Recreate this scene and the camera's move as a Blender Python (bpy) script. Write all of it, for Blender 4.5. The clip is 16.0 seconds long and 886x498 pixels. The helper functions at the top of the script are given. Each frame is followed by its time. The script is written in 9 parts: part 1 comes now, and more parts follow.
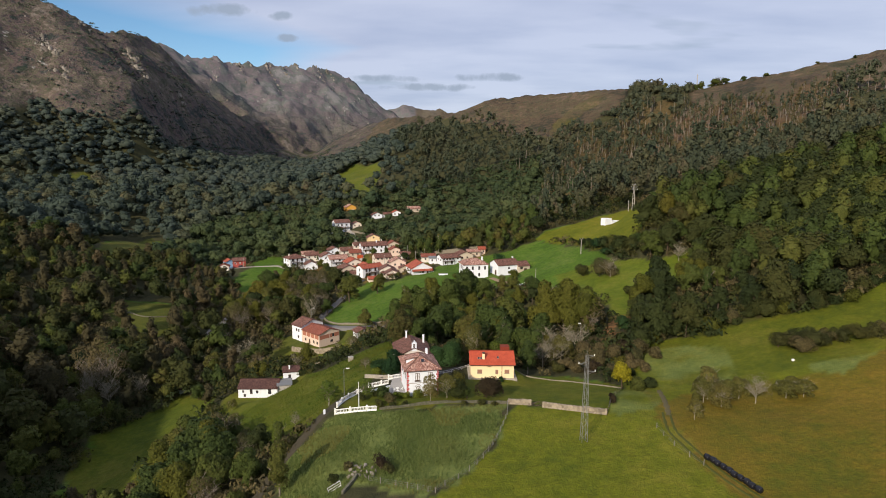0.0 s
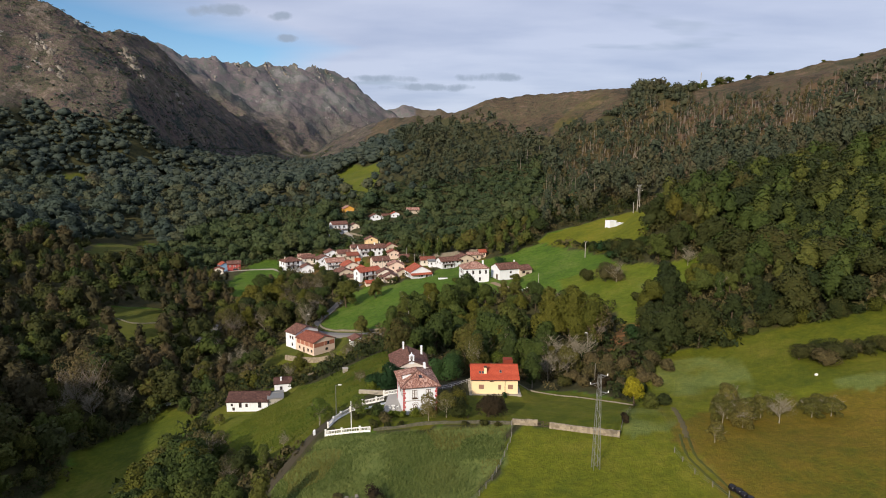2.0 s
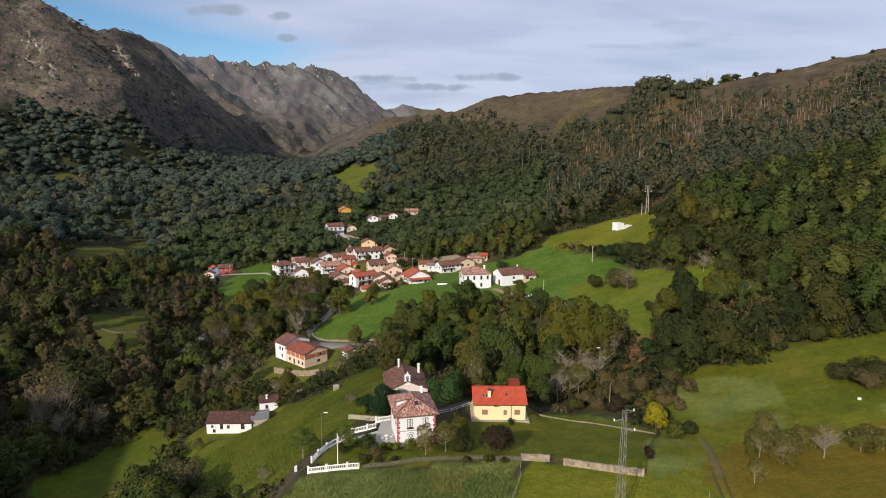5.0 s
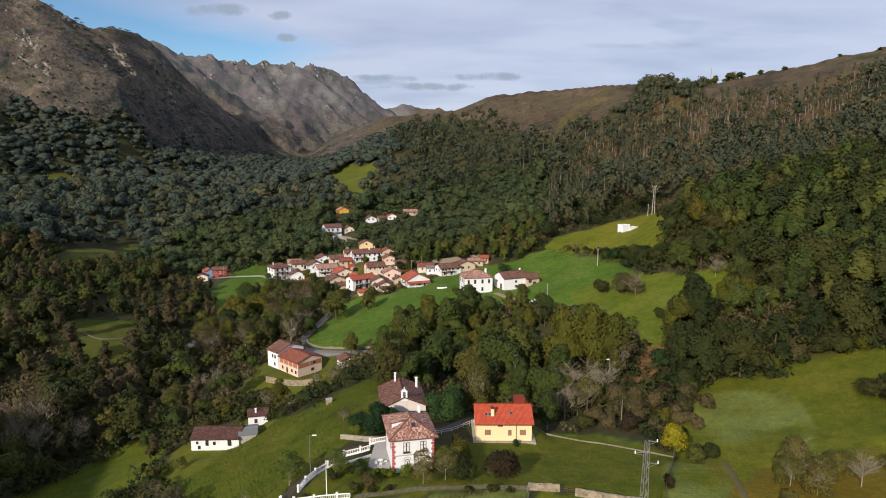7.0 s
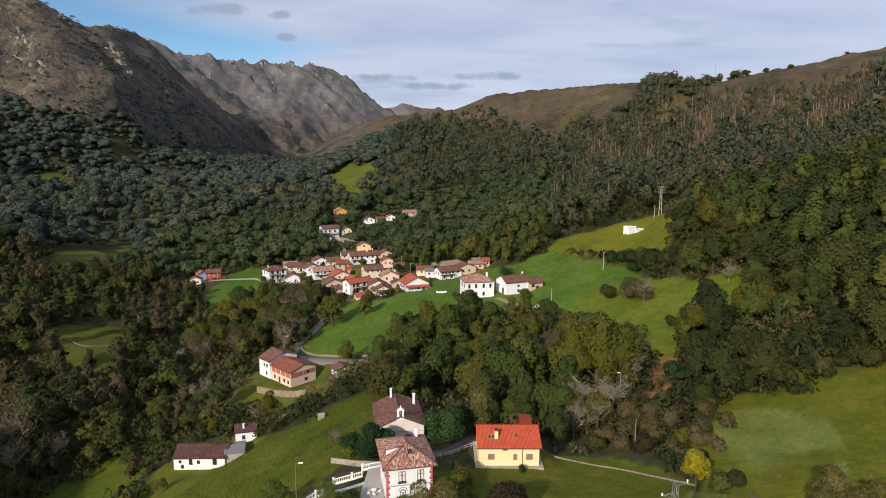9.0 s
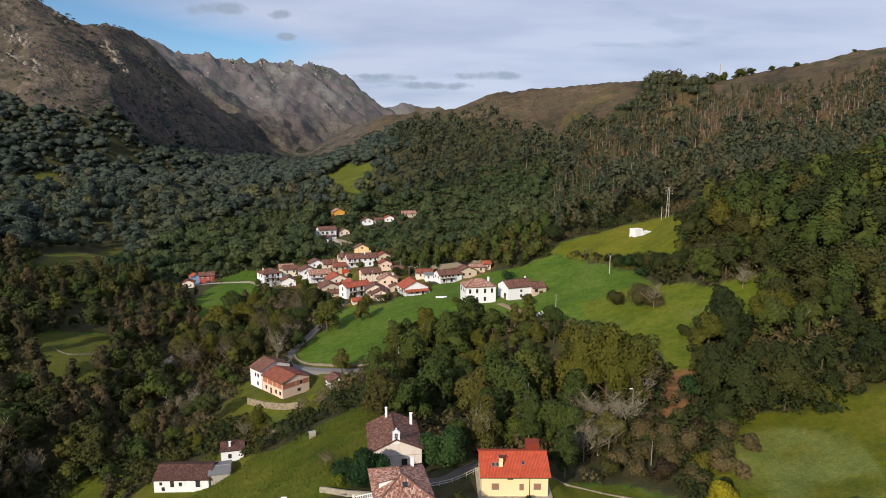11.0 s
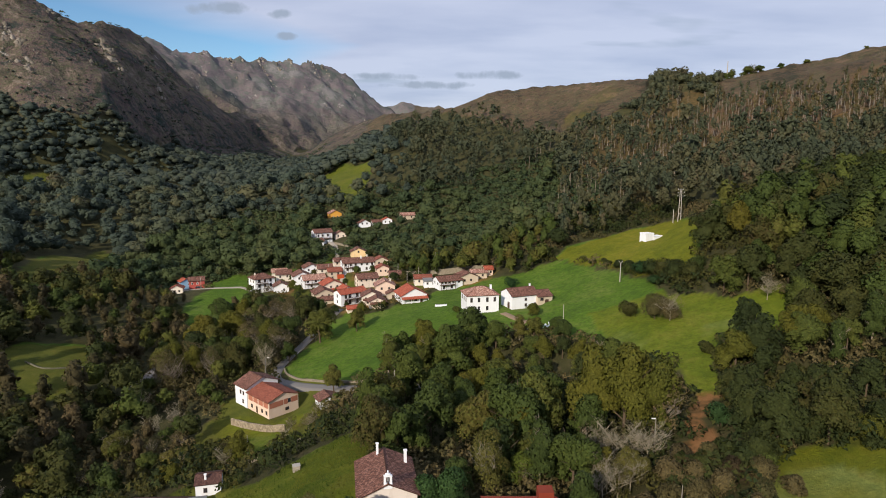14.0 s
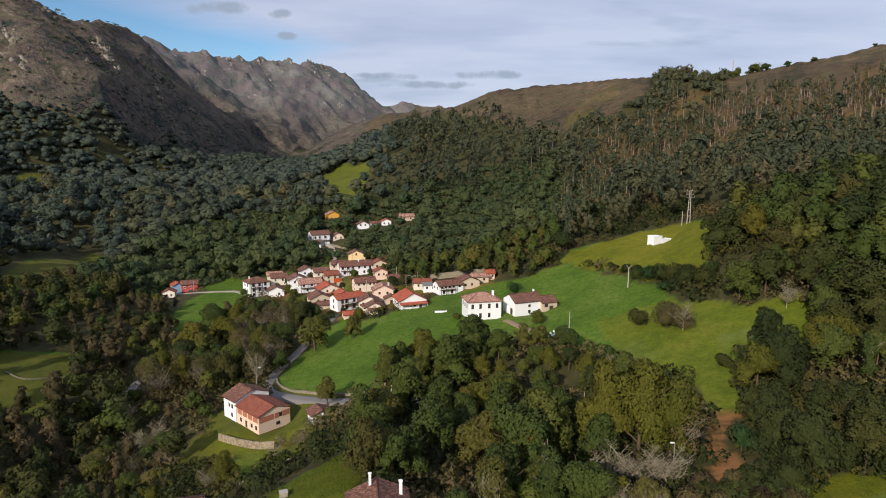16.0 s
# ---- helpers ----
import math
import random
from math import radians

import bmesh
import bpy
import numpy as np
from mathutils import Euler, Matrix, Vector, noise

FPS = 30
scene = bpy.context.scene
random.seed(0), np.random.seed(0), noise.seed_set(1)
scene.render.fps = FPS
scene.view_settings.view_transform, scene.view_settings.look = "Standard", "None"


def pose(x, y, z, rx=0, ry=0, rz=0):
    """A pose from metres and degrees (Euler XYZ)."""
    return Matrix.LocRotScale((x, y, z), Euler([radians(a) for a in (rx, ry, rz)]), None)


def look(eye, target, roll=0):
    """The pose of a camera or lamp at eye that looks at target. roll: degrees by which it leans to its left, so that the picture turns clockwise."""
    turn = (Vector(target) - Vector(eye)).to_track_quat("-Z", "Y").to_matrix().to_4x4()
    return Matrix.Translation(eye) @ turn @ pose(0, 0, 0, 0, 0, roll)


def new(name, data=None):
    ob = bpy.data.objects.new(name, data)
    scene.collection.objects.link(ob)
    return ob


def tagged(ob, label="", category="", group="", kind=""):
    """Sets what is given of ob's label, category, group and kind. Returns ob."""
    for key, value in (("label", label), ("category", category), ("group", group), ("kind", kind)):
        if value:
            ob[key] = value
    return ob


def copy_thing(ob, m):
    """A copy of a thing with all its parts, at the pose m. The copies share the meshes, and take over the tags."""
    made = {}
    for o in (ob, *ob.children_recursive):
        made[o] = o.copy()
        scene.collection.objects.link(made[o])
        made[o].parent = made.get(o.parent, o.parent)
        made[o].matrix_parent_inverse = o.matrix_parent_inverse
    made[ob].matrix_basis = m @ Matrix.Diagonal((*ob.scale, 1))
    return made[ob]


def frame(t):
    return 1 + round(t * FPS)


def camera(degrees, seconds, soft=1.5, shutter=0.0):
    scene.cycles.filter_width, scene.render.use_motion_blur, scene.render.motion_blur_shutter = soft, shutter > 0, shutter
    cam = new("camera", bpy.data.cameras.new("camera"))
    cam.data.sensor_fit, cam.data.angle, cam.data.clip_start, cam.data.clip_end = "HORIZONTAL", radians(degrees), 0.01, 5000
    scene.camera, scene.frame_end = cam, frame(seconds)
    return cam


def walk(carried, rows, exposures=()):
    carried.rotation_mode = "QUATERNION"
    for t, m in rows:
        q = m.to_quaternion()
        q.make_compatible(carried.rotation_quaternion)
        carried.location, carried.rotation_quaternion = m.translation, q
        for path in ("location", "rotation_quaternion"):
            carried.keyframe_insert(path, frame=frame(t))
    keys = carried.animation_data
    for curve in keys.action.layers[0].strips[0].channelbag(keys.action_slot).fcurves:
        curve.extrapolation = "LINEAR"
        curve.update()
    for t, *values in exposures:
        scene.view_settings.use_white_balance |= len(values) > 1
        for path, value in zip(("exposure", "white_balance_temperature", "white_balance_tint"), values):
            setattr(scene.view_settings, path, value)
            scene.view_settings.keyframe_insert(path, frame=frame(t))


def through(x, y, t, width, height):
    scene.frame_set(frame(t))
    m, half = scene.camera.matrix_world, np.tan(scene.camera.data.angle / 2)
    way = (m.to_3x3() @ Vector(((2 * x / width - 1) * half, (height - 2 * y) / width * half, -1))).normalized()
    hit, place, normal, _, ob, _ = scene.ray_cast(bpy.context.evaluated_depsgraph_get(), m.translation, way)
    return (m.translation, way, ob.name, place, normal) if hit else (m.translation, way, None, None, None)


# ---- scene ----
cam = camera(70.7, 16.0, soft=1.0)
PATH = [
    (0, (-1.301, -3.941, 59.548), (-1.2654, 5.9333, 57.9702), 0.360),
    (2, (-1.037, 7.054, 59.591), (-1.0008, 16.9291, 58.0150), 0.307),
    (4, (-0.857, 18.191, 59.364), (-0.8188, 28.0659, 57.7858), 0.271),
    (6, (-0.714, 29.378, 59.076), (-0.6742, 39.2523, 57.4930), 0.248),
    (8, (-0.576, 40.558, 58.862), (-0.5342, 50.4306, 57.2726), 0.236),
    (10, (-0.421, 51.705, 58.783), (-0.3784, 61.5766, 57.1865), 0.230),
    (12, (-0.240, 62.830, 58.826), (-0.1985, 72.7001, 57.2227), 0.228),
    (14, (-0.038, 73.975, 58.904), (0.0011, 83.8446, 57.2946), 0.227),
    (16, (0.171, 85.218, 58.855), (0.2040, 95.0871, 57.2417), 0.222),
]
walk(cam, [(t, look(eye, target, roll)) for t, eye, target, roll in PATH])
# ---- light ----
SUN_FROM = Vector((-0.47, -0.88, 0)).normalized()
SUN_EL = radians(26)
world = bpy.data.worlds.new("sky")
scene.world = world
world.use_nodes = True
wt = world.node_tree
wt.nodes.clear()


def wnode(kind, **k):
    n = wt.nodes.new(kind)
    for a, v in k.items():
        n.inputs[a.replace("_", " ")].default_value = v
    return n


sky = wt.nodes.new("ShaderNodeTexSky")
sky.sky_type = "NISHITA"
sky.sun_disc = False
sky.sun_elevation = SUN_EL
sky.sun_rotation = math.atan2(SUN_FROM.x, SUN_FROM.y)
sky.air_density, sky.dust_density, sky.ozone_density = 1.0, 0.1, 3.0
sky.altitude = 600
wco = wt.nodes.new("ShaderNodeTexCoord")
wsep = wt.nodes.new("ShaderNodeSeparateXYZ")
wt.links.new(wco.outputs["Generated"], wsep.inputs[0])


def wmath(op, a, b=None, c=None):
    n = wt.nodes.new("ShaderNodeMath")
    n.operation = op
    for i, v in enumerate((a, b, c)):
        if v is None:
            continue
        if isinstance(v, (int, float)):
            n.inputs[i].default_value = v
        else:
            wt.links.new(v, n.inputs[i])
    return n.outputs[0]


# cloud sheet seen in perspective: direction divided by height
wh = wmath("ADD", wmath("MAXIMUM", wsep.outputs["Z"], 0.0), 0.10)
cu, cv = wmath("DIVIDE", wsep.outputs["X"], wh), wmath("DIVIDE", wsep.outputs["Y"], wh)
wvec = wt.nodes.new("ShaderNodeCombineXYZ")
wt.links.new(wmath("MULTIPLY", cu, 0.55), wvec.inputs[0])
wt.links.new(wmath("MULTIPLY", cv, 0.9), wvec.inputs[1])
wn = wnode("ShaderNodeTexNoise", Scale=0.9, Detail=6.0, Roughness=0.5)
wt.links.new(wvec.outputs[0], wn.inputs["Vector"])
wn2 = wnode("ShaderNodeTexNoise", Scale=1.7, Detail=5.0, Roughness=0.5)
wt.links.new(wvec.outputs[0], wn2.inputs["Vector"])
# the sheet ends in the west, where the sky is clear
edge = wmath("ADD", wmath("MULTIPLY", cu, 0.55), wmath("MULTIPLY", cv, -0.31))
edge = wmath("ADD", edge, wmath("MULTIPLY", wmath("MAXIMUM", wmath("SUBTRACT", cv, 3.9), 0.0), 0.5))
edge = wmath("ADD", edge, wmath("MULTIPLY", wmath("SUBTRACT", wn.outputs["Fac"], 0.5), 0.5))
cover = wt.nodes.new("ShaderNodeMapRange")
cover.inputs[1].default_value, cover.inputs[2].default_value = -1.85, -1.5
wt.links.new(edge, cover.inputs[0])
cloud_ramp = wt.nodes.new("ShaderNodeValToRGB")
cloud_ramp.color_ramp.elements[0].position, cloud_ramp.color_ramp.elements[0].color = 0.30, (4.55, 5.05, 6.8, 1)
cloud_ramp.color_ramp.elements[1].position, cloud_ramp.color_ramp.elements[1].color = 0.60, (6.0, 6.4, 8.0, 1)
wt.links.new(wn2.outputs["Fac"], cloud_ramp.inputs[0])
# a few darker cloudlets under the sheet
wn3 = wnode("ShaderNodeTexNoise", Scale=1.25, Detail=4.0, Roughness=0.5)
wshift = wt.nodes.new("ShaderNodeVectorMath")
wshift.operation = "ADD"
wshift.inputs[1].default_value = (3.7, 11.3, 2.0)
wt.links.new(wvec.outputs[0], wshift.inputs[0])
wt.links.new(wshift.outputs[0], wn3.inputs["Vector"])
wisp = wt.nodes.new("ShaderNodeMapRange")
wisp.inputs[1].default_value, wisp.inputs[2].default_value = 0.60, 0.68
wt.links.new(wn3.outputs["Fac"], wisp.inputs[0])
cloud_mix = wt.nodes.new("ShaderNodeMix")
cloud_mix.data_type = "RGBA"
wt.links.new(wmath("MULTIPLY", wisp.outputs[0], 0.75), cloud_mix.inputs[0])
wt.links.new(cloud_ramp.outputs[0], cloud_mix.inputs[6])
cloud_mix.inputs[7].default_value = (3.6, 4.2, 5.3, 1)
# small grey cloudlets low in the north: (x / y, z / y), half width, half height
spread = wnode("ShaderNodeTexNoise", Scale=26.0, Detail=4.0, Roughness=0.6)
wt.links.new(wco.outputs["Generated"], spread.inputs["Vector"])
north = wmath("MAXIMUM", wsep.outputs["Y"], 0.05)
du, dv = wmath("DIVIDE", wsep.outputs["X"], north), wmath("DIVIDE", wsep.outputs["Z"], north)
fleck = None
for u0, v0, hw, hh in ((-0.337, 0.208, 0.050, 0.010), (-0.242, 0.199, 0.020, 0.007), (-0.240, 0.167, 0.018, 0.006), (-0.085, 0.108, 0.055, 0.006), (0.075, 0.111, 0.050, 0.007), (-0.02, 0.095, 0.07, 0.006)):
    eu, ev = wmath("DIVIDE", wmath("SUBTRACT", du, u0), hw), wmath("DIVIDE", wmath("SUBTRACT", dv, v0), hh)
    rr_ = wmath("ADD", wmath("MULTIPLY", eu, eu), wmath("MULTIPLY", ev, ev))
    one = wmath("MAXIMUM", wmath("SUBTRACT", wmath("MULTIPLY", wmath("SUBTRACT", spread.outputs["Fac"], 0.24), 4.4), rr_), 0.0)
    fleck = one if fleck is None else wmath("MAXIMUM", fleck, one)
fleck = wmath("MULTIPLY", wmath("MINIMUM", fleck, 1.0), 0.8)
fleck_mix = wt.nodes.new("ShaderNodeMix")
fleck_mix.data_type = "RGBA"
wmix = wt.nodes.new("ShaderNodeMix")
wmix.data_type = "RGBA"
wt.links.new(wmath("MULTIPLY", cover.outputs[0], 0.88), wmix.inputs[0])
clear = wt.nodes.new("ShaderNodeHueSaturation")
clear.inputs["Saturation"].default_value, clear.inputs["Value"].default_value = 1.15, 1.2
wt.links.new(sky.outputs[0], clear.inputs["Color"])
wt.links.new(clear.outputs[0], wmix.inputs[6])
wt.links.new(cloud_mix.outputs[2], wmix.inputs[7])
wbg = wt.nodes.new("ShaderNodeBackground")
wbg.inputs[1].default_value = 0.1
wt.links.new(fleck, fleck_mix.inputs[0])
wt.links.new(wmix.outputs[2], fleck_mix.inputs[6])
fleck_mix.inputs[7].default_value = (3.2, 3.9, 5.0, 1)
wt.links.new(fleck_mix.outputs[2], wbg.inputs[0])
wout = wt.nodes.new("ShaderNodeOutputWorld")
wt.links.new(wbg.outputs[0], wout.inputs[0])

sun = new("sun", bpy.data.lights.new("sun", "SUN"))
sun.data.energy, sun.data.angle, sun.data.color = 5.3, radians(0.6), (1.0, 0.86, 0.69)
sun.matrix_world = look((0, 0, 0), tuple(-(SUN_FROM * math.cos(SUN_EL) + Vector((0, 0, math.sin(SUN_EL))))))
scene.view_settings.exposure = 0.0


# ---- materials ----
class Mat:
    """A small builder of node materials."""

    def __init__(self, name):
        self.m = bpy.data.materials.new(name)
        self.m.use_nodes = True
        self.t = self.m.node_tree
        self.t.nodes.clear()

    def node(self, kind, **k):
        n = self.t.nodes.new(kind)
        for a, v in k.items():
            n.inputs[a.replace("_", " ")].default_value = v
        return n

    def set(self, sock, v):
        if hasattr(v, "is_linked"):
            self.t.links.new(v, sock)
        else:
            sock.default_value = v

    def math(self, op, a, b=0.0, c=0.0):
        n = self.t.nodes.new("ShaderNodeMath")
        n.operation = op
        for i, v in enumerate((a, b, c)):
            self.set(n.inputs[i], v)
        return n.outputs[0]

    def coords(self, which="Object"):
        return self.t.nodes.new("ShaderNodeTexCoord").outputs[which]

    def position(self):
        return self.t.nodes.new("ShaderNodeNewGeometry").outputs["Position"]

    def noise(self, vec, scale, detail=4.0, rough=0.6):
        n = self.node("ShaderNodeTexNoise", Scale=scale, Detail=detail, Roughness=rough)
        self.t.links.new(vec, n.inputs["Vector"])
        return n.outputs["Fac"]

    def ramp(self, fac, *stops):
        n = self.t.nodes.new("ShaderNodeValToRGB")
        e = n.color_ramp.elements
        while len(e) < len(stops):
            e.new(0.5)
        for el, (p, c) in zip(e, stops):
            el.position, el.color = p, (*c, 1) if len(c) == 3 else c
        self.t.links.new(fac, n.inputs[0])
        return n.outputs[0]

    def mix(self, fac, a, b, blend="MIX"):
        n = self.t.nodes.new("ShaderNodeMix")
        n.data_type, n.blend_type = "RGBA", blend
        self.set(n.inputs[0], fac)
        self.set(n.inputs[6], a if hasattr(a, "is_linked") else (*a, 1))
        self.set(n.inputs[7], b if hasattr(b, "is_linked") else (*b, 1))
        return n.outputs[2]

    def span(self, v, a, b):
        n = self.t.nodes.new("ShaderNodeMapRange")
        n.inputs[1].default_value, n.inputs[2].default_value = a, b
        self.t.links.new(v, n.inputs[0])
        return n.outputs[0]

    def attr(self, name):
        n = self.t.nodes.new("ShaderNodeAttribute")
        n.attribute_name = name
        return n.outputs["Fac"]

    def bump(self, height, strength, dist):
        n = self.node("ShaderNodeBump", Strength=strength, Distance=dist)
        self.t.links.new(height, n.inputs["Height"])
        return n.outputs[0]

    def done(self, color, rough=0.8, metal=0.0, normal=None, spec=0.3, extra=None):
        b = self.t.nodes.new("ShaderNodeBsdfPrincipled")
        self.set(b.inputs["Base Color"], color if hasattr(color, "is_linked") else (*color, 1))
        self.set(b.inputs["Roughness"], rough)
        self.set(b.inputs["Metallic"], metal)
        self.set(b.inputs["Specular IOR Level"], spec)
        if normal is not None:
            self.t.links.new(normal, b.inputs["Normal"])
        o = self.t.nodes.new("ShaderNodeOutputMaterial")
        self.t.links.new(b.outputs[0], o.inputs[0])
        self.b, self.o = b, o
        return self.m


def plaster(name, color, dirt=(0.35, 0.31, 0.26), amount=0.35):
    k = Mat(name)
    p = k.position()
    streak = k.node("ShaderNodeMapping")
    streak.inputs["Scale"].default_value = (1.2, 1.2, 0.25)
    k.t.links.new(p, streak.inputs["Vector"])
    a = k.span(k.noise(streak.outputs[0], 0.9, 6, 0.65), 0.52, 0.8)
    fine = k.noise(p, 9, 4)
    c = k.mix(k.math("MULTIPLY", a, amount), color, dirt)
    c = k.mix(k.math("MULTIPLY", fine, 0.14), c, tuple(v * 0.75 for v in color))
    return k.done(c, 0.9, normal=k.bump(fine, 0.25, 0.02))


def tiles(name, dark, mid, light, worn=0.5):
    """Clay roof tiles: channels run down the slope (UV in metres)."""
    k = Mat(name)
    uv = k.coords("UV")
    sep = k.t.nodes.new("ShaderNodeSeparateXYZ")
    k.t.links.new(uv, sep.inputs[0])
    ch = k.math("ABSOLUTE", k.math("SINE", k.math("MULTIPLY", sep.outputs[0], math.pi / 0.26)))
    row = k.math("FRACT", k.math("MULTIPLY", sep.outputs[1], 1 / 0.38))
    h = k.math("ADD", ch, k.math("MULTIPLY", row, 0.3))
    cell = k.t.nodes.new("ShaderNodeCombineXYZ")
    k.set(cell.inputs[0], k.math("FLOOR", k.math("MULTIPLY", sep.outputs[0], 1 / 0.26)))
    k.set(cell.inputs[1], k.math("FLOOR", k.math("MULTIPLY", sep.outputs[1], 1 / 0.38)))
    wn_ = k.t.nodes.new("ShaderNodeTexWhiteNoise")
    k.t.links.new(cell.outputs[0], wn_.inputs["Vector"])
    big = k.noise(k.position(), 0.55, 5, 0.65)
    v = k.math("ADD", k.math("MULTIPLY", wn_.outputs["Value"], worn), k.math("MULTIPLY", big, 1.0 - worn))
    c = k.ramp(v, (0.22, dark), (0.5, mid), (0.82, light))
    # tile colour turns darker in the troughs between channels
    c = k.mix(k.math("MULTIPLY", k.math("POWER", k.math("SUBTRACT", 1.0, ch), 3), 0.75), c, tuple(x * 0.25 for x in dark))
    lichen = k.span(k.noise(k.position(), 2.6, 6, 0.7), 0.6, 0.75)
    c = k.mix(k.math("MULTIPLY", lichen, 0.35 * worn), c, (0.30, 0.28, 0.22))
    return k.done(c, 0.85, normal=k.bump(h, 0.7, 0.06))


def plain(name, color, rough=0.6, metal=0.0, vary=0.25, scale=3.0):
    k = Mat(name)
    n = k.noise(k.position(), scale, 5)
    c = k.mix(k.math("MULTIPLY", n, vary), color, tuple(v * 0.45 for v in color))
    return k.done(c, rough, metal, normal=k.bump(n, 0.15, 0.02))


def stone(name, a, b, size=0.45):
    k = Mat(name)
    p = k.position()
    v = k.t.nodes.new("ShaderNodeTexVoronoi")
    v.inputs["Scale"].default_value = 1 / size
    k.t.links.new(p, v.inputs["Vector"])
    n = k.noise(p, 6, 5)
    c = k.mix(v.outputs["Color"], a, b)
    c = k.mix(k.math("MULTIPLY", n, 0.5), c, (0.09, 0.085, 0.07))
    return k.done(c, 0.92, normal=k.bump(k.math("ADD", v.outputs["Distance"], n), 0.8, 0.08))


def leaves(name, *stops, through=0.30, patchy=0.3, grain=2.2, fine=0.8, relief=0.6):
    """Foliage: the hue differs from tree to tree (tint) and from clump to clump; grain is the clumps' fineness."""
    k = Mat(name)
    tint = k.attr("tint")
    ob = k.t.nodes.new("ShaderNodeObjectInfo").outputs["Random"]
    isl = k.t.nodes.new("ShaderNodeNewGeometry").outputs["Random Per Island"]
    v = k.math("FRACT", k.math("ADD", tint, ob))
    v = k.math("ADD", k.math("MULTIPLY", v, 0.80), k.math("MULTIPLY", isl, 0.20))
    c = k.ramp(v, *stops)
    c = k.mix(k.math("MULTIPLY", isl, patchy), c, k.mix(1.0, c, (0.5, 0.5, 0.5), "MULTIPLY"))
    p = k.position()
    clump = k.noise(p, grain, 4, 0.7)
    # colour darkens in the clump bump's hollows and lightens on its tops
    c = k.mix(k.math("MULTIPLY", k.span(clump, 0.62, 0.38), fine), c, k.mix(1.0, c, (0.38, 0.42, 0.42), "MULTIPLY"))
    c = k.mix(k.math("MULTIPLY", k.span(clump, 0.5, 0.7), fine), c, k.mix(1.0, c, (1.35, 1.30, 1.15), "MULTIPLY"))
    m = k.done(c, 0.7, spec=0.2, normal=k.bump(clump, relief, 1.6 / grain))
    tr = k.t.nodes.new("ShaderNodeBsdfTranslucent")
    k.t.links.new(c, tr.inputs[0])
    ms = k.t.nodes.new("ShaderNodeMixShader")
    ms.inputs[0].default_value = through
    k.t.links.new(k.b.outputs[0], ms.inputs[1])
    k.t.links.new(tr.outputs[0], ms.inputs[2])
    k.t.links.new(ms.outputs[0], k.o.inputs[0])
    return m


WHITE = plaster("white_render", (0.72, 0.755, 0.81), (0.36, 0.34, 0.32), 0.3)
OFFWHITE = plaster("old_white_render", (0.66, 0.62, 0.55), amount=0.6)
CREAM = plaster("cream_render", (0.68, 0.60, 0.52), amount=0.5)
# white render; the laurel's shade on the gable is put into this even colour
CHAPEL_WHITE = plaster("warm_white_render", (0.62, 0.57, 0.53), amount=0.5)
BEIGE = plaster("beige_render", (0.50, 0.43, 0.34), amount=0.7)
YELLOW = plaster("yellow_render", (0.80, 0.64, 0.39), (0.6, 0.50, 0.30), 0.2)
OCHRE = plaster("ochre_render", (0.62, 0.33, 0.06), amount=0.3)
PINK = plaster("unpainted_pink_render", (0.66, 0.52, 0.43), (0.50, 0.42, 0.35), 0.7)
BLUE = plaster("light_blue_render", (0.24, 0.42, 0.62), amount=0.2)
BRICK = plain("brick", (0.40, 0.16, 0.105), 0.9, vary=0.5, scale=6)
RED_TRIM = plain("red_trim", (0.42, 0.07, 0.07), 0.7, vary=0.3)
TILE_NEW = tiles("new_red_tiles", (0.34, 0.055, 0.028), (0.45, 0.075, 0.034), (0.54, 0.11, 0.055), 0.25)
TILE_OLD = tiles("old_brown_tiles", (0.075, 0.036, 0.028), (0.150, 0.066, 0.048), (0.28, 0.150, 0.115), 0.6)
TILE_PALE = tiles("mottled_pale_tiles", (0.17, 0.080, 0.062), (0.36, 0.18, 0.135), (0.56, 0.38, 0.31), 0.75)
TILE_RED = tiles("red_clay_tiles", (0.22, 0.05, 0.03), (0.36, 0.085, 0.05), (0.48, 0.16, 0.09), 0.45)
TILE_FARM = tiles("brown_red_tiles", (0.13, 0.042, 0.028), (0.24, 0.072, 0.046), (0.33, 0.125, 0.08), 0.45)
TILE_DARK = tiles("dark_brown_tiles", (0.048, 0.024, 0.020), (0.085, 0.040, 0.033), (0.16, 0.085, 0.068), 0.5)
GLASS = plain("window_glass", (0.03, 0.035, 0.045), 0.12, vary=0.2)
WOOD_DARK = plain("dark_wood", (0.07, 0.04, 0.025), 0.6)
WOOD_GREY = plain("grey_wood", (0.24, 0.22, 0.19), 0.8, vary=0.4)
STEEL_PALE = plain("pale_steel", (0.55, 0.55, 0.53), 0.5, vary=0.15)
WHITE_PAINT = plain("white_paint", (0.78, 0.78, 0.75), 0.5, vary=0.1)
METAL = plain("galvanised_steel", (0.24, 0.245, 0.24), 0.55, 0.5)
CONCRETE = plain("concrete", (0.40, 0.38, 0.35), 0.9, vary=0.5)
PALE_STONE = stone("pale_stone", (0.46, 0.42, 0.35), (0.30, 0.27, 0.22))
MID_STONE = stone("weathered_stone", (0.30, 0.26, 0.20), (0.17, 0.15, 0.11))
OLD_WALL = stone("lichened_stone", (0.44, 0.37, 0.27), (0.15, 0.12, 0.085), 0.6)
DARK_STONE = stone("mossy_stone", (0.18, 0.165, 0.115), (0.09, 0.095, 0.055))
BLIND = plain("roller_blind", (0.30, 0.16, 0.11), 0.6, vary=0.2)
CURTAINED = plain("curtained_glass", (0.74, 0.74, 0.75), 0.35, vary=0.4, scale=1.5)
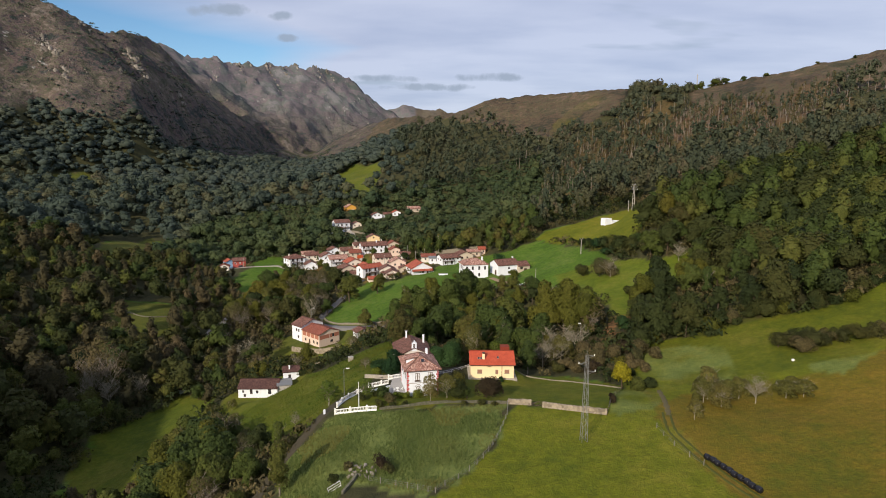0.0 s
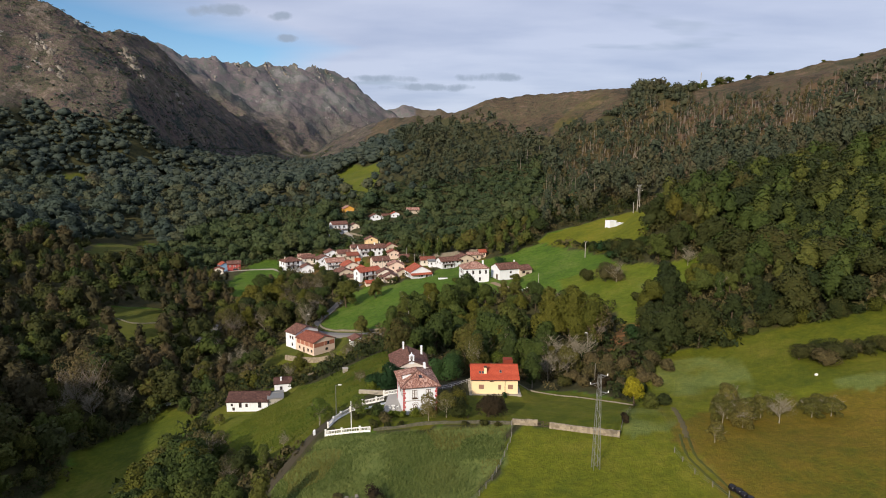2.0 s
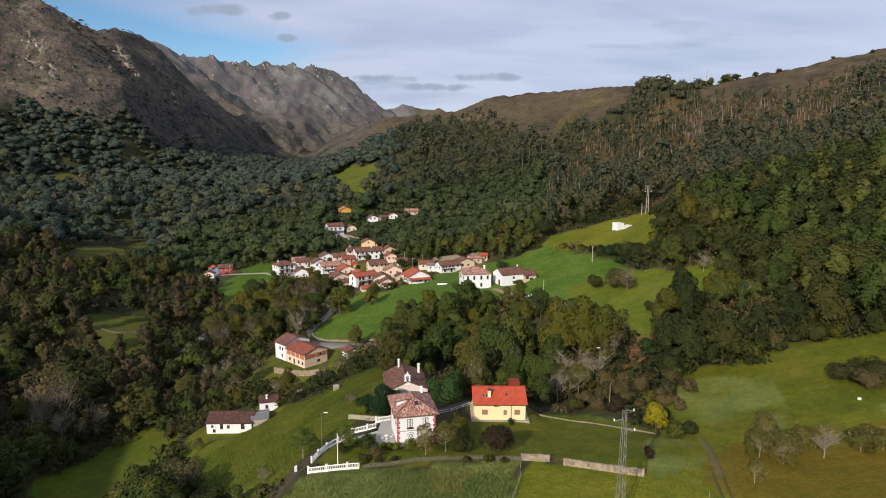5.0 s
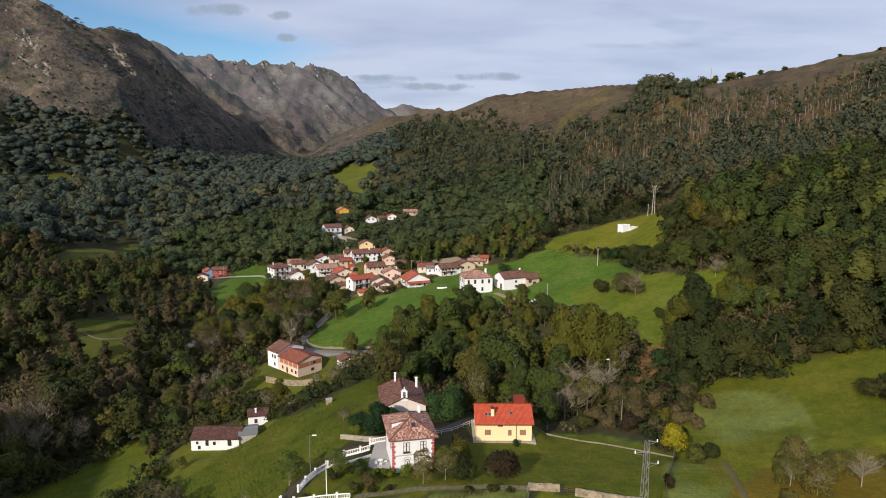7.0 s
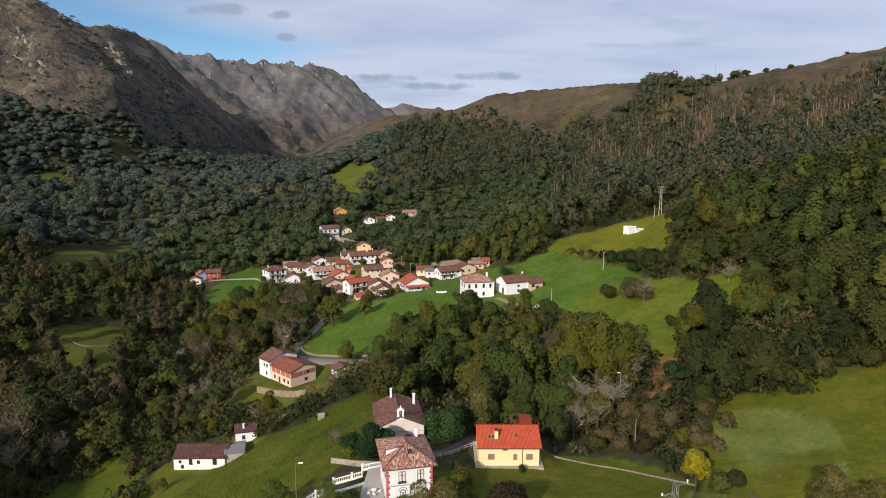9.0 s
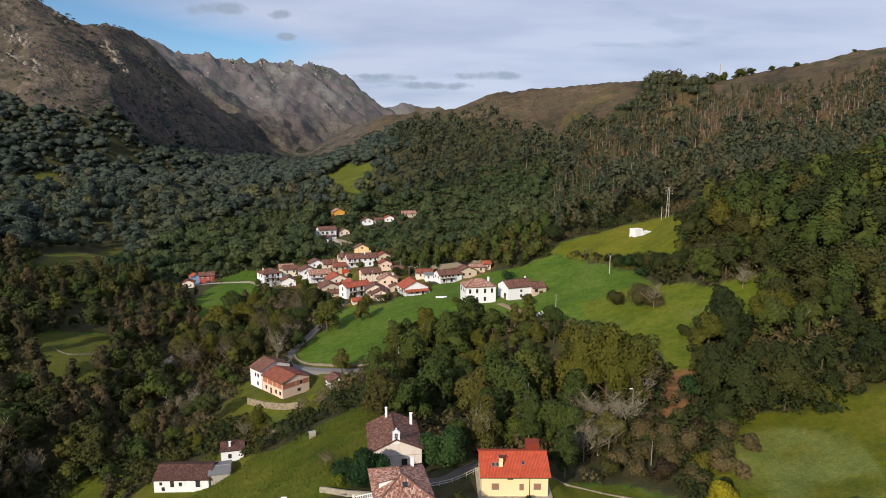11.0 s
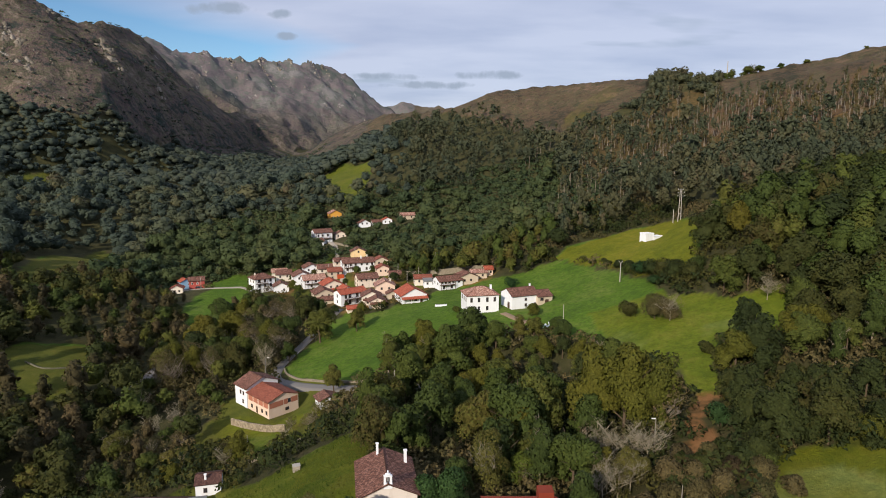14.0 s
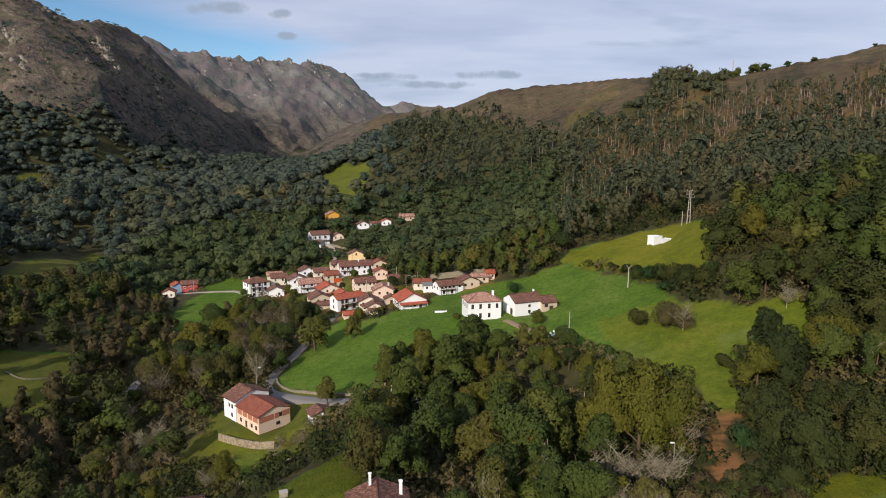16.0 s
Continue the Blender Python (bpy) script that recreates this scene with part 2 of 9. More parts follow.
BLACK_WRAP = plain("black_plastic", (0.012, 0.012, 0.015), 0.25, vary=0.2)
BARK = plain("bark", (0.10, 0.075, 0.05), 0.95, vary=0.6, scale=5)
BARK_TAN = plain("tan_bark", (0.26, 0.225, 0.185), 0.9, vary=0.5, scale=4)
BARK_GREY = plain("grey_bark", (0.30, 0.27, 0.20), 0.9, vary=0.5, scale=4)
BARK_PALE = plain("pale_bark", (0.27, 0.23, 0.185), 0.9, vary=0.5, scale=4)
ASPHALT = plain("asphalt", (0.085, 0.078, 0.070), 0.9, vary=0.4, scale=2)
ORANGE = plain("orange_plastic", (0.40, 0.07, 0.02), 0.5)

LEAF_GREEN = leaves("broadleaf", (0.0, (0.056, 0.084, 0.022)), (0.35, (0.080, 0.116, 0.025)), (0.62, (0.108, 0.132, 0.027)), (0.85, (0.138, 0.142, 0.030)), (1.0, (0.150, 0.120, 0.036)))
# far woods: distance haze is put into these paler, bluer leaf colours
LEAF_FAR = leaves("hazy_woodland", (0.0, (0.058, 0.086, 0.072)), (0.4, (0.082, 0.110, 0.082)), (0.7, (0.106, 0.128, 0.080)), (0.92, (0.142, 0.142, 0.076)), (1.0, (0.158, 0.124, 0.084)), patchy=0.15, grain=1.0, through=0.36, fine=0.5, relief=0.35)
LEAF_HAZY = leaves("hazy_foot_wood", (0.0, (0.070, 0.098, 0.084)), (0.4, (0.082, 0.110, 0.090)), (0.7, (0.094, 0.118, 0.088)), (1.0, (0.112, 0.120, 0.082)), patchy=0.1, grain=0.9, through=0.42, fine=0.4, relief=0.2)
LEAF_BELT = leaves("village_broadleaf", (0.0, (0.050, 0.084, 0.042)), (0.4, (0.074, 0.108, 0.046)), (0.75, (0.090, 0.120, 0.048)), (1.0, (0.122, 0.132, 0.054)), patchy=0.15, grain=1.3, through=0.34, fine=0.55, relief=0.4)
# dark green broadleaf, also standing in for shade over eastern and river woods
LEAF_DEEP = leaves("dim_broadleaf", (0.0, (0.032, 0.050, 0.016)), (0.5, (0.052, 0.070, 0.019)), (0.85, (0.080, 0.086, 0.022)), (1.0, (0.11, 0.088, 0.028)))
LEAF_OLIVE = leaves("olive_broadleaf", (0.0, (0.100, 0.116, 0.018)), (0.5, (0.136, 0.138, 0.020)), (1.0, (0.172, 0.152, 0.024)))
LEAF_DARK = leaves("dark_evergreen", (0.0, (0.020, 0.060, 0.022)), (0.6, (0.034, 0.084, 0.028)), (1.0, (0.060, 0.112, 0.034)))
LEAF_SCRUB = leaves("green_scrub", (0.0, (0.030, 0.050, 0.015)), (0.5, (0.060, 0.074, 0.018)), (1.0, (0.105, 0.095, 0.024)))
# eucalyptus grey-green, with extra blue standing in for distance haze
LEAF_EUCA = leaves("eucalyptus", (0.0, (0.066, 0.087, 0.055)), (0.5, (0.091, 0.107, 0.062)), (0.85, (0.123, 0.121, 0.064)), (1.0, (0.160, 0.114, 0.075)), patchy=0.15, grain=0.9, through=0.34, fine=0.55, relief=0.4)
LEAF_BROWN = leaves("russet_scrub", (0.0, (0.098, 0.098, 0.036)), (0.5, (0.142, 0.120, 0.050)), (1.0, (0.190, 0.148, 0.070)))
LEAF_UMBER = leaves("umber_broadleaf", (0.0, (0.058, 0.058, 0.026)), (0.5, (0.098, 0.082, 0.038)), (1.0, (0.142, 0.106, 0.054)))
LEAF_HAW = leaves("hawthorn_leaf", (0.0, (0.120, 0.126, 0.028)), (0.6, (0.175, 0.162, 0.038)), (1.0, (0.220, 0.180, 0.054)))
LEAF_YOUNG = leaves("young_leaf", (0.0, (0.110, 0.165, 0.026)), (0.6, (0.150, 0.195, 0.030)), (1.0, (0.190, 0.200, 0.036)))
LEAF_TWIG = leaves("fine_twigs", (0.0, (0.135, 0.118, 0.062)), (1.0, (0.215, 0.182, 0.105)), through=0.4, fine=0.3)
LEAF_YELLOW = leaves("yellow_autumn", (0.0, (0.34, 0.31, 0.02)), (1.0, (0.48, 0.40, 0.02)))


# ---- building blocks ----
def part(name, bm, material, parent, label=""):
    """Links a bmesh as one mesh object under a thing or a part."""
    me = bpy.data.meshes.new(name)
    bm.to_mesh(me)
    bm.free()
    me.materials.append(material)
    ob = new(name, me)
    ob.parent = parent
    if label:
        ob["label"] = label
    return ob


def thing(name, m, label, category, group="", kind=""):
    ob = new(name)
    ob.matrix_basis = m
    return tagged(ob, label, category, group, kind)


def block(bm, x0, x1, y0, y1, z0, z1, bevel=0.0):
    m = Matrix.Translation(((x0 + x1) / 2, (y0 + y1) / 2, (z0 + z1) / 2)) @ Matrix.Diagonal((x1 - x0, y1 - y0, z1 - z0, 1))
    r = bmesh.ops.create_cube(bm, size=1, matrix=m)
    if bevel:
        es = list({e for v in r["verts"] for e in v.link_edges})
        bmesh.ops.bevel(bm, geom=es, offset=bevel, segments=1, affect="EDGES")
    return bm


def rod(bm, a, b, r0, r1=None, n=6):
    """A tapered bar from a to b."""
    a, b = Vector(a), Vector(b)
    r1 = r0 if r1 is None else r1
    q = (b - a).to_track_quat("Z", "Y").to_matrix()
    ra = [bm.verts.new(a + q @ Vector((math.cos(2 * math.pi * i / n) * r0, math.sin(2 * math.pi * i / n) * r0, 0))) for i in range(n)]
    rb = [bm.verts.new(b + q @ Vector((math.cos(2 * math.pi * i / n) * r1, math.sin(2 * math.pi * i / n) * r1, 0))) for i in range(n)]
    for i in range(n):
        j = (i + 1) % n
        bm.faces.new((ra[i], ra[j], rb[j], rb[i]))
    bm.faces.new(ra[::-1])
    bm.faces.new(rb)
    return bm


B = bmesh.new


# ---- terrain ----
SECTIONS = []


def section(y, *knots):
    """A cross-section of the valley at y: (x, z) knots from west to east."""
    SECTIONS.append((y, [k[0] for k in knots], [k[1] for k in knots]))


section(-400, (-900, 90), (-300, -8), (-180, -30), (-100, -37), (-35, -8), (-15, 0), (30, 1), (95, 6), (260, 60), (900, 200))
section(90, (-900, 90), (-300, -8), (-180, -28), (-120, -34), (-100, -37), (-70, -29), (-38, -11), (-20, -1.2), (30, 0.4), (60, 1.5), (95, 6), (160, 22), (260, 60), (900, 200))
section(118, (-900, 90), (-300, -8), (-180, -28), (-120, -34), (-100, -37), (-70, -28), (-40, -11), (-22, -1.6), (30, 0.3), (60, 1.2), (95, 5), (160, 22), (260, 60), (900, 200))
section(136, (-900, 90), (-300, -8), (-180, -28), (-125, -34), (-106, -37), (-72, -27), (-42, -12), (-24, -2), (15, 0.4), (40, 0.4), (70, 0), (93, 4), (160, 22), (260, 62), (900, 200))
section(165, (-900, 90), (-300, -8), (-180, -28), (-125, -34), (-107, -37), (-72, -25), (-40, -13), (-20, -4), (5, -3.2), (24, -5), (50, -3.5), (70, -2.2), (90, 2.8), (110, 7), (160, 24), (260, 62), (900, 200))
section(200, (-900, 90), (-300, -8), (-180, -27), (-125, -34), (-107, -37), (-72, -25), (-45, -18), (-15, -8), (10, -11), (30, -11), (50, -5), (62, -2.5), (75, -1), (90, 3), (130, 15), (200, 38), (300, 72), (900, 205))
section(255, (-900, 90), (-300, -8), (-180, -24), (-130, -32), (-112, -35), (-60, -29), (-40, -24), (-14, -16), (20, -15), (40, -12), (62, -1.5), (80, 4), (127, 16), (200, 38), (300, 58), (900, 190))
section(300, (-900, 90), (-300, -4), (-180, -23), (-150, -25), (-125, -30), (-112, -33), (-75, -29), (-45, -23), (-14, -15), (23, -9), (50, -3), (72, 3.5), (95, 12), (113, 26), (149, 35), (220, 48), (300, 62), (900, 190))
section(340, (-900, 95), (-300, 0), (-180, -22), (-150, -26), (-118, -32), (-80, -28.5), (-50, -23), (-20, -15), (0, -11), (23, -7.6), (50, -2), (72, 5), (95, 15), (122, 30), (200, 50), (320, 70), (900, 195))
section(400, (-900, 105), (-300, 2), (-220, -16), (-170, -27), (-118, -29), (-80, -26), (-50, -21.5), (-10, -14), (20, -9), (50, 2), (100, 17), (140, 34), (220, 53), (340, 78), (900, 200))
section(450, (-900, 115), (-300, 0), (-230, -14), (-190, -27), (-166, -29.5), (-116, -26.5), (-80, -20), (-49, -14.5), (0, -9), (20, -3), (60, 10), (110, 27), (200, 52), (340, 82), (900, 205))
section(520, (-900, 130), (-340, -6), (-217, -24), (-150, -22), (-88, -9), (-40, -3), (20, 4), (110, 31), (220, 64), (360, 98), (900, 220))
section(620, (-900, 150), (-430, 4), (-340, -4), (-230, -10), (-183, -3), (-100, 3), (0, 8), (62, 16), (120, 34), (190, 58), (270, 98), (380, 130), (900, 240))
section(715, (-900, 180), (-480, 15), (-340, 2), (-230, -4), (-120, 8), (-60, 16), (20, 35), (120, 72), (200, 100), (283, 112), (390, 136), (520, 165), (900, 240))
section(860, (-900, 150), (-560, 40), (-430, 22), (-330, 12), (-220, 8), (-120, 20), (-40, 70), (20, 105), (75, 116), (160, 116), (300, 118), (900, 200))
section(1000, (-900, 150), (-500, 36), (-380, 20), (-200, 14), (-100, 30), (0, 60), (200, 80), (900, 100))
section(1500, (-1200, 200), (-500, 60), (-350, 28), (-250, 26), (-120, 40), (200, 80), (1200, 100))
section(2500, (-2000, 100), (-420, 80), (-250, 60), (0, 80), (1800, 120))
section(5200, (-4000, 150), (0, 150), (4000, 150))


def smooth_interp(x, xs, zs):
    """Monotone cubic through the knots."""
    xs, zs = np.array(xs, float), np.array(zs, float)
    d = np.diff(zs) / np.diff(xs)
    m = np.zeros(len(xs))
    m[0], m[-1] = d[0], d[-1]
    for i in range(1, len(xs) - 1):
        if d[i - 1] * d[i] > 0:
            h0, h1 = xs[i] - xs[i - 1], xs[i + 1] - xs[i]
            m[i] = 3 * (h0 + h1) / ((2 * h1 + h0) / d[i - 1] + (h1 + 2 * h0) / d[i])
    x = np.clip(x, xs[0], xs[-1])
    i = np.clip(np.searchsorted(xs, x) - 1, 0, len(xs) - 2)
    h = xs[i + 1] - xs[i]
    t = (x - xs[i]) / h
    return ((2 * t**3 - 3 * t**2 + 1) * zs[i] + (t**3 - 2 * t**2 + t) * h * m[i]
            + (3 * t**2 - 2 * t**3) * zs[i + 1] + (t**3 - t**2) * h * m[i + 1])


def lattice(ix, iy, seed):
    """A repeatable random number in 0..1 for each lattice point."""
    n = (ix.astype(np.int64) * 374761393 + iy.astype(np.int64) * 668265263 + seed * 1442695041) & 0xFFFFFFFF
    n = ((n ^ (n >> 13)) * 1274126177) & 0xFFFFFFFF
    return ((n ^ (n >> 16)) & 0xFFFF) / 65535.0


def value_noise(x, y, size, seed=0):
    """Smooth noise in -1..1 with bumps of that size in metres."""
    u, v = x / size, y / size
    iu, iv = np.floor(u), np.floor(v)
    fu, fv = u - iu, v - iv
    fu, fv = fu * fu * (3 - 2 * fu), fv * fv * (3 - 2 * fv)
    a, b = lattice(iu, iv, seed), lattice(iu + 1, iv, seed)
    c, d = lattice(iu, iv + 1, seed), lattice(iu + 1, iv + 1, seed)
    return 2 * (a * (1 - fu) * (1 - fv) + b * fu * (1 - fv) + c * (1 - fu) * fv + d * fu * fv) - 1


def ridge(x, y, crest, slope, craggy=0.0, seed=0):
    """The height of a mountain ridge: a crest line of (x, y, z) that falls off to both sides, cut by gullies."""
    best = np.full(x.shape, -1e9)
    wx = 26 * value_noise(x, y, 120, seed + 5) + 9 * value_noise(x, y, 40, seed + 6)
    along = 0.0
    for (x0, y0, z0), (x1, y1, z1) in zip(crest, crest[1:]):
        dx, dy = x1 - x0, y1 - y0
        n = math.hypot(dx, dy)
        t = np.clip(((x - x0) * dx + (y - y0) * dy) / (n * n), 0, 1)
        d = np.hypot(x - x0 - t * dx, y - y0 - t * dy)
        # ribs and gullies run down the fall line
        s = along + t * n + 0.35 * wx + np.where((x - x0) * dy - (y - y0) * dx > 0, 0, 731)
        big = 2.3 if seed == 50 else 1.0
        rib = big * (1.6 * np.abs(value_noise(s, 0 * s, 75 * big, seed + 11)) + 0.8 * np.abs(value_noise(s, d * 0.2, 31 * big, seed + 12)))
        z = z0 + t * (z1 - z0) - slope * (d + wx * np.clip(d / 150, 0, 1)) - craggy * 20 * (rib - 0.8 * big) * np.clip(d / 110, 0, 1)
        best = np.maximum(best, z)
        along += n
    if craggy:
        g2 = 1 - np.abs(value_noise(x, y, 23, seed + 2))
        g3 = 1 - np.abs(value_noise(x, y, 41, seed + 3))
        best = best + craggy * ((g2 - 0.6) * 9 + (g3 - 0.6) * 12)
    return best


def soft_max(a, b, k):
    m = np.maximum(a, b)
    return m + k * np.log1p(np.exp(-np.abs(a - b) / k))


CREST_WEST = [(-1500, 800, 640), (-950, 940, 450), (-632, 1058, 286), (-606, 1078, 270), (-574, 1098, 254), (-566, 1113, 257), (-546, 1133, 243), (-549, 1178, 229), (-559, 1248, 214), (-553, 1328, 201), (-528, 1408, 180), (-492, 1478, 150), (-447, 1538, 110), (-394, 1588, 62), (-338, 1638, 12)]
CREST_SHOULDER = [(-1050, 1000, 520), (-860, 1160, 400), (-712, 1290, 292), (-696, 1357, 298), (-692, 1430, 314), (-690, 1500, 318), (-682, 1545, 306), (-668, 1590, 284), (-640, 1650, 232), (-600, 1720, 165), (-545, 1800, 90)]
CREST_PEAKS = [(-1300, 1800, 400), (-1063, 1818, 380), (-959, 1888, 381), (-927, 1938, 382), (-897, 1998, 386), (-851, 2048, 366), (-805, 2098, 346), (-757, 2138, 368), (-733, 2178, 348), (-704, 2218, 345), (-672, 2258, 360), (-653, 2308, 352), (-633, 2358, 370), (-595, 2418, 357), (-562, 2458, 372), (-543, 2508, 365), (-505, 2558, 383), (-472, 2618, 387), (-450, 2698, 362), (-405, 2788, 321), (-333, 2898, 275), (-272, 2998, 240), (-223, 3118, 160), (-188, 3268, 95)]
CREST_FAR = [(-700, 3980, 200), (-494, 3968, 222), (-357, 4018, 304), (-226, 4018, 340), (-110, 4018, 306), (-18, 4068, 316), (44, 4118, 284), (178, 4118, 299), (433, 4118, 233)]
CREST_EAST = [(900, 600, 228), (448, 650, 162), (370, 680, 144), (320, 700, 134), (282, 711, 126), (220, 760, 132), (157, 820, 133), (74, 860, 129), (40, 950, 119)]
CREST_SADDLE = [(40, 1000, 108), (46, 1100, 126), (-26, 1300, 126), (-110, 1500, 134), (-215, 1700, 118), (-326, 1900, 58)]
# unseen hill behind the camera, added to shade the western valley floor
CREST_UNSEEN = [(-230, -72, 115), (-330, -40, 150), (-450, 40, 165), (-700, 60, 240)]
PADS = []


def ground_z(x, y):
    """The ground's height at points x, y."""
    x, y = np.atleast_1d(np.asarray(x, float)), np.atleast_1d(np.asarray(y, float))
    z = np.zeros(x.shape)
    ys = [s[0] for s in SECTIONS]
    for i in range(len(ys) - 1):
        inside = (y >= ys[i]) & (y <= ys[i + 1])
        if i == 0:
            inside |= y < ys[0]
        if inside.any():
            t = np.clip((y[inside] - ys[i]) / (ys[i + 1] - ys[i]), 0, 1)
            t = t * 0.6 + 0.4 * t * t * (3 - 2 * t)
            a = smooth_interp(x[inside], *SECTIONS[i][1:])
            b = smooth_interp(x[inside], *SECTIONS[i + 1][1:])
            z[inside] = a * (1 - t) + b * t
    far = np.clip((np.hypot(x, y - 100) - 150) / 500, 0, 1)
    z = z + far * (7 * value_noise(x, y, 110, 3) + 3 * value_noise(x, y, 41, 4)) + 0.35 * value_noise(x, y, 14, 9) + 0.12 * value_noise(x, y, 5, 10)
    if (y > 500).any():
        for crest, slope, craggy, seed, k in ((CREST_EAST, 0.42, 0.25, 20, 6), (CREST_SADDLE, 0.5, 0.35, 30, 6), (CREST_WEST, 0.88, 0.7, 40, 6), (CREST_SHOULDER, 1.22, 0.5, 45, 6), (CREST_PEAKS, 0.70, 1.35, 50, 6), (CREST_FAR, 0.6, 0.8, 60, 12)):
            r_ = ridge(x, y, crest, slope, craggy, seed)
            if seed == 40:
                # the spur's steep eastern face
                e = x + 520
                r_ = np.minimum(r_, 228 - 1.65 * np.minimum(e, 105) - 0.35 * np.maximum(e - 105, 0) + 7 * value_noise(x, y, 46, 48) + 4 * value_noise(x, y, 19, 49))
            z = soft_max(z, r_, k)
    # the added hill, out of view, that casts this shade
    if (y < 260).any():
        z = soft_max(z, np.where(y < 260, ridge(x, y, CREST_UNSEEN, 0.95, 0.3, 70), -500), 5)
    for px, py, pz, r in PADS:
        d = np.hypot(x - px, y - py)
        w = np.clip((1.9 * r - d) / (0.9 * r), 0, 1)
        w = w * w * (3 - 2 * w)
        z = z * (1 - w) + pz * w
    return z


def gz(x, y):
    return float(ground_z(x, y)[0])


# ---- land cover ----
def inside(x, y, poly, wobble=0.0, seed=0):
    """Which points lie in a polygon, its outline roughened by wobble metres."""
    if wobble:
        x = x + wobble * value_noise(x, y, wobble * 3, 70 + seed)
        y = y + wobble * value_noise(x, y, wobble * 3, 80 + seed)
    hit = np.zeros(x.shape, bool)
    for (x0, y0), (x1, y1) in zip(poly, poly[1:] + poly[:1]):
        if y0 != y1:
            hit ^= ((y0 > y) != (y1 > y)) & (x < (x1 - x0) * (y - y0) / (y1 - y0) + x0)
    return hit


def near_line(x, y, line):
    """Distance to a polyline."""
    best = np.full(x.shape, 1e9)
    for (x0, y0), (x1, y1) in zip(line, line[1:]):
        dx, dy = x1 - x0, y1 - y0
        t = np.clip(((x - x0) * dx + (y - y0) * dy) / (dx * dx + dy * dy), 0, 1)
        best = np.minimum(best, np.hypot(x - x0 - t * dx, y - y0 - t * dy))
    return best


VILLAGE_MEADOW = [(-60, 310), (-57, 324), (-54, 345), (-50, 362), (-45, 368), (-36, 360), (-26, 360), (-8, 372), (3, 383), (18, 393), (41, 378), (57, 381), (67, 360), (71, 350), (74, 339), (77, 330), (80, 320), (82, 308), (82, 292), (93, 280), (100, 275), (108, 270), (108, 258), (98, 244), (86, 244), (78, 246), (75, 236), (71, 220), (63, 220), (64, 237), (63, 247), (56, 261), (52, 277), (31, 299), (18, 294), (-4, 290), (-14, 278), (-13, 268), (-43, 285), (-57, 298)]
BARN_MEADOW = [(57, 384), (67, 396), (81, 395), (97, 392), (111, 384), (119, 368), (118, 345), (107, 325), (99, 308), (92, 308), (87, 320), (82, 322), (76, 342), (69, 360)]
RIVER_MEADOW = [(-138, 395), (-140, 440), (-135, 470), (-120, 466), (-112, 436), (-98, 418), (-112, 386), (-113, 350), (-124, 369)]
UPPER_WEST_MEADOW = [(-124, 446), (-96, 452), (-90, 470), (-118, 462), (-150, 460), (-150, 450)]
FAR_MEADOW = [(-137, 773), (-125, 784), (-114, 803), (-77, 750), (-68, 705), (-68, 615), (-80, 602), (-99, 632), (-124, 700)]
EAST_FIELD = [(17, 136), (36, 131), (47, 150), (52, 172), (58, 178), (62, 186), (67, 191), (75, 193), (84, 189), (96, 192), (105, 191), (116, 188), (126, 186), (140, 192), (200, 215), (170, -290), (-60, -290), (-30, -60), (-14, 60), (-10, 90), (0, 98), (10, 116), (14, 130)]
NORTH_FIELD = [(58, 152), (64, 192), (96, 194), (128, 188), (134, 158), (98, 149), (72, 151)]
GARDEN = [(-25, 136), (-1, 135), (16, 139), (37, 132), (48, 154), (35, 167), (22, 171), (5, 158), (-12, 153), (-24, 152)]
ROUGH_PLOT = [(-33, 110), (-34, 123), (-26, 135), (-2, 133), (14, 136), (11, 119), (1, 100), (-5, 97), (-18, 104), (-22, 80)]
HILL_MEADOW = [(-66, 172), (-60, 186), (-48, 207), (-30, 216), (-19, 222), (-13, 190), (-16, 166), (-24, 157), (-29, 144), (-36, 132), (-47, 142)]
TERRACE_MEADOW = [(-62, 238), (-50, 228), (-38, 240), (-44, 250), (-60, 258)]
WEST_MEADOW = [(-108, 158), (-116, 191), (-101, 226), (-84, 217), (-80, 195), (-84, 173), (-80, 146)]
ORCHARD_A = [(-175, 315), (-172, 325), (-151, 330), (-138, 318), (-131, 290), (-136, 280), (-152, 277), (-163, 292)]
ORCHARD_B = [(-262, 490), (-259, 545), (-240, 532), (-209, 465), (-203, 428), (-226, 396), (-243, 430)]
ORCHARD_C = [(-480, 764), (-460, 804), (-433, 780), (-400, 725), (-430, 696)]
BAND_MEADOW = [(-70, 452), (-76, 470), (-60, 476), (-56, 458)]
MEADOWS = [VILLAGE_MEADOW, BARN_MEADOW, RIVER_MEADOW, UPPER_WEST_MEADOW, FAR_MEADOW, GARDEN, HILL_MEADOW, TERRACE_MEADOW, WEST_MEADOW, ORCHARD_A, ORCHARD_B, ORCHARD_C, BAND_MEADOW]
DRY_FIELD = [(60, -290), (52, 60), (50, 100), (49, 128), (55, 140), (72, 148), (98, 146), (150, 165), (260, 200), (200, -290)]
HEATH_EAST = [(270, 700), (330, 1000), (1000, 1000), (1000, 460), (600, 460), (420, 500), (368, 551), (335, 555), (303, 525), (272, 532), (249, 531), (224, 556), (206, 615), (222, 647), (264, 672)]
HEATH_KNOLL = [(-60, 1120), (320, 1120), (320, 800), (240, 800), (215, 765), (203, 727), (178, 696), (159, 690), (127, 676), (100, 690), (76, 715), (70, 752), (45, 762), (32, 782), (12, 810), (-60, 960)]
CUT_SLOPE = [(147, 534), (192, 621), (242, 655), (270, 600), (300, 540), (320, 460), (280, 440), (226, 508), (177, 496)]
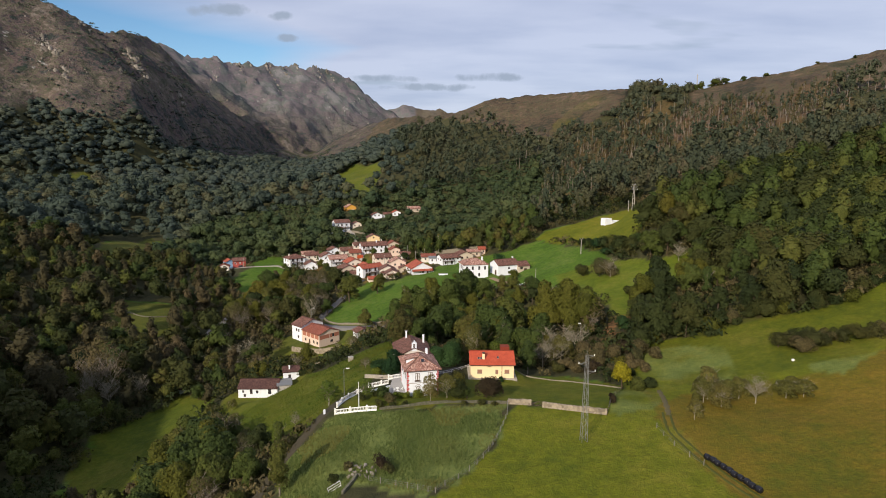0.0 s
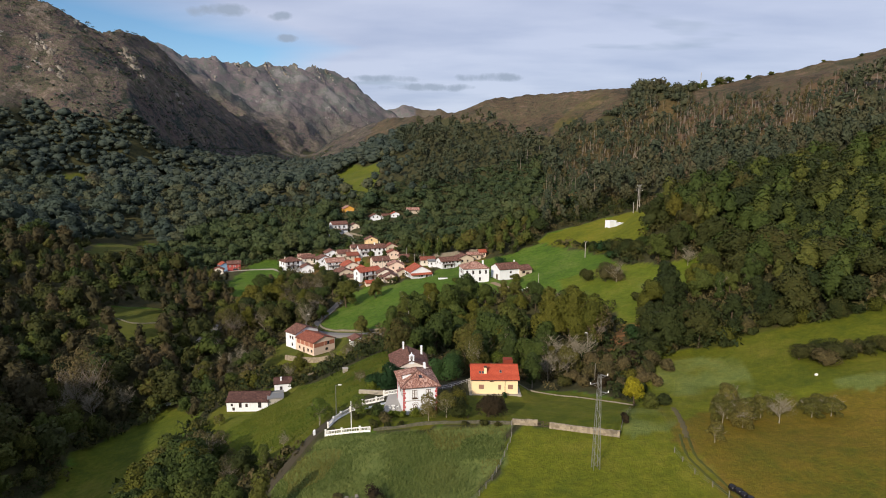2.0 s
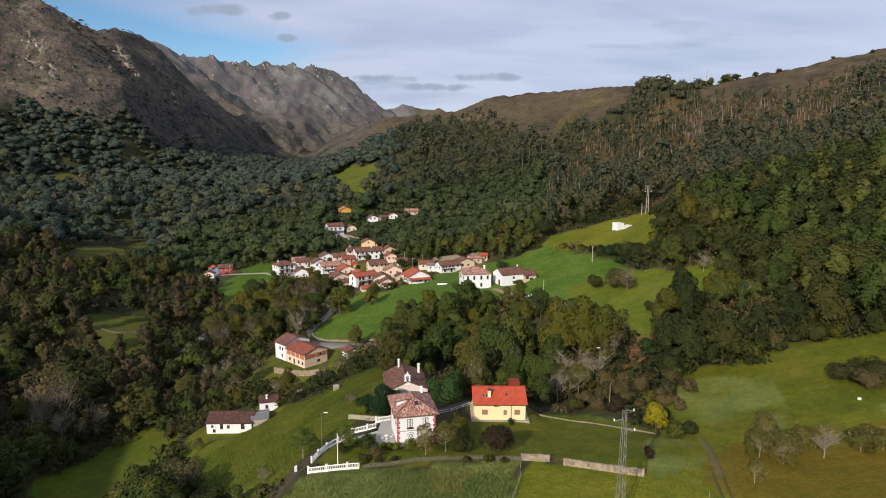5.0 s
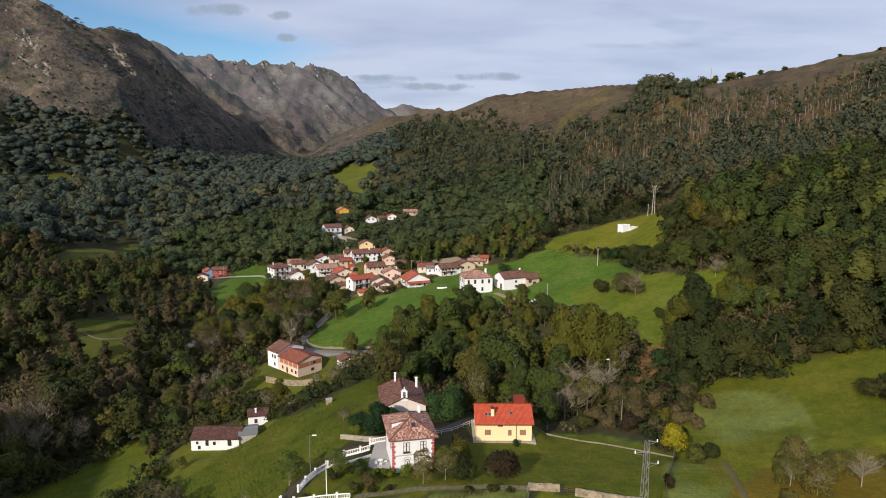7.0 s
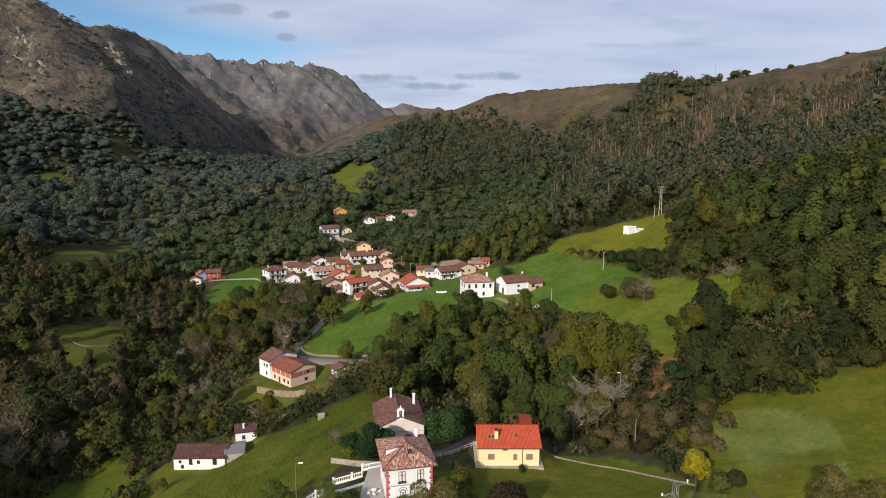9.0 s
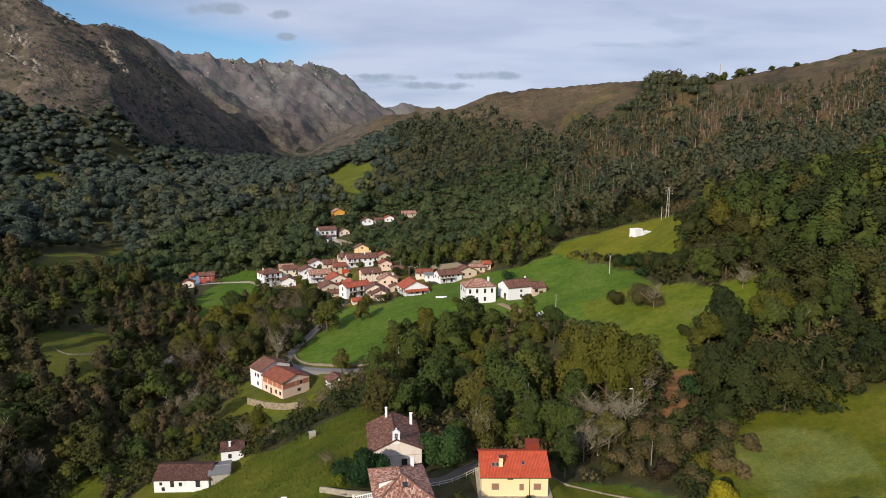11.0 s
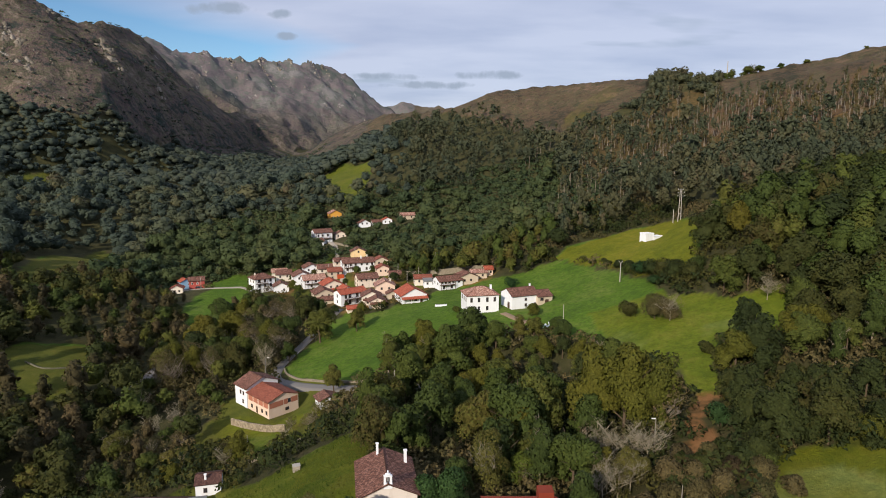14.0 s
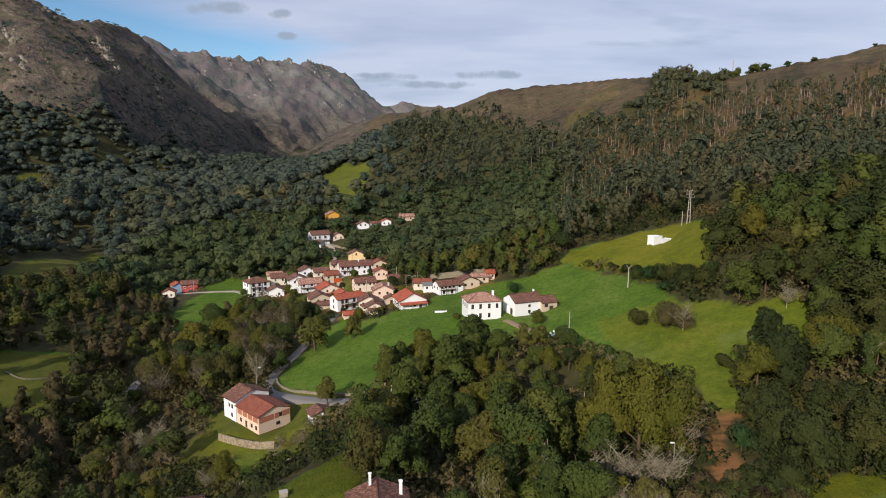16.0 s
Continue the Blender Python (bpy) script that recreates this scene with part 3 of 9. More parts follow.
STAND_LOW = [(113, 565), (153, 655), (209, 680), (245, 704), (238, 640), (202, 566), (146, 552), (113, 500)]
STAND_FOOT = [(85, 499), (101, 579), (130, 559), (105, 456)]
STAND_HIGH = [(200, 527), (247, 648), (283, 624), (307, 559), (252, 469), (218, 484)]
STAND_RIM = [(291, 538), (330, 584), (378, 593), (290, 455), (271, 463)]
STANDS = [STAND_LOW, STAND_FOOT, STAND_HIGH, STAND_RIM]
KNOLL_PASTURE = [(116, 679), (141, 703), (170, 732), (201, 758), (181, 777), (135, 738)]
DIRT_BANK = [(63.5, 222), (68, 220), (64.5, 212), (59.5, 206), (60.5, 200), (60.8, 196), (57, 194), (51, 195), (50, 198.5), (54.5, 202), (57, 209), (60.3, 215.6)]
LANE = [(-40, 100), (-37, 118), (-33, 129), (-28.5, 139), (-25, 148), (-20, 157), (-14, 159)]
VILLAGE_ROAD = [(-50, 378), (-56, 352), (-60, 326), (-63, 309), (-61, 296), (-53, 288), (-42, 280), (-27, 269), (-14, 263), (4, 258)]
RIVER_ROAD = [(-116, 296), (-116, 320), (-114, 335), (-108, 350), (-104, 362)]
WEST_ROAD = [(-158, 446), (-140, 443), (-122, 440), (-112, 436)]
HOUSE_ROAD = [(-12, 168), (-3, 166), (2, 168), (7, 176), (14, 182)]
FIELD_TRACK = [(55, 90), (51.5, 100), (50.1, 104.5), (49.1, 111), (48.1, 118.5), (48.4, 123), (50.4, 131), (51.7, 141), (52.3, 153)]
PALE_GRASS = [[(66, 186), (78, 184), (85, 180), (76, 152), (65, 150), (54, 150), (54, 160), (58, 172)], [(97, 154), (130, 156), (112, 129), (95, 129), (85, 130)], [(50, 285), (62, 277), (66, 262), (59, 258), (53, 270)], [(80, 264), (99, 264), (94, 247), (80, 250)], [(39, 135), (45, 147), (51, 150), (50.4, 135.5), (46, 130), (39, 130)]]
STREET = [(-52, 398), (-54.5, 411), (-55.5, 425), (-59, 436), (-66, 456), (-68, 478), (-72, 498), (-78, 511)]
FARM_PATH = [(25.5, 322.5), (29, 315), (33.5, 305)]
ROADS = [(STREET, 3), (FARM_PATH, 2.4), (LANE, 3.2), (VILLAGE_ROAD, 3.4), (RIVER_ROAD, 4), (WEST_ROAD, 3), (HOUSE_ROAD, 4)]


def heath_cover(x, y, z):
    """How far heath and rock, not wood, cover the slopes, 0..1."""
    wild = np.clip((z - (78 + 34 * value_noise(x, y, 90, 90) + 16 * value_noise(x, y, 30, 91))) / 14, 0, 1) * (x < -150) * (y > 640)
    wild = np.maximum(wild, ((y > 960) & (x > -140) & (z > 46)) * 1.0)
    wild = np.maximum(wild, ((y > 1080) & (z > 44 + 22 * value_noise(x, y, 80, 92))) * 1.0)
    wild = np.maximum(wild, inside(x, y, HEATH_EAST, 12, 1) * 1.0)
    wild = np.maximum(wild, inside(x, y, HEATH_KNOLL, 12, 2) * 1.0)
    return wild


# yards and slopes kept open
BANK_VIEW = [(38, 172), (54, 166), (62, 178), (64, 196), (62, 222), (56, 226), (55, 206), (46, 190)]
OLIVE_VIEW = [(26, 172), (38, 172), (46, 188), (57, 206), (48, 205), (40, 208), (30, 200)]
ROAD_VIEW = [(-36, 264), (-34, 246), (-16, 236), (-4, 240), (2, 256), (-6, 268), (-14, 264)]
EDGE_VIEW = [(82, 302), (93, 281), (106, 316), (99, 310), (88, 318)]
MEADOW_EDGE = [(-64, 316), (-54, 324), (-46, 340), (-38, 352), (-44, 356), (-58, 340), (-68, 322)]
FARM_YARD = [(-72, 258), (-44, 246), (-34, 262), (-28, 270), (-40, 286), (-56, 292), (-76, 284)]
BARN_FRONT = [(-76, 203), (-72, 176), (-48, 176), (-50, 203)]
FARM_FRONT = [(-78, 272), (-74, 244), (-58, 232), (-40, 236), (-30, 250), (-40, 262)]
CLEARING = [(-74, 186), (-60, 190), (-44, 206), (-50, 222), (-66, 216)]
# the village ground between the houses stays open
VILLAGE = [(-70, 392), (-96, 425), (-112, 438), (-98, 452), (-74, 446), (-64, 470), (-44, 478), (-34, 448), (-22, 412), (20, 404), (30, 398), (24, 386), (-4, 388), (-20, 372), (-36, 362), (-58, 376)]


# ---- houses: sites are levelled first ----
HOUSES = []


def site(*a, **k):
    HOUSES.append((a, k))
    w, d = a[5], a[6]
    PADS.append((a[1], a[2], a[3], 0.55 * max(w, d)))


V = "village houses"
row_ = lambda face, us, z, w, h, style: [(face, u, z, w, h, style) for u in us]


def place_sites():
    """Where the houses stand, with their sizes."""
    site("villa", -6.7, 151.2, -2.1, 12, 8.0, 10.2, 7.2, "white two-storey villa with red quoins and a mottled tile roof", key="villa", roof="hip", pitch=27, tile=TILE_PALE, over=0.75, chimneys=(),
         wins=row_("f", (-1.35, 1.9), 4.3, 1.0, 1.7, "curtain") + row_("f", (-1.2, 1.9), 0.75, 0.8, 1.45, "curtain") + row_("l", (-3, 0, 3), 4.3, 0.9, 1.6, "curtain") + row_("r", (-3, 0, 3), 4.3, 0.9, 1.6, "curtain"))
    site("yellow_house", 13.1, 165.2, -2.8, 0, 11.8, 9.6, 4.1, "yellow rendered house with a bright red tile roof", key="yellow", roof="x", pitch=24, wall=YELLOW, tile=TILE_NEW, over=0.6,
         wins=row_("f", (-3.5, 4.0), 1.5, 1.15, 1.0, "blind") + [("f", 1.2, 1.4, 0.6, 1.05, "blind")] + row_("r", (-2, 2), 1.4, 1.0, 1.0, "blind"))
    site("chapel_house", -10.0, 180.6, -6.2, 9, 10.2, 13.0, 5.2, "white house with a bellcote on its gable and old tiles", key="chapel", roof="y", pitch=24, wall=CHAPEL_WHITE, tile=TILE_OLD, over=0.5,
         wins=[("f", 1.6, 1.6, 1.0, 1.6, "brown"), ("r", 2, 1.6, 0.9, 1.3, "brown")], chimneys=((-1.2, 5.3, 2.3, 0.45, WHITE), (4.0, 3.7, 2.6, 0.55, WHITE)))
    site("farmhouse", -56.2, 273.2, -28.3, 47, 11.2, 13.0, 5.7, "pink unpainted farmhouse with brick panels under the eaves", key="farm", roof="y", pitch=19, wall=PINK, tile=TILE_FARM, over=0.5,
         wins=row_("l", (3.9, -2.4, -5.0), 1.2, 0.9, 1.1, "brown") + [("l", 0.8, 0.3, 0.9, 2.0, "door")] + [("f", 1.2, 1.3, 1.2, 0.9, "brown")])
    site("white_farm_wing", -63.7, 280.5, -28.3, 47, 12.0, 7.6, 6.9, "white wing of the farmhouse with a brown tile roof", key="wing", roof="y", pitch=22, tile=TILE_OLD, over=0.6,
         wins=row_("l", (-1.6, 0.2), 4.2, 0.8, 1.2, "brown") + row_("l", (-1.2,), 1.2, 0.8, 1.2, "brown"))
    site("roadside_shed", -36.0, 262.5, -22.0, 30, 6.0, 5.0, 2.6, "small white shed with a brown tile roof among trees", "shed", roof="y", pitch=20, tile=TILE_OLD, wins=[("f", -1.2, 1.0, 0.6, 0.8, "brown")])
    site("white_barn", -63.6, 203.2, -24.7, 2, 13.2, 8.6, 3.3, "long low white barn with a sagging brown tile roof", "barn", key="barn", roof="x", pitch=22, tile=TILE_DARK, over=0.4,
         wins=row_("f", (-4.4,), 0.5, 0.6, 0.8, "brown") + row_("f", (-2.2, -0.2), 1.7, 0.6, 0.8, "brown") + [("f", -2.2, 1.5, 0.7, 1.4, "brown"), ("f", 4.0, 1.4, 0.9, 1.6, "brown"), ("f", -4.9, 2.0, 0.5, 0.6, "brown")])
    site("barn_lean_to", -55.4, 203.4, -23.4, 14, 5.0, 6.5, 2.6, "grey metal-roofed lean-to beside the white barn", "shed", roof="x", pitch=10, wall=CONCRETE, tile=METAL, over=0.2)
    site("stone_hut", -55.4, 213.2, -22.6, 14, 5.6, 5.6, 3.0, "small white hut with a brown tile roof and chimney", "hut", roof="x", pitch=22, tile=TILE_DARK, over=0.4, wins=[("f", -0.6, 0.9, 0.7, 1.0, "brown")], chimneys=((-0.6, -1.6, 1.3, 0.5, WHITE),))
    # the village
    site("brown_barn", -101.5, 460.0, -21.6, 18, 9.0, 7.0, 3.2, "low pale barn with a brown tile roof behind the tall house", "barn", V, roof="x", pitch=25, wall=OFFWHITE, tile=TILE_OLD, wins=[("f", 2.0, 0.2, 1.6, 2.0, "door")])
    site("white_back_house", -81.0, 456.5, -19.4, 22, 9.0, 9.0, 4.6, "white house with a broad brown gable among its neighbours", group=V, roof="y", pitch=25, tile=TILE_OLD, wins=row_("f", (-2, 1.6), 2.8, 0.9, 1.1, "brown"))
    site("long_cream_house", -62.0, 459.0, -15.6, 20, 10.0, 7.0, 4.4, "long cream house with a brown tile roof", group=V, roof="x", pitch=25, wall=CREAM, tile=TILE_OLD, wins=row_("f", (-3.4, 0, 3.4), 2.6, 0.9, 1.1, "brown"))
    site("pink_lane_house", -34.0, 431.5, -14.8, 14, 7.0, 7.0, 4.6, "small pink house with a brown gable roof", group=V, roof="y", pitch=26, wall=PINK, tile=TILE_OLD, wins=row_("f", (-1.4, 1.4), 2.6, 0.8, 1.0, "brown"))
    site("beige_lane_shed", -26.0, 420.0, -14.6, 14, 6.4, 6.0, 3.2, "small beige shed with a brown tile roof", "shed", V, roof="x", pitch=25, wall=BEIGE, tile=TILE_OLD)
    site("cream_lane_house", -51.5, 405.5, -21.2, 30, 7.0, 7.0, 4.2, "small cream house with a red tile roof", group=V, roof="y", pitch=26, wall=CREAM, tile=TILE_RED, wins=row_("f", (-1.4, 1.4), 2.4, 0.8, 1.0, "brown"))
    site("lane_stable", -24.5, 386.0, -17.4, 12, 6.0, 5.0, 2.8, "low stone stable with an old tile roof", "shed", V, roof="y", pitch=24, wall=BEIGE, tile=TILE_OLD, wins=[("f", 0.0, 0.0, 1.2, 1.9, "door")])
    site("manor_house", 16.6, 331.0, -8.9, 12, 13.6, 10.4, 7.4, "large white house with grey shutters and a hipped roof", group=V, roof="hip", pitch=26, tile=TILE_OLD, over=0.5,
         wins=row_("f", (-5.0, -1.8, 1.8, 5.0), 4.6, 0.85, 1.7, "brown") + row_("f", (-5.0, -1.8, 1.8), 1.0, 0.85, 1.6, "brown") + row_("l", (-3.2, 0, 3.2), 4.6, 0.85, 1.6, "brown"), chimneys=((4.2, -1.8, 2.2, 0.8, WHITE),))
    site("white_farm_barn", 33.6, 332.6, -7.6, 22, 12.5, 10.0, 5.6, "white farm building with a wide brown tile roof", "barn", V, roof="x", pitch=25, tile=TILE_OLD, over=0.5, wins=row_("f", (0.2, 4.6), 1.0, 0.9, 1.1, "brown") + [("f", 0.2, 3.4, 0.9, 0.9, "brown"), ("l", -2, 0.2, 1.6, 2.4, "door")], chimneys=((5.4, 1.0, 1.4, 0.6, WHITE),))
    site("stone_annex", 42.6, 333.6, -6.4, 22, 7.0, 8.0, 3.6, "low beige barn annex with an open bay", "barn", V, roof="x", pitch=25, wall=BEIGE, tile=TILE_OLD, over=0.4, wins=[("f", 0.8, 0.2, 1.6, 1.9, "door"), ("f", -1.6, 1.9, 1.4, 1.1, "brown")])
    site("red_roof_house", -14.6, 373.0, -15.4, 20, 12.8, 12.0, 3.9, "low white house under a broad red gable roof", group=V, roof="y", pitch=27, tile=TILE_RED, over=0.7, wins=[("f", -1.5, 1.0, 1.1, 1.0, "brown"), ("f", 0.6, 1.0, 1.1, 1.0, "brown"), ("f", 3.4, 0, 1.2, 2.1, "door")], porch=(-6.6, 6.6, 2.5, 1.9, False))
    site("balcony_house", -47.0, 391.6, -21.6, 40, 15.5, 7.4, 6.2, "white house with dark balconies and a red tile roof", group=V, roof="x", pitch=25, tile=TILE_RED, over=0.6, wins=row_("l", (0.0,), 4.2, 0.9, 1.5, "brown") + row_("l", (0.0,), 1.2, 0.9, 1.4, "brown") + row_("f", (-4.9, -2.6, 1.9, 4.4), 3.9, 1.3, 2.0, "brown") + row_("f", (-4.9, -2.6, 1.9), 0.6, 1.3, 2.0, "brown"), porch=(-5.8, 5.2, 3.2, 1.3, True))
    site("cream_gable_house", -31.2, 372.6, -18.6, 10, 8.0, 7.4, 3.4, "cream house with a gable and a porch roof", group=V, roof="y", pitch=26, wall=CREAM, tile=TILE_OLD, wins=[("f", -1.6, 0.9, 1.0, 1.1, "brown"), ("f", 1.8, 0, 1.1, 2.0, "door")], porch=(-3.6, 3.6, 2.5, 1.8, False))
    site("porch_house", -35.0, 381.6, -19.2, 10, 9.5, 8.0, 4.6, "pale house with a shallow brown gable", group=V, roof="y", pitch=26, wall=OFFWHITE, tile=TILE_OLD, wins=[("f", -2.0, 1.0, 0.9, 1.1, "brown"), ("f", -2.8, 3.0, 0.9, 1.0, "brown")], porch=(-4.4, 4.4, 2.9, 1.6, False))
    site("back_gable_house", -29.6, 398.0, -18.2, 10, 10.0, 9.0, 5.4, "pink rendered house with a brown gable roof", group=V, roof="y", pitch=26, wall=PINK, tile=TILE_OLD, chimneys=((3.0, 1.0, 1.6, 0.7, OFFWHITE),), wins=row_("f", (-2, 2), 3.4, 0.9, 1.1, "brown"))
    site("cream_hip_house", -41.6, 418.0, -18.4, 22, 11.4, 8.4, 5.2, "cream two-storey house with a brown roof", group=V, roof="x", pitch=26, wall=CREAM, tile=TILE_OLD, wins=row_("f", (-4, -1.2, 2.2, 4.4), 3.7, 0.8, 1.1, "brown") + row_("f", (-3.4, 3.0), 1.0, 0.8, 1.1, "brown"))
    site("terrace_house", -50.4, 446.0, -15.0, 20, 19.0, 9.0, 5.6, "long white house with a brown roof and many windows", group=V, roof="x", pitch=26, tile=TILE_OLD, wins=row_("f", (-8, -5, -2, 1.6, 5.0, 8.0), 3.9, 1.0, 1.3, "brown") + row_("f", (-7, -3.4, 0.4, 4.6), 1.0, 1.0, 1.4, "brown"), chimneys=((2.0, -1.0, 1.6, 0.7, WHITE), (6.0, 0.5, 1.8, 0.7, OFFWHITE)), porch=(-9.0, -2.0, 2.9, 1.4, True))
    site("terrace_annex", -36.6, 449.4, -13.6, 14, 8.0, 7.5, 4.8, "beige annex with a brown gable roof", group=V, roof="y", pitch=26, wall=BEIGE, tile=TILE_OLD, wins=row_("f", (-1.6, 1.6), 2.8, 0.9, 1.0, "brown"))
    site("ochre_gable_house", -53.6, 474.0, -11.6, 12, 9.4, 8.0, 4.0, "pale yellow house with a low gable above the village", group=V, roof="y", pitch=26, wall=plaster("pale_yellow_render", (0.72, 0.54, 0.30)), tile=TILE_OLD, wins=row_("f", (0.0,), 3.4, 0.9, 1.1, "brown"))
    site("white_row_house", 3.8, 388.4, -12.6, 24, 13.0, 8.0, 4.6, "white row house with a long brown roof", group=V, roof="x", pitch=24, tile=TILE_OLD, wins=row_("f", (-5.0, -3.0, -1.0, 1.2, 4.4), 3.3, 1.0, 1.2, "brown") + row_("f", (-4.0, 0.4), 0.6, 1.0, 1.7, "brown"), porch=(-6.0, 2.0, 2.6, 1.3, True))
    site("stone_row_house", 13.6, 393.4, -11.0, 16, 10.0, 8.4, 4.0, "beige stone house with a low gable roof", group=V, roof="y", pitch=22, wall=BEIGE, tile=TILE_OLD, wins=row_("f", (-2.4, 1.0), 1.8, 0.9, 1.0, "brown"))
    site("brown_row_shed", 19.8, 397.0, -9.0, 8, 8.4, 6.0, 3.4, "long dark-roofed shed at the edge of the meadow", "shed", V, roof="x", pitch=20, wall=BEIGE, tile=TILE_OLD)
    site("red_end_shed", 25.2, 399.4, -8.0, 8, 4.2, 5.0, 3.6, "small pink shed with a red tile roof", "shed", V, roof="x", pitch=26, wall=PINK, tile=TILE_RED)
    site("white_garage", -5.6, 394.8, -13.4, 8, 6.6, 6.0, 3.8, "small white building with a grey roof", "shed", V, roof="x", pitch=12, wall=WHITE, tile=METAL)
    site("brown_garage", -9.6, 401.6, -13.6, 8, 9.0, 7.0, 3.8, "low building with a brown roof behind the red-roofed house", "shed", V, roof="x", pitch=22, wall=OFFWHITE, tile=TILE_OLD)
    site("tall_white_house", -106.2, 437.4, -25.8, 38, 12.0, 10.0, 8.2, "tall white house with balconies and a hipped roof", group=V, roof="hip", pitch=25, tile=TILE_OLD, over=0.6, wins=row_("f", (-3.6, 0, 3.4), 6.0, 1.2, 1.8, "brown") + row_("f", (-3.6, 0, 3.4), 3.2, 1.2, 1.8, "brown") + row_("f", (-3.6, 1.0), 0.4, 1.2, 1.8, "brown") + row_("l", (-2.4, 1.6), 5.8, 0.9, 1.5, "brown") + row_("l", (-2.4, 1.6), 2.8, 0.9, 1.5, "brown"), chimneys=((-3.4, 1.5, 1.4, 0.7, OFFWHITE),), porch=(-5.4, 1.6, 5.4, 1.2, True))
    site("low_gable_house", -92.8, 429.4, -24.2, 18, 8.4, 8.0, 3.6, "low white house with a brown gable roof", group=V, roof="y", pitch=26, tile=TILE_OLD, wins=row_("f", (1.4,), 1.2, 0.9, 1.0, "brown"))
    site("grey_roof_house", -96.4, 450.0, -22.2, 18, 9.0, 8.0, 4.6, "low house with a greyish tile roof", group=V, roof="x", pitch=25, wall=OFFWHITE, tile=TILE_OLD)
    site("white_twin_house", -74.4, 431.6, -22.0, 24, 13.0, 9.0, 5.2, "white house with an overhanging brown roof", group=V, roof="x", pitch=25, tile=TILE_OLD, wins=row_("f", (-4, 0.5, 4), 3.6, 1.0, 1.3, "brown") + row_("f", (-2, 3), 0.8, 1.0, 1.3, "brown"), porch=(-5.8, 5.8, 2.9, 1.5, True))
    site("white_gable_house", -83.4, 440.4, -22.0, 22, 10.0, 10.0, 5.4, "white house with a broad gable roof", group=V, roof="y", pitch=25, tile=TILE_OLD, wins=row_("f", (-2, 1.5), 3.6, 0.9, 1.1, "brown"))
    site("upper_white_house", -70.6, 447.0, -19.0, 22, 9.0, 8.0, 5.6, "white house with a shallow roof behind its neighbours", group=V, roof="x", pitch=26, tile=TILE_OLD, wall=OFFWHITE)
    site("upper_brown_house", -63.2, 438.0, -18.6, 20, 8.0, 7.0, 5.2, "beige house with a dark tile roof", group=V, roof="x", pitch=25, tile=TILE_OLD, wall=BEIGE)
    site("beige_gable_house", -63.6, 403.4, -23.2, 24, 10.0, 10.0, 4.8, "beige house with a wide brown gable", group=V, roof="y", pitch=25, wall=BEIGE, tile=TILE_OLD, wins=row_("f", (-1.4, 2.2), 3.2, 0.8, 1.0, "brown"), porch=(-4.6, 4.6, 2.4, 1.8, False))
    site("red_gable_house", -61.6, 418.4, -22.2, 24, 11.0, 10.0, 5.2, "beige house with a red-brown gable roof", group=V, roof="y", pitch=25, wall=CREAM, tile=TILE_RED, wins=row_("f", (-1.4, 2.2), 3.8, 0.8, 1.0, "brown"), porch=(-4.8, 4.8, 2.7, 1.6, False))
    site("low_beige_shed", -59.8, 397.0, -23.6, 18, 6.4, 5.0, 3.0, "low beige shed with a brown roof", "shed", V, roof="x", pitch=26, wall=BEIGE, tile=TILE_OLD)
    site("meadow_shed", -43.0, 368.8, -19.9, 20, 5.0, 4.4, 1.8, "tiny cream shed with a red tile roof by the meadow", "shed", V, roof="x", pitch=26, wall=CREAM, tile=TILE_RED)
    site("blue_house", -158.6, 453.0, -28.6, 38, 6.0, 7.0, 5.4, "house with a light blue painted wall", group=V, roof="y", pitch=26, wall=BLUE, tile=TILE_RED, wins=row_("f", (1.6,), 3.2, 0.8, 1.0, "white"))
    site("red_wall_house", -151.6, 454.6, -28.2, 20, 9.0, 7.0, 5.4, "house with red upper wall and white ground floor", group=V, roof="x", pitch=25, wall=plaster("red_render", (0.36, 0.07, 0.06)), tile=TILE_OLD, wins=row_("f", (-2.6, 0.4), 3.0, 1.0, 1.2, "white"))
    site("west_hut", -157.6, 440.0, -28.0, 14, 6.6, 6.0, 3.4, "small white house with a brown roof by the river", group=V, roof="y", pitch=26, tile=TILE_OLD, wall=OFFWHITE, wins=row_("f", (-1, 1.4), 1.2, 0.8, 1.0, "brown"))
    site("upper_villa", -85.6, 520.6, -9.0, 28, 13.0, 9.0, 7.4, "white hillside house with a terrace and brown roof", group=V, roof="x", pitch=25, tile=TILE_OLD, wins=row_("f", (-4, -1, 3), 4.6, 1.2, 1.4, "brown") + row_("l", (-1.5, 2), 4.4, 1.0, 1.2, "brown"), porch=(-6.0, 6.0, 3.2, 1.5, True))
    site("upper_annex", -88.6, 512.6, -10.4, 28, 10.0, 6.0, 3.6, "low white annex with a brown roof", group=V, roof="x", pitch=26, tile=TILE_OLD, wins=row_("f", (-3, 0, 3), 1.0, 0.9, 1.1, "brown"))
    site("upper_brown_shed", -73.6, 527.0, -7.4, 20, 8.0, 6.0, 3.8, "beige shed with a brown roof on the hillside", "shed", V, roof="y", pitch=25, wall=CREAM, tile=TILE_OLD)
    site("ochre_house", -86.4, 580.0, -1.0, 24, 9.6, 8.0, 6.8, "bright ochre house among the trees", group=V, roof="y", pitch=26, wall=OCHRE, tile=TILE_OLD, wins=row_("f", (-2, 1.5), 3.6, 1.0, 1.2, "white"))
    site("far_white_house", -58.6, 549.0, -1.8, 18, 9.0, 7.0, 3.6, "far white house with a low roof", group=V, roof="y", pitch=26, tile=TILE_OLD, wins=row_("f", (-2, 1.5), 2.6, 1.0, 1.2, "brown"))
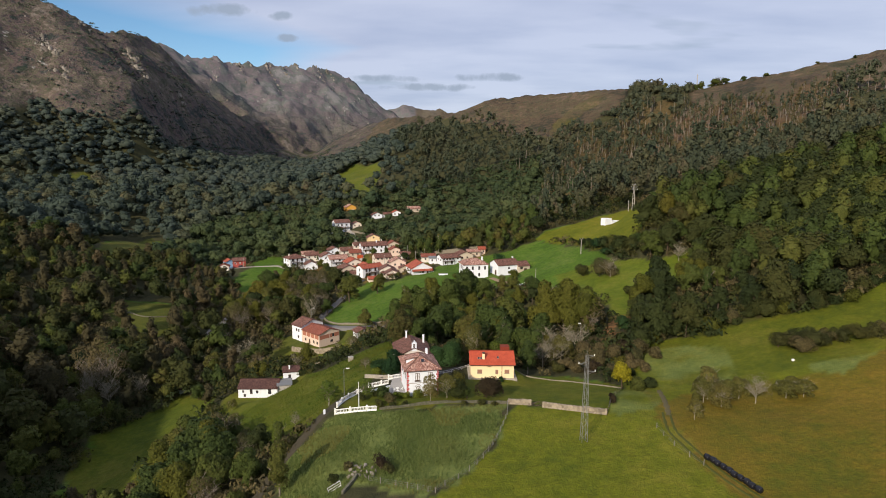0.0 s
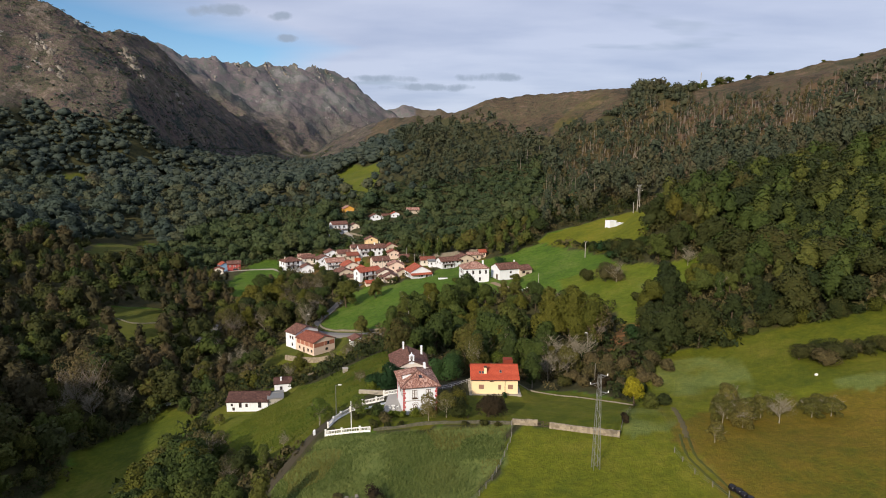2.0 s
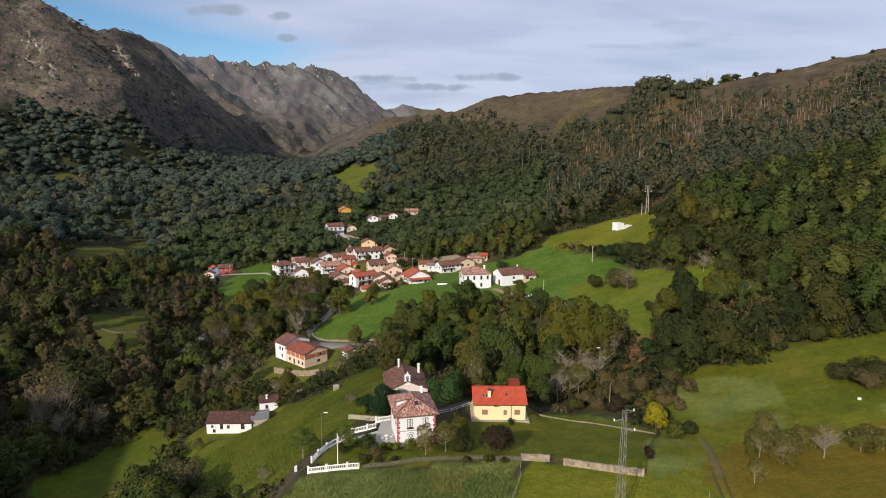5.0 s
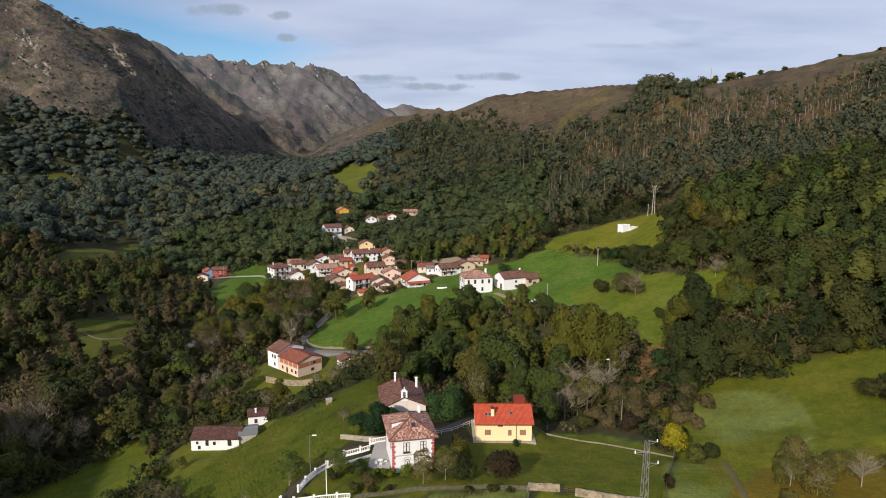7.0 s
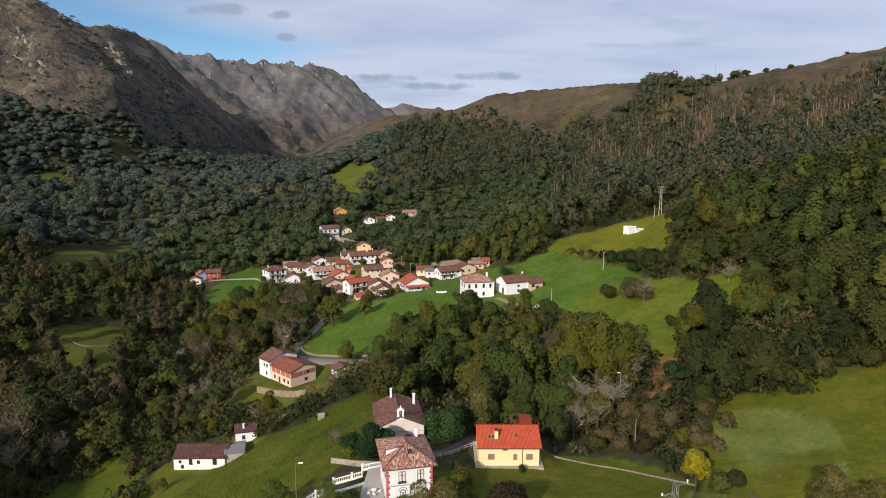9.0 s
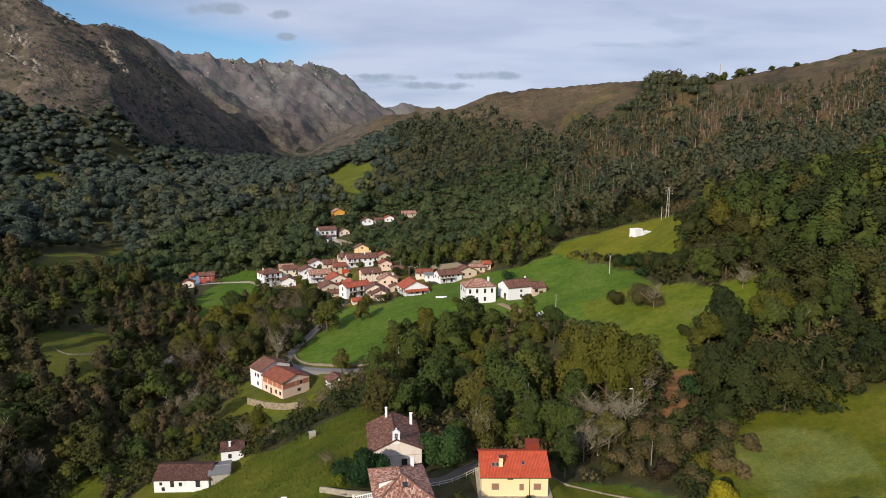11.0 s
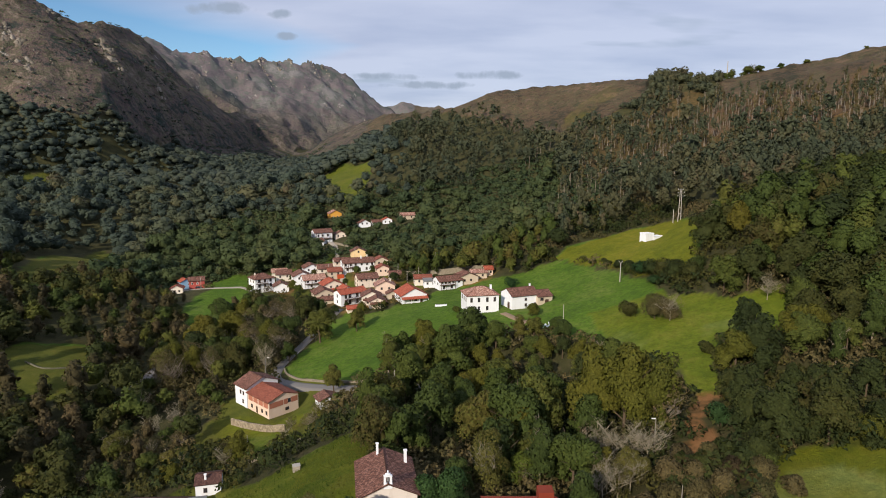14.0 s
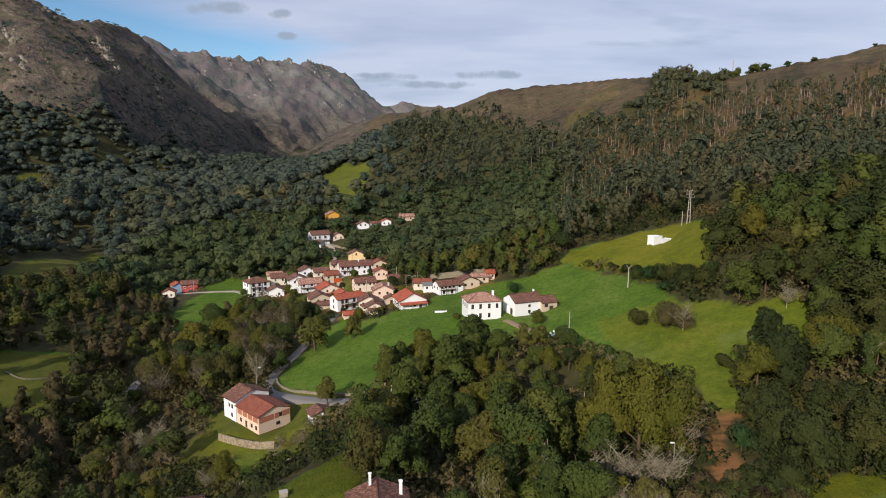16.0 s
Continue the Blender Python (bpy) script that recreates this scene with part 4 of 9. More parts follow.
    site("far_low_house", -49.6, 552.0, -0.6, 14, 6.6, 6.0, 2.8, "far low white house with a brown roof", group=V, roof="x", pitch=25, tile=TILE_OLD)
    site("far_row_house", -41.2, 551.0, 0.8, 14, 7.0, 6.0, 3.2, "far white house with a red-brown roof", group=V, roof="y", pitch=25, tile=TILE_RED)
    site("far_stone_house", -26.0, 556.0, 3.8, 18, 11.0, 7.0, 3.4, "far beige house with a mottled roof", group=V, roof="x", pitch=25, wall=BEIGE, tile=TILE_PALE)
    site("concrete_tank", 96.6, 363.6, 16.0, 24, 4.6, 4.2, 3.5, "flat-roofed white water tank building on the hill", "tank", roof="hip", pitch=2, wall=WHITE, tile=WHITE, over=0.1)
    site("tank_wing", 101.1, 364.9, 16.5, 24, 5.2, 3.4, 1.6, "low white wing of the hill tank", "tank", roof="hip", pitch=2, wall=WHITE, tile=WHITE, over=0.1)


place_sites()

# ---- ground sheet ----
def make_ground():
    ys = [-300 + 9 * i for i in range(43)]
    while ys[-1] < 430:
        ys.append(ys[-1] + 1.9)
    while ys[-1] < 4900:
        ys.append(ys[-1] * 1.0085)
    us = np.linspace(-1, 1, 341)
    us = us * (0.72 + 0.28 * us * us)
    ys = np.array(ys)
    half = 150 + 0.80 * np.maximum(ys, 0)
    X = us[None] * half[:, None]
    # wide outer strips
    wing = np.array([30, 70, 120, 190, 280, 400, 560])
    X = np.concatenate([(-half[:, None] - wing[::-1][None]), X, half[:, None] + wing[None]], 1)
    m = X.shape[1]
    Y = np.repeat(ys, m)
    X = X.ravel()
    Z = ground_z(X, Y)
    n = len(ys)
    idx = np.arange(n * m).reshape(n, m)
    quads = np.stack([idx[:-1, :-1], idx[:-1, 1:], idx[1:, 1:], idx[1:, :-1]], -1).reshape(-1, 4)
    me = quad_mesh("ground", np.stack([X, Y, Z], -1), quads)
    gx = np.gradient(Z.reshape(n, m), axis=1) / np.gradient(X.reshape(n, m), axis=1)
    gy = np.gradient(Z.reshape(n, m), axis=0) / np.gradient(Y.reshape(n, m), axis=0)
    steep = np.hypot(gx, gy).ravel()
    grass = np.zeros(len(X))
    for i, poly in enumerate(MEADOWS):
        grass = np.maximum(grass, inside(X, Y, poly, 2.0, i))
    field = inside(X, Y, EAST_FIELD, 0.5)
    sere = 0.36 * inside(X, Y, HILL_MEADOW, 2.0, 6) + 0.55 * inside(X, Y, GARDEN, 1.0) + 0.68 * field + 0.7 * inside(X, Y, BARN_MEADOW, 3.0) + 0.3 * inside(X, Y, WEST_MEADOW, 2.0) + 0.35 * inside(X, Y, FAR_MEADOW)
    yard = 0.5 * inside(X, Y, VILLAGE, 3.0) + 0.6 * inside(X, Y, FARM_YARD, 2.0) + 0.55 * inside(X, Y, FARM_FRONT, 2.0) + 0.6 * inside(X, Y, CLEARING, 2.0) + 0.8 * inside(X, Y, BARN_FRONT, 2.0)
    grass = np.maximum(grass, np.minimum(yard, 1) * (0.5 + 0.5 * value_noise(X, Y, 9, 57)))
    sere = np.maximum(sere, np.minimum(yard, 1) * 0.55)
    sere = np.maximum(sere, 0.42 * ((inside(X, Y, VILLAGE_MEADOW, 2.0)) & (X > 55) & (Y < 300)))
    plot = inside(X, Y, ROUGH_PLOT, 0.8) * 1.0
    for i, p in enumerate(PALE_GRASS):
        plot = np.maximum(plot, inside(X, Y, p, 3.0, 20 + i) * np.clip(0.55 + 0.8 * value_noise(X, Y, 7, 66) + 0.3 * value_noise(X, Y, 2.5, 67), 0, 0.85))
    dry = inside(X, Y, DRY_FIELD, 3.0, 4) * field
    soil = np.maximum(inside(X, Y, DIRT_BANK, 1.2, 3) * 1.0, 0.32 * inside(X, Y, CUT_SLOPE, 14, 5))
    soil = np.maximum(soil, 0.65 * inside(X, Y, VILLAGE, 3.0) * (value_noise(X, Y, 11, 58) > -0.1))
    track = np.clip(1.3 - np.abs(near_line(X, Y, FIELD_TRACK) - 0.9), 0, 1) * 0.2
    heath = heath_cover(X, Y, Z)
    pasture = inside(X, Y, KNOLL_PASTURE, 6.0, 30)
    pasture = pasture * np.clip(0.5 + 0.7 * value_noise(X, Y, 22, 71), 0, 1)
    heath = heath * (1 - 0.5 * pasture)
    sere = np.maximum(sere, 0.8 * pasture)
    stand = np.maximum.reduce([inside(X, Y, p, 14, 33) * 1.0 for p in STANDS])
    soil = np.maximum(soil, 0.28 * stand)
    rock = heath * np.clip((steep - 0.7) / 0.5, 0, 1) * np.clip((Z - 90) / 120, 0.0, 1) * np.where(Y > 1500, 1.2, 0.75)
    rock = np.where(X > -150, rock * 0.2 - 0.6, rock)
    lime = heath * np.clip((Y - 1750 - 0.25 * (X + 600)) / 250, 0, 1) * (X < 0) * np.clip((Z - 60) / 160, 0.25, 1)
    # poor pasture: thin grass between bracken
    poor = np.maximum.reduce([inside(X, Y, p, 4.0) * 1.0 for p in (ORCHARD_A, ORCHARD_B, ORCHARD_C)])
    grass = grass * (1 - 0.78 * poor) * (1 - 0.35 * inside(X, Y, FAR_MEADOW))
    sere = np.minimum(np.maximum(sere, 0.2 * poor), 1)
    # garden and hill grass, plus dimming painted over other meadows, mostly for shade
    lawn = np.maximum.reduce([0.62 * inside(X, Y, NORTH_FIELD, 5.0, 34), 0.75 * inside(X, Y, GARDEN, 1.0), 0.6 * inside(X, Y, HILL_MEADOW, 2.0, 6), 0.8 * inside(X, Y, WEST_MEADOW, 2.0), 0.35 * poor, 0.5 * inside(X, Y, FAR_MEADOW)])
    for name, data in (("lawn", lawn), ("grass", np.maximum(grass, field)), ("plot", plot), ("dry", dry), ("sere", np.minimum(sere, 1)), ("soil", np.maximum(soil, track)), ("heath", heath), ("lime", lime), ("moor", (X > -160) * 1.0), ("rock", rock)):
        at = me.attributes.new(name, "FLOAT", "POINT")
        at.data.foreach_set("value", np.asarray(data, np.float32))
    k = Mat("ground")
    p = k.position()
    n1, n2, n3, n4 = k.noise(p, 0.035, 6, 0.6), k.noise(p, 0.25, 6, 0.65), k.noise(p, 1.7, 5, 0.7), k.noise(p, 0.008, 5)
    floor_c = k.ramp(n2, (0.3, (0.028, 0.030, 0.013)), (0.55, (0.050, 0.050, 0.020)), (0.75, (0.072, 0.056, 0.030)))
    green = k.ramp(k.math("ADD", k.math("MULTIPLY", n1, 0.6), k.math("MULTIPLY", n2, 0.4)), (0.37, (0.052, 0.108, 0.010)), (0.5, (0.086, 0.155, 0.014)), (0.66, (0.150, 0.190, 0.040)))
    green = k.mix(k.math("MULTIPLY", k.span(n3, 0.35, 0.75), 0.35), green, (0.035, 0.065, 0.010))
    # tussock tone, with the mottled shade between tussocks put into the colour
    tussock = k.math("MULTIPLY", k.span(k.noise(p, 0.62, 5, 0.72), 0.47, 0.62), 0.5)
    green = k.mix(tussock, green, (0.034, 0.062, 0.010))
    sered = k.ramp(k.math("ADD", k.math("MULTIPLY", n1, 0.6), k.math("MULTIPLY", n2, 0.4)), (0.37, (0.098, 0.105, 0.005)), (0.5, (0.160, 0.148, 0.006)), (0.63, (0.222, 0.180, 0.012)))
    sered = k.mix(k.math("MULTIPLY", k.span(n3, 0.35, 0.75), 0.35), sered, (0.050, 0.058, 0.010))
    lush = k.ramp(n2, (0.3, (0.115, 0.150, 0.038)), (0.6, (0.165, 0.192, 0.050)), (0.8, (0.158, 0.154, 0.038)))
    lush = k.mix(k.math("MULTIPLY", k.span(n3, 0.4, 0.7), 0.3), lush, (0.05, 0.08, 0.022))
    straw = k.ramp(k.math("ADD", k.math("MULTIPLY", n1, 0.5), k.math("MULTIPLY", n2, 0.5)), (0.37, (0.092, 0.098, 0.008)), (0.5, (0.144, 0.113, 0.010)), (0.63, (0.188, 0.127, 0.015)))
    straw = k.mix(k.math("MULTIPLY", k.span(n3, 0.4, 0.7), 0.3), straw, (0.06, 0.05, 0.012))
    hn = k.math("ADD", k.math("MULTIPLY", k.noise(p, 0.016, 10, 0.78), 0.6), k.math("MULTIPLY", k.noise(p, 0.13, 8, 0.75), 0.4))
    # heath colours, with some extra blue painted in for distance haze
    heath_c = k.ramp(k.span(hn, 0.42, 0.585), (0.05, (0.026, 0.040, 0.034)), (0.28, (0.064, 0.058, 0.054)), (0.48, (0.124, 0.082, 0.078)), (0.62, (0.076, 0.092, 0.054)), (0.82, (0.136, 0.095, 0.080)), (0.97, (0.172, 0.148, 0.122)))
    # limestone of the far peaks, lightened and blued in colour as haze
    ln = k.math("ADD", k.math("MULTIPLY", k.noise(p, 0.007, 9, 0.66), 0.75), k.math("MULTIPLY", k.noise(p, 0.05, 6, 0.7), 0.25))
    hazy_lime_c = k.ramp(k.span(ln, 0.40, 0.60), (0.05, (0.076, 0.092, 0.082)), (0.3, (0.116, 0.110, 0.110)), (0.5, (0.150, 0.124, 0.132)), (0.7, (0.114, 0.126, 0.112)), (0.95, (0.186, 0.178, 0.176)))
    heath_c = k.mix(k.attr("lime"), heath_c, hazy_lime_c)
    moor_c = k.ramp(k.span(hn, 0.42, 0.585), (0.1, (0.050, 0.040, 0.022)), (0.4, (0.108, 0.072, 0.040)), (0.65, (0.082, 0.074, 0.036)), (0.9, (0.140, 0.090, 0.054)))
    heath_c = k.mix(k.math("MULTIPLY", k.attr("moor"), 0.75), heath_c, moor_c)
    gorse = k.span(k.noise(p, 0.05, 9, 0.72), 0.53, 0.58)
    heath_c = k.mix(k.math("MULTIPLY", gorse, k.math("SUBTRACT", 0.6, k.math("MULTIPLY", k.attr("lime"), 0.45))), heath_c, (0.030, 0.040, 0.022))
    rock_c = k.ramp(k.noise(p, 0.12, 8, 0.7), (0.35, (0.15, 0.14, 0.13)), (0.55, (0.32, 0.305, 0.28)), (0.72, (0.50, 0.48, 0.44)))
    soil_c = k.ramp(n2, (0.3, (0.13, 0.062, 0.022)), (0.7, (0.23, 0.12, 0.052)))
    c = k.mix(k.attr("grass"), floor_c, green)
    c = k.mix(k.attr("sere"), c, sered)
    tuft = k.noise(p, 0.75, 5, 0.7)
    # darker grass tone that also paints shade onto some meadows
    dim_grass = k.ramp(k.math("ADD", k.math("MULTIPLY", n1, 0.5), k.math("MULTIPLY", n2, 0.5)), (0.37, (0.050, 0.070, 0.006)), (0.5, (0.080, 0.094, 0.007)), (0.63, (0.120, 0.114, 0.014)))
    c = k.mix(k.attr("lawn"), c, dim_grass)
    c = k.mix(k.attr("plot"), c, lush)
    c = k.mix(k.attr("dry"), c, straw)
    sward = k.math("MULTIPLY", k.math("MAXIMUM", k.attr("grass"), k.attr("dry")), k.span(tuft, 0.60, 0.40))
    c = k.mix(k.math("MULTIPLY", sward, 0.42), c, k.mix(1.0, c, (0.50, 0.55, 0.45), "MULTIPLY"))
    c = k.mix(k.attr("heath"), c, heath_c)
    c = k.mix(k.math("MULTIPLY", k.attr("soil"), k.span(n2, 0.25, 0.55)), c, soil_c)
    crag = k.math("ADD", k.noise(p, 0.035, 9, 0.72), k.math("ADD", k.math("MULTIPLY", k.attr("rock"), 0.06), k.math("MULTIPLY", k.attr("lime"), 0.02)))
    crag = k.math("MULTIPLY", k.span(crag, 0.675, 0.70), k.attr("heath"))
    c = k.mix(crag, c, rock_c)
    me.materials.append(k.done(c, 0.95, normal=k.bump(k.math("ADD", k.math("ADD", k.math("MULTIPLY", n3, 0.6), k.math("MULTIPLY", n2, 0.9)), k.math("MULTIPLY", k.math("MULTIPLY", k.noise(p, 0.045, 9, 0.68), k.math("SUBTRACT", k.attr("heath"), k.math("MULTIPLY", k.attr("lime"), 0.6))), 26.0)), 0.9, 0.5), spec=0.15))
    me.shade_smooth()
    tagged(new("ground", me), "green valley floor with meadows rising to heath and limestone mountains", "ground", kind="structure")


def quad_mesh(name, verts, quads):
    """A mesh of quads; a row that ends in -1 is a triangle."""
    me = bpy.data.meshes.new(name)
    me.vertices.add(len(verts))
    me.vertices.foreach_set("co", np.asarray(verts, np.float32).ravel())
    flat = quads.ravel()
    flat = flat[flat >= 0]
    me.loops.add(len(flat))
    me.loops.foreach_set("vertex_index", flat.astype(np.int32))
    me.polygons.add(len(quads))
    sides = (quads >= 0).sum(1)
    me.polygons.foreach_set("loop_start", (np.cumsum(sides) - sides).astype(np.int32))
    me.update(calc_edges=True)
    return me


make_ground()


# ---- trees ----
def cube_sphere(n):
    """Directions over a sphere and the quads between them: a cube of n x n cells a side, blown up."""
    at, dirs, quads = {}, [], []
    for axis in range(3):
        for side in (-1, 1):
            def point(i, j):
                u, v = math.tan(math.pi / 4 * (2 * i / n - 1)), math.tan(math.pi / 4 * (2 * j / n - 1))
                p = [0, 0, 0]
                p[axis], p[(axis + 1) % 3], p[(axis + 2) % 3] = side, u, v
                key = tuple(round(c, 4) for c in p)
                if key not in at:
                    at[key] = len(dirs)
                    dirs.append(np.array(p) / np.linalg.norm(p))
                return at[key]
            for i in range(n):
                for j in range(n):
                    q = [point(i, j), point(i + 1, j), point(i + 1, j + 1), point(i, j + 1)]
                    quads.append(q if side > 0 else q[::-1])
    return np.array(dirs), np.array(quads)


def crown_core(rng, cs, rs, n, fill=0.9):
    """The inner mass of a crown: the outer skin of all its lobes, knobbly, with its normals."""
    dirs, quads = cube_sphere(n)
    mid = (cs * (rs**3)[:, None]).sum(0) / (rs**3).sum()
    rel = mid - cs
    bq = dirs @ rel.T
    disc = bq**2 - ((rel**2).sum(1) - rs**2)[None]
    reach = np.where(disc > 0, -bq + np.sqrt(np.maximum(disc, 0)), 0).max(1)
    low = 0.45 * np.median(reach)
    reach = np.maximum(reach, low) * fill * rng.uniform(0.90, 1.06, len(dirs))
    v = mid + dirs * reach[:, None]
    f = np.cross(v[quads[:, 2]] - v[quads[:, 0]], v[quads[:, 3]] - v[quads[:, 1]])
    nv = np.zeros(v.shape)
    for i in range(4):
        np.add.at(nv, quads[:, i], f)
    nv /= np.linalg.norm(nv, axis=1)[:, None]
    return v, quads, nv


def leaf_cloud(rng, lobes, count, size, ragged=0.45, soft=0.6, core=5, fill=0.74, loose=1.08):
    """A crown: a knobbly inner mass of core x core cells a side under small bent sprays of leaves. Verts, quads and normals."""
    cs = np.array([l[0] for l in lobes], float)
    rs = np.array([l[1] for l in lobes], float)
    got = []
    while sum(len(g) for g in got) < count:
        n = count * 2
        i = rng.choice(len(lobes), n, p=rs**2 / (rs**2).sum())
        d = rng.normal(size=(n, 3))
        d /= np.linalg.norm(d, axis=1)[:, None]
        d[:, 2] = np.where(d[:, 2] < -0.35, -d[:, 2], d[:, 2])
        p = cs[i] + d * rs[i][:, None] * rng.uniform(0.80, loose, n)[:, None]
        buried = (np.linalg.norm(p[:, None] - cs[None], axis=2) < 0.80 * rs[None]).any(1)
        got.append(np.concatenate([p[~buried], d[~buried]], 1))
    g = np.concatenate(got)[:count]
    p, d = g[:, :3], g[:, 3:]
    nrm = d * 0.9 + rng.normal(size=p.shape) * ragged + np.array([0, 0, 0.2])
    nrm /= np.linalg.norm(nrm, axis=1)[:, None]
    t = np.cross(nrm, rng.normal(size=p.shape))
    t /= np.linalg.norm(t, axis=1)[:, None]
    b = np.cross(nrm, t)
    s = size * rng.uniform(0.6, 1.4, len(p))[:, None]
    corners = []
    for a, c in ((-0.5, -0.7), (0.5, -0.7), (0.0, 1.0)):
        j = rng.uniform(0.4, 1.2, (len(p), 2))
        corners.append(p + s * 0.6 * (t * (a + j[:, :1] * 0.5 * np.sign(a)) + b * c * j[:, 1:]) - nrm * s * rng.uniform(0, 0.3, (len(p), 1)))
    v = np.stack(corners, 1).reshape(-1, 3)
    # leaves turn with the crown's surface, so each crown shades as one rounded mass
    out = p - (cs * (rs**3)[:, None]).sum(0) / (rs**3).sum()
    out /= np.linalg.norm(out, axis=1)[:, None] + 1e-6
    shade = nrm * (1 - soft) + (0.65 * d + 0.35 * out) * soft
    shade /= np.linalg.norm(shade, axis=1)[:, None]
    q, shade = np.arange(len(v)).reshape(-1, 3), np.repeat(shade, 3, 0)
    q = np.concatenate([q, np.full((len(q), 1), -1)], 1)
    if core:
        cv, cq, cn = crown_core(rng, cs, rs, core, fill)
        q, v, shade = np.concatenate([cq, np.where(q < 0, -1, q + len(cv))]), np.concatenate([cv, v]), np.concatenate([cn, shade])
    return v, q, shade


def crown_lobes(rng, kind):
    """Lobes of a crown in a tree about 10 m high."""
    if kind == "round":
        out = [((0, 0, 6.0), 2.5)]
        for i in range(15):
            a, f = rng.uniform(0, 6.28), rng.uniform(0, 1)
            z = 1.9 + 6.6 * f
            r = rng.uniform(0.75, 1.0) * 3.1 * math.sin(math.pi * (0.30 + 0.62 * f)) ** 0.8
            out.append(((math.cos(a) * r, math.sin(a) * r, z), rng.uniform(0.95, 1.75)))
    elif kind == "dome":
        out = [((0, 0, 5.0), 2.9)]
        for i in range(11):
            a, f = rng.uniform(0, 6.28), rng.uniform(-0.25, 0.95)
            r = 2.3 * math.sqrt(1 - f * f) * rng.uniform(0.8, 1.15)
            out.append(((math.cos(a) * r, math.sin(a) * r, 5.2 + 2.9 * f), rng.uniform(1.2, 1.9)))
    elif kind == "tall":
        out = []
        for i in range(12):
            i = i * 8 / 11
            z = 2.4 + 7.2 * i / 8
            r = 1.5 * math.sin(math.pi * (0.15 + 0.8 * i / 8))
            a = rng.uniform(0, 6.28)
            out.append(((math.cos(a) * r, math.sin(a) * r, z), rng.uniform(1.0, 1.7)))
    elif kind == "euca":
        out = []
        for i in range(8):
            z = 6.0 + 3.9 * i / 7
            a, r = rng.uniform(0, 6.28), rng.uniform(0.2, 1.5)
            out.append(((math.cos(a) * r, math.sin(a) * r, z), rng.uniform(0.6, 1.15)))
    else:
        out = []
        for i in range(6):
            a, r = rng.uniform(0, 6.28), rng.uniform(0.3, 2.4)
            out.append(((math.cos(a) * r, math.sin(a) * r, rng.uniform(0.5, 1.9)), rng.uniform(0.9, 1.6)))
    return out


def stick(a, b, r0, r1, n=5):
    """A tapered stick as quads."""
    a, b = np.array(a, float), np.array(b, float)
    d = (b - a) / np.linalg.norm(b - a)
    u = np.cross(d, [0.31, 0.77, 0.55])
    u /= np.linalg.norm(u)
    w = np.cross(d, u)
    ang = np.arange(n) * 2 * math.pi / n
    ring = np.cos(ang)[:, None] * u + np.sin(ang)[:, None] * w
    v = np.concatenate([a + ring * r0, b + ring * r1])
    q = np.array([[i, (i + 1) % n, n + (i + 1) % n, n + i] for i in range(n)])
    return v, q


def join(parts):
    vs, qs, off = [], [], 0
    for v, q in parts:
        vs.append(v)
        qs.append(q + off)
        off += len(v)
    return np.concatenate(vs), np.concatenate(qs)


def skeleton(rng, kind, twigs=0):
    """Trunk, limbs and twigs of a tree about 10 m high."""
    top = {"round": 6.0, "tall": 8.5, "euca": 9.2, "bare": 5.0}.get(kind, 1.0)
    lean = rng.uniform(-0.4, 0.4, 2)
    knee = (lean[0] * 0.4, lean[1] * 0.4, top * 0.45)
    tip = (lean[0], lean[1], top)
    r = 0.15 if kind in ("euca", "bare") else 0.26
    out = [stick((0, 0, -0.6), knee, r, r * 0.75), stick(knee, tip, r * 0.75, r * 0.25)]
    for i in range(15 if kind == "bare" else 6):
        f = rng.uniform(0.35, 0.95)
        base = np.array([lean[0] * f, lean[1] * f, top * f])
        a = rng.uniform(0, 6.28)
        ln = rng.uniform(1.6, 3.4) * (0.5 if kind == "euca" else 0.8 if kind == "tall" else 1.0)
        end = base + np.array([math.cos(a) * ln, math.sin(a) * ln, ln * rng.uniform(0.5, 1.3)])
        out.append(stick(base, end, r * (0.3 if kind == "bare" else 0.35), 0.035, 4))
        for j in range(twigs):
            s = base + (end - base) * rng.uniform(0.3, 1.0)
            b = rng.uniform(0, 6.28)
            l2 = rng.uniform(0.8, 1.8)
            e2 = s + np.array([math.cos(b) * l2 * 0.7, math.sin(b) * l2 * 0.7, l2 * rng.uniform(0.2, 1.0)])
            out.append(stick(s, e2, 0.038, 0.018, 3))
            for m in range(2):
                c = rng.uniform(0, 6.28)
                s3 = s + (e2 - s) * rng.uniform(0.4, 1.0)
                out.append(stick(s3, s3 + np.array([math.cos(c) * 0.6, math.sin(c) * 0.6, rng.uniform(0.2, 0.8)]), 0.022, 0.010, 3))
    return join(out)


rng = np.random.default_rng(11)


def templates(kind, count, leaves_n, size, core=4, fill=0.76):
    return [leaf_cloud(rng, crown_lobes(rng, kind), leaves_n, size, core=core, fill=fill) for _ in range(count)]


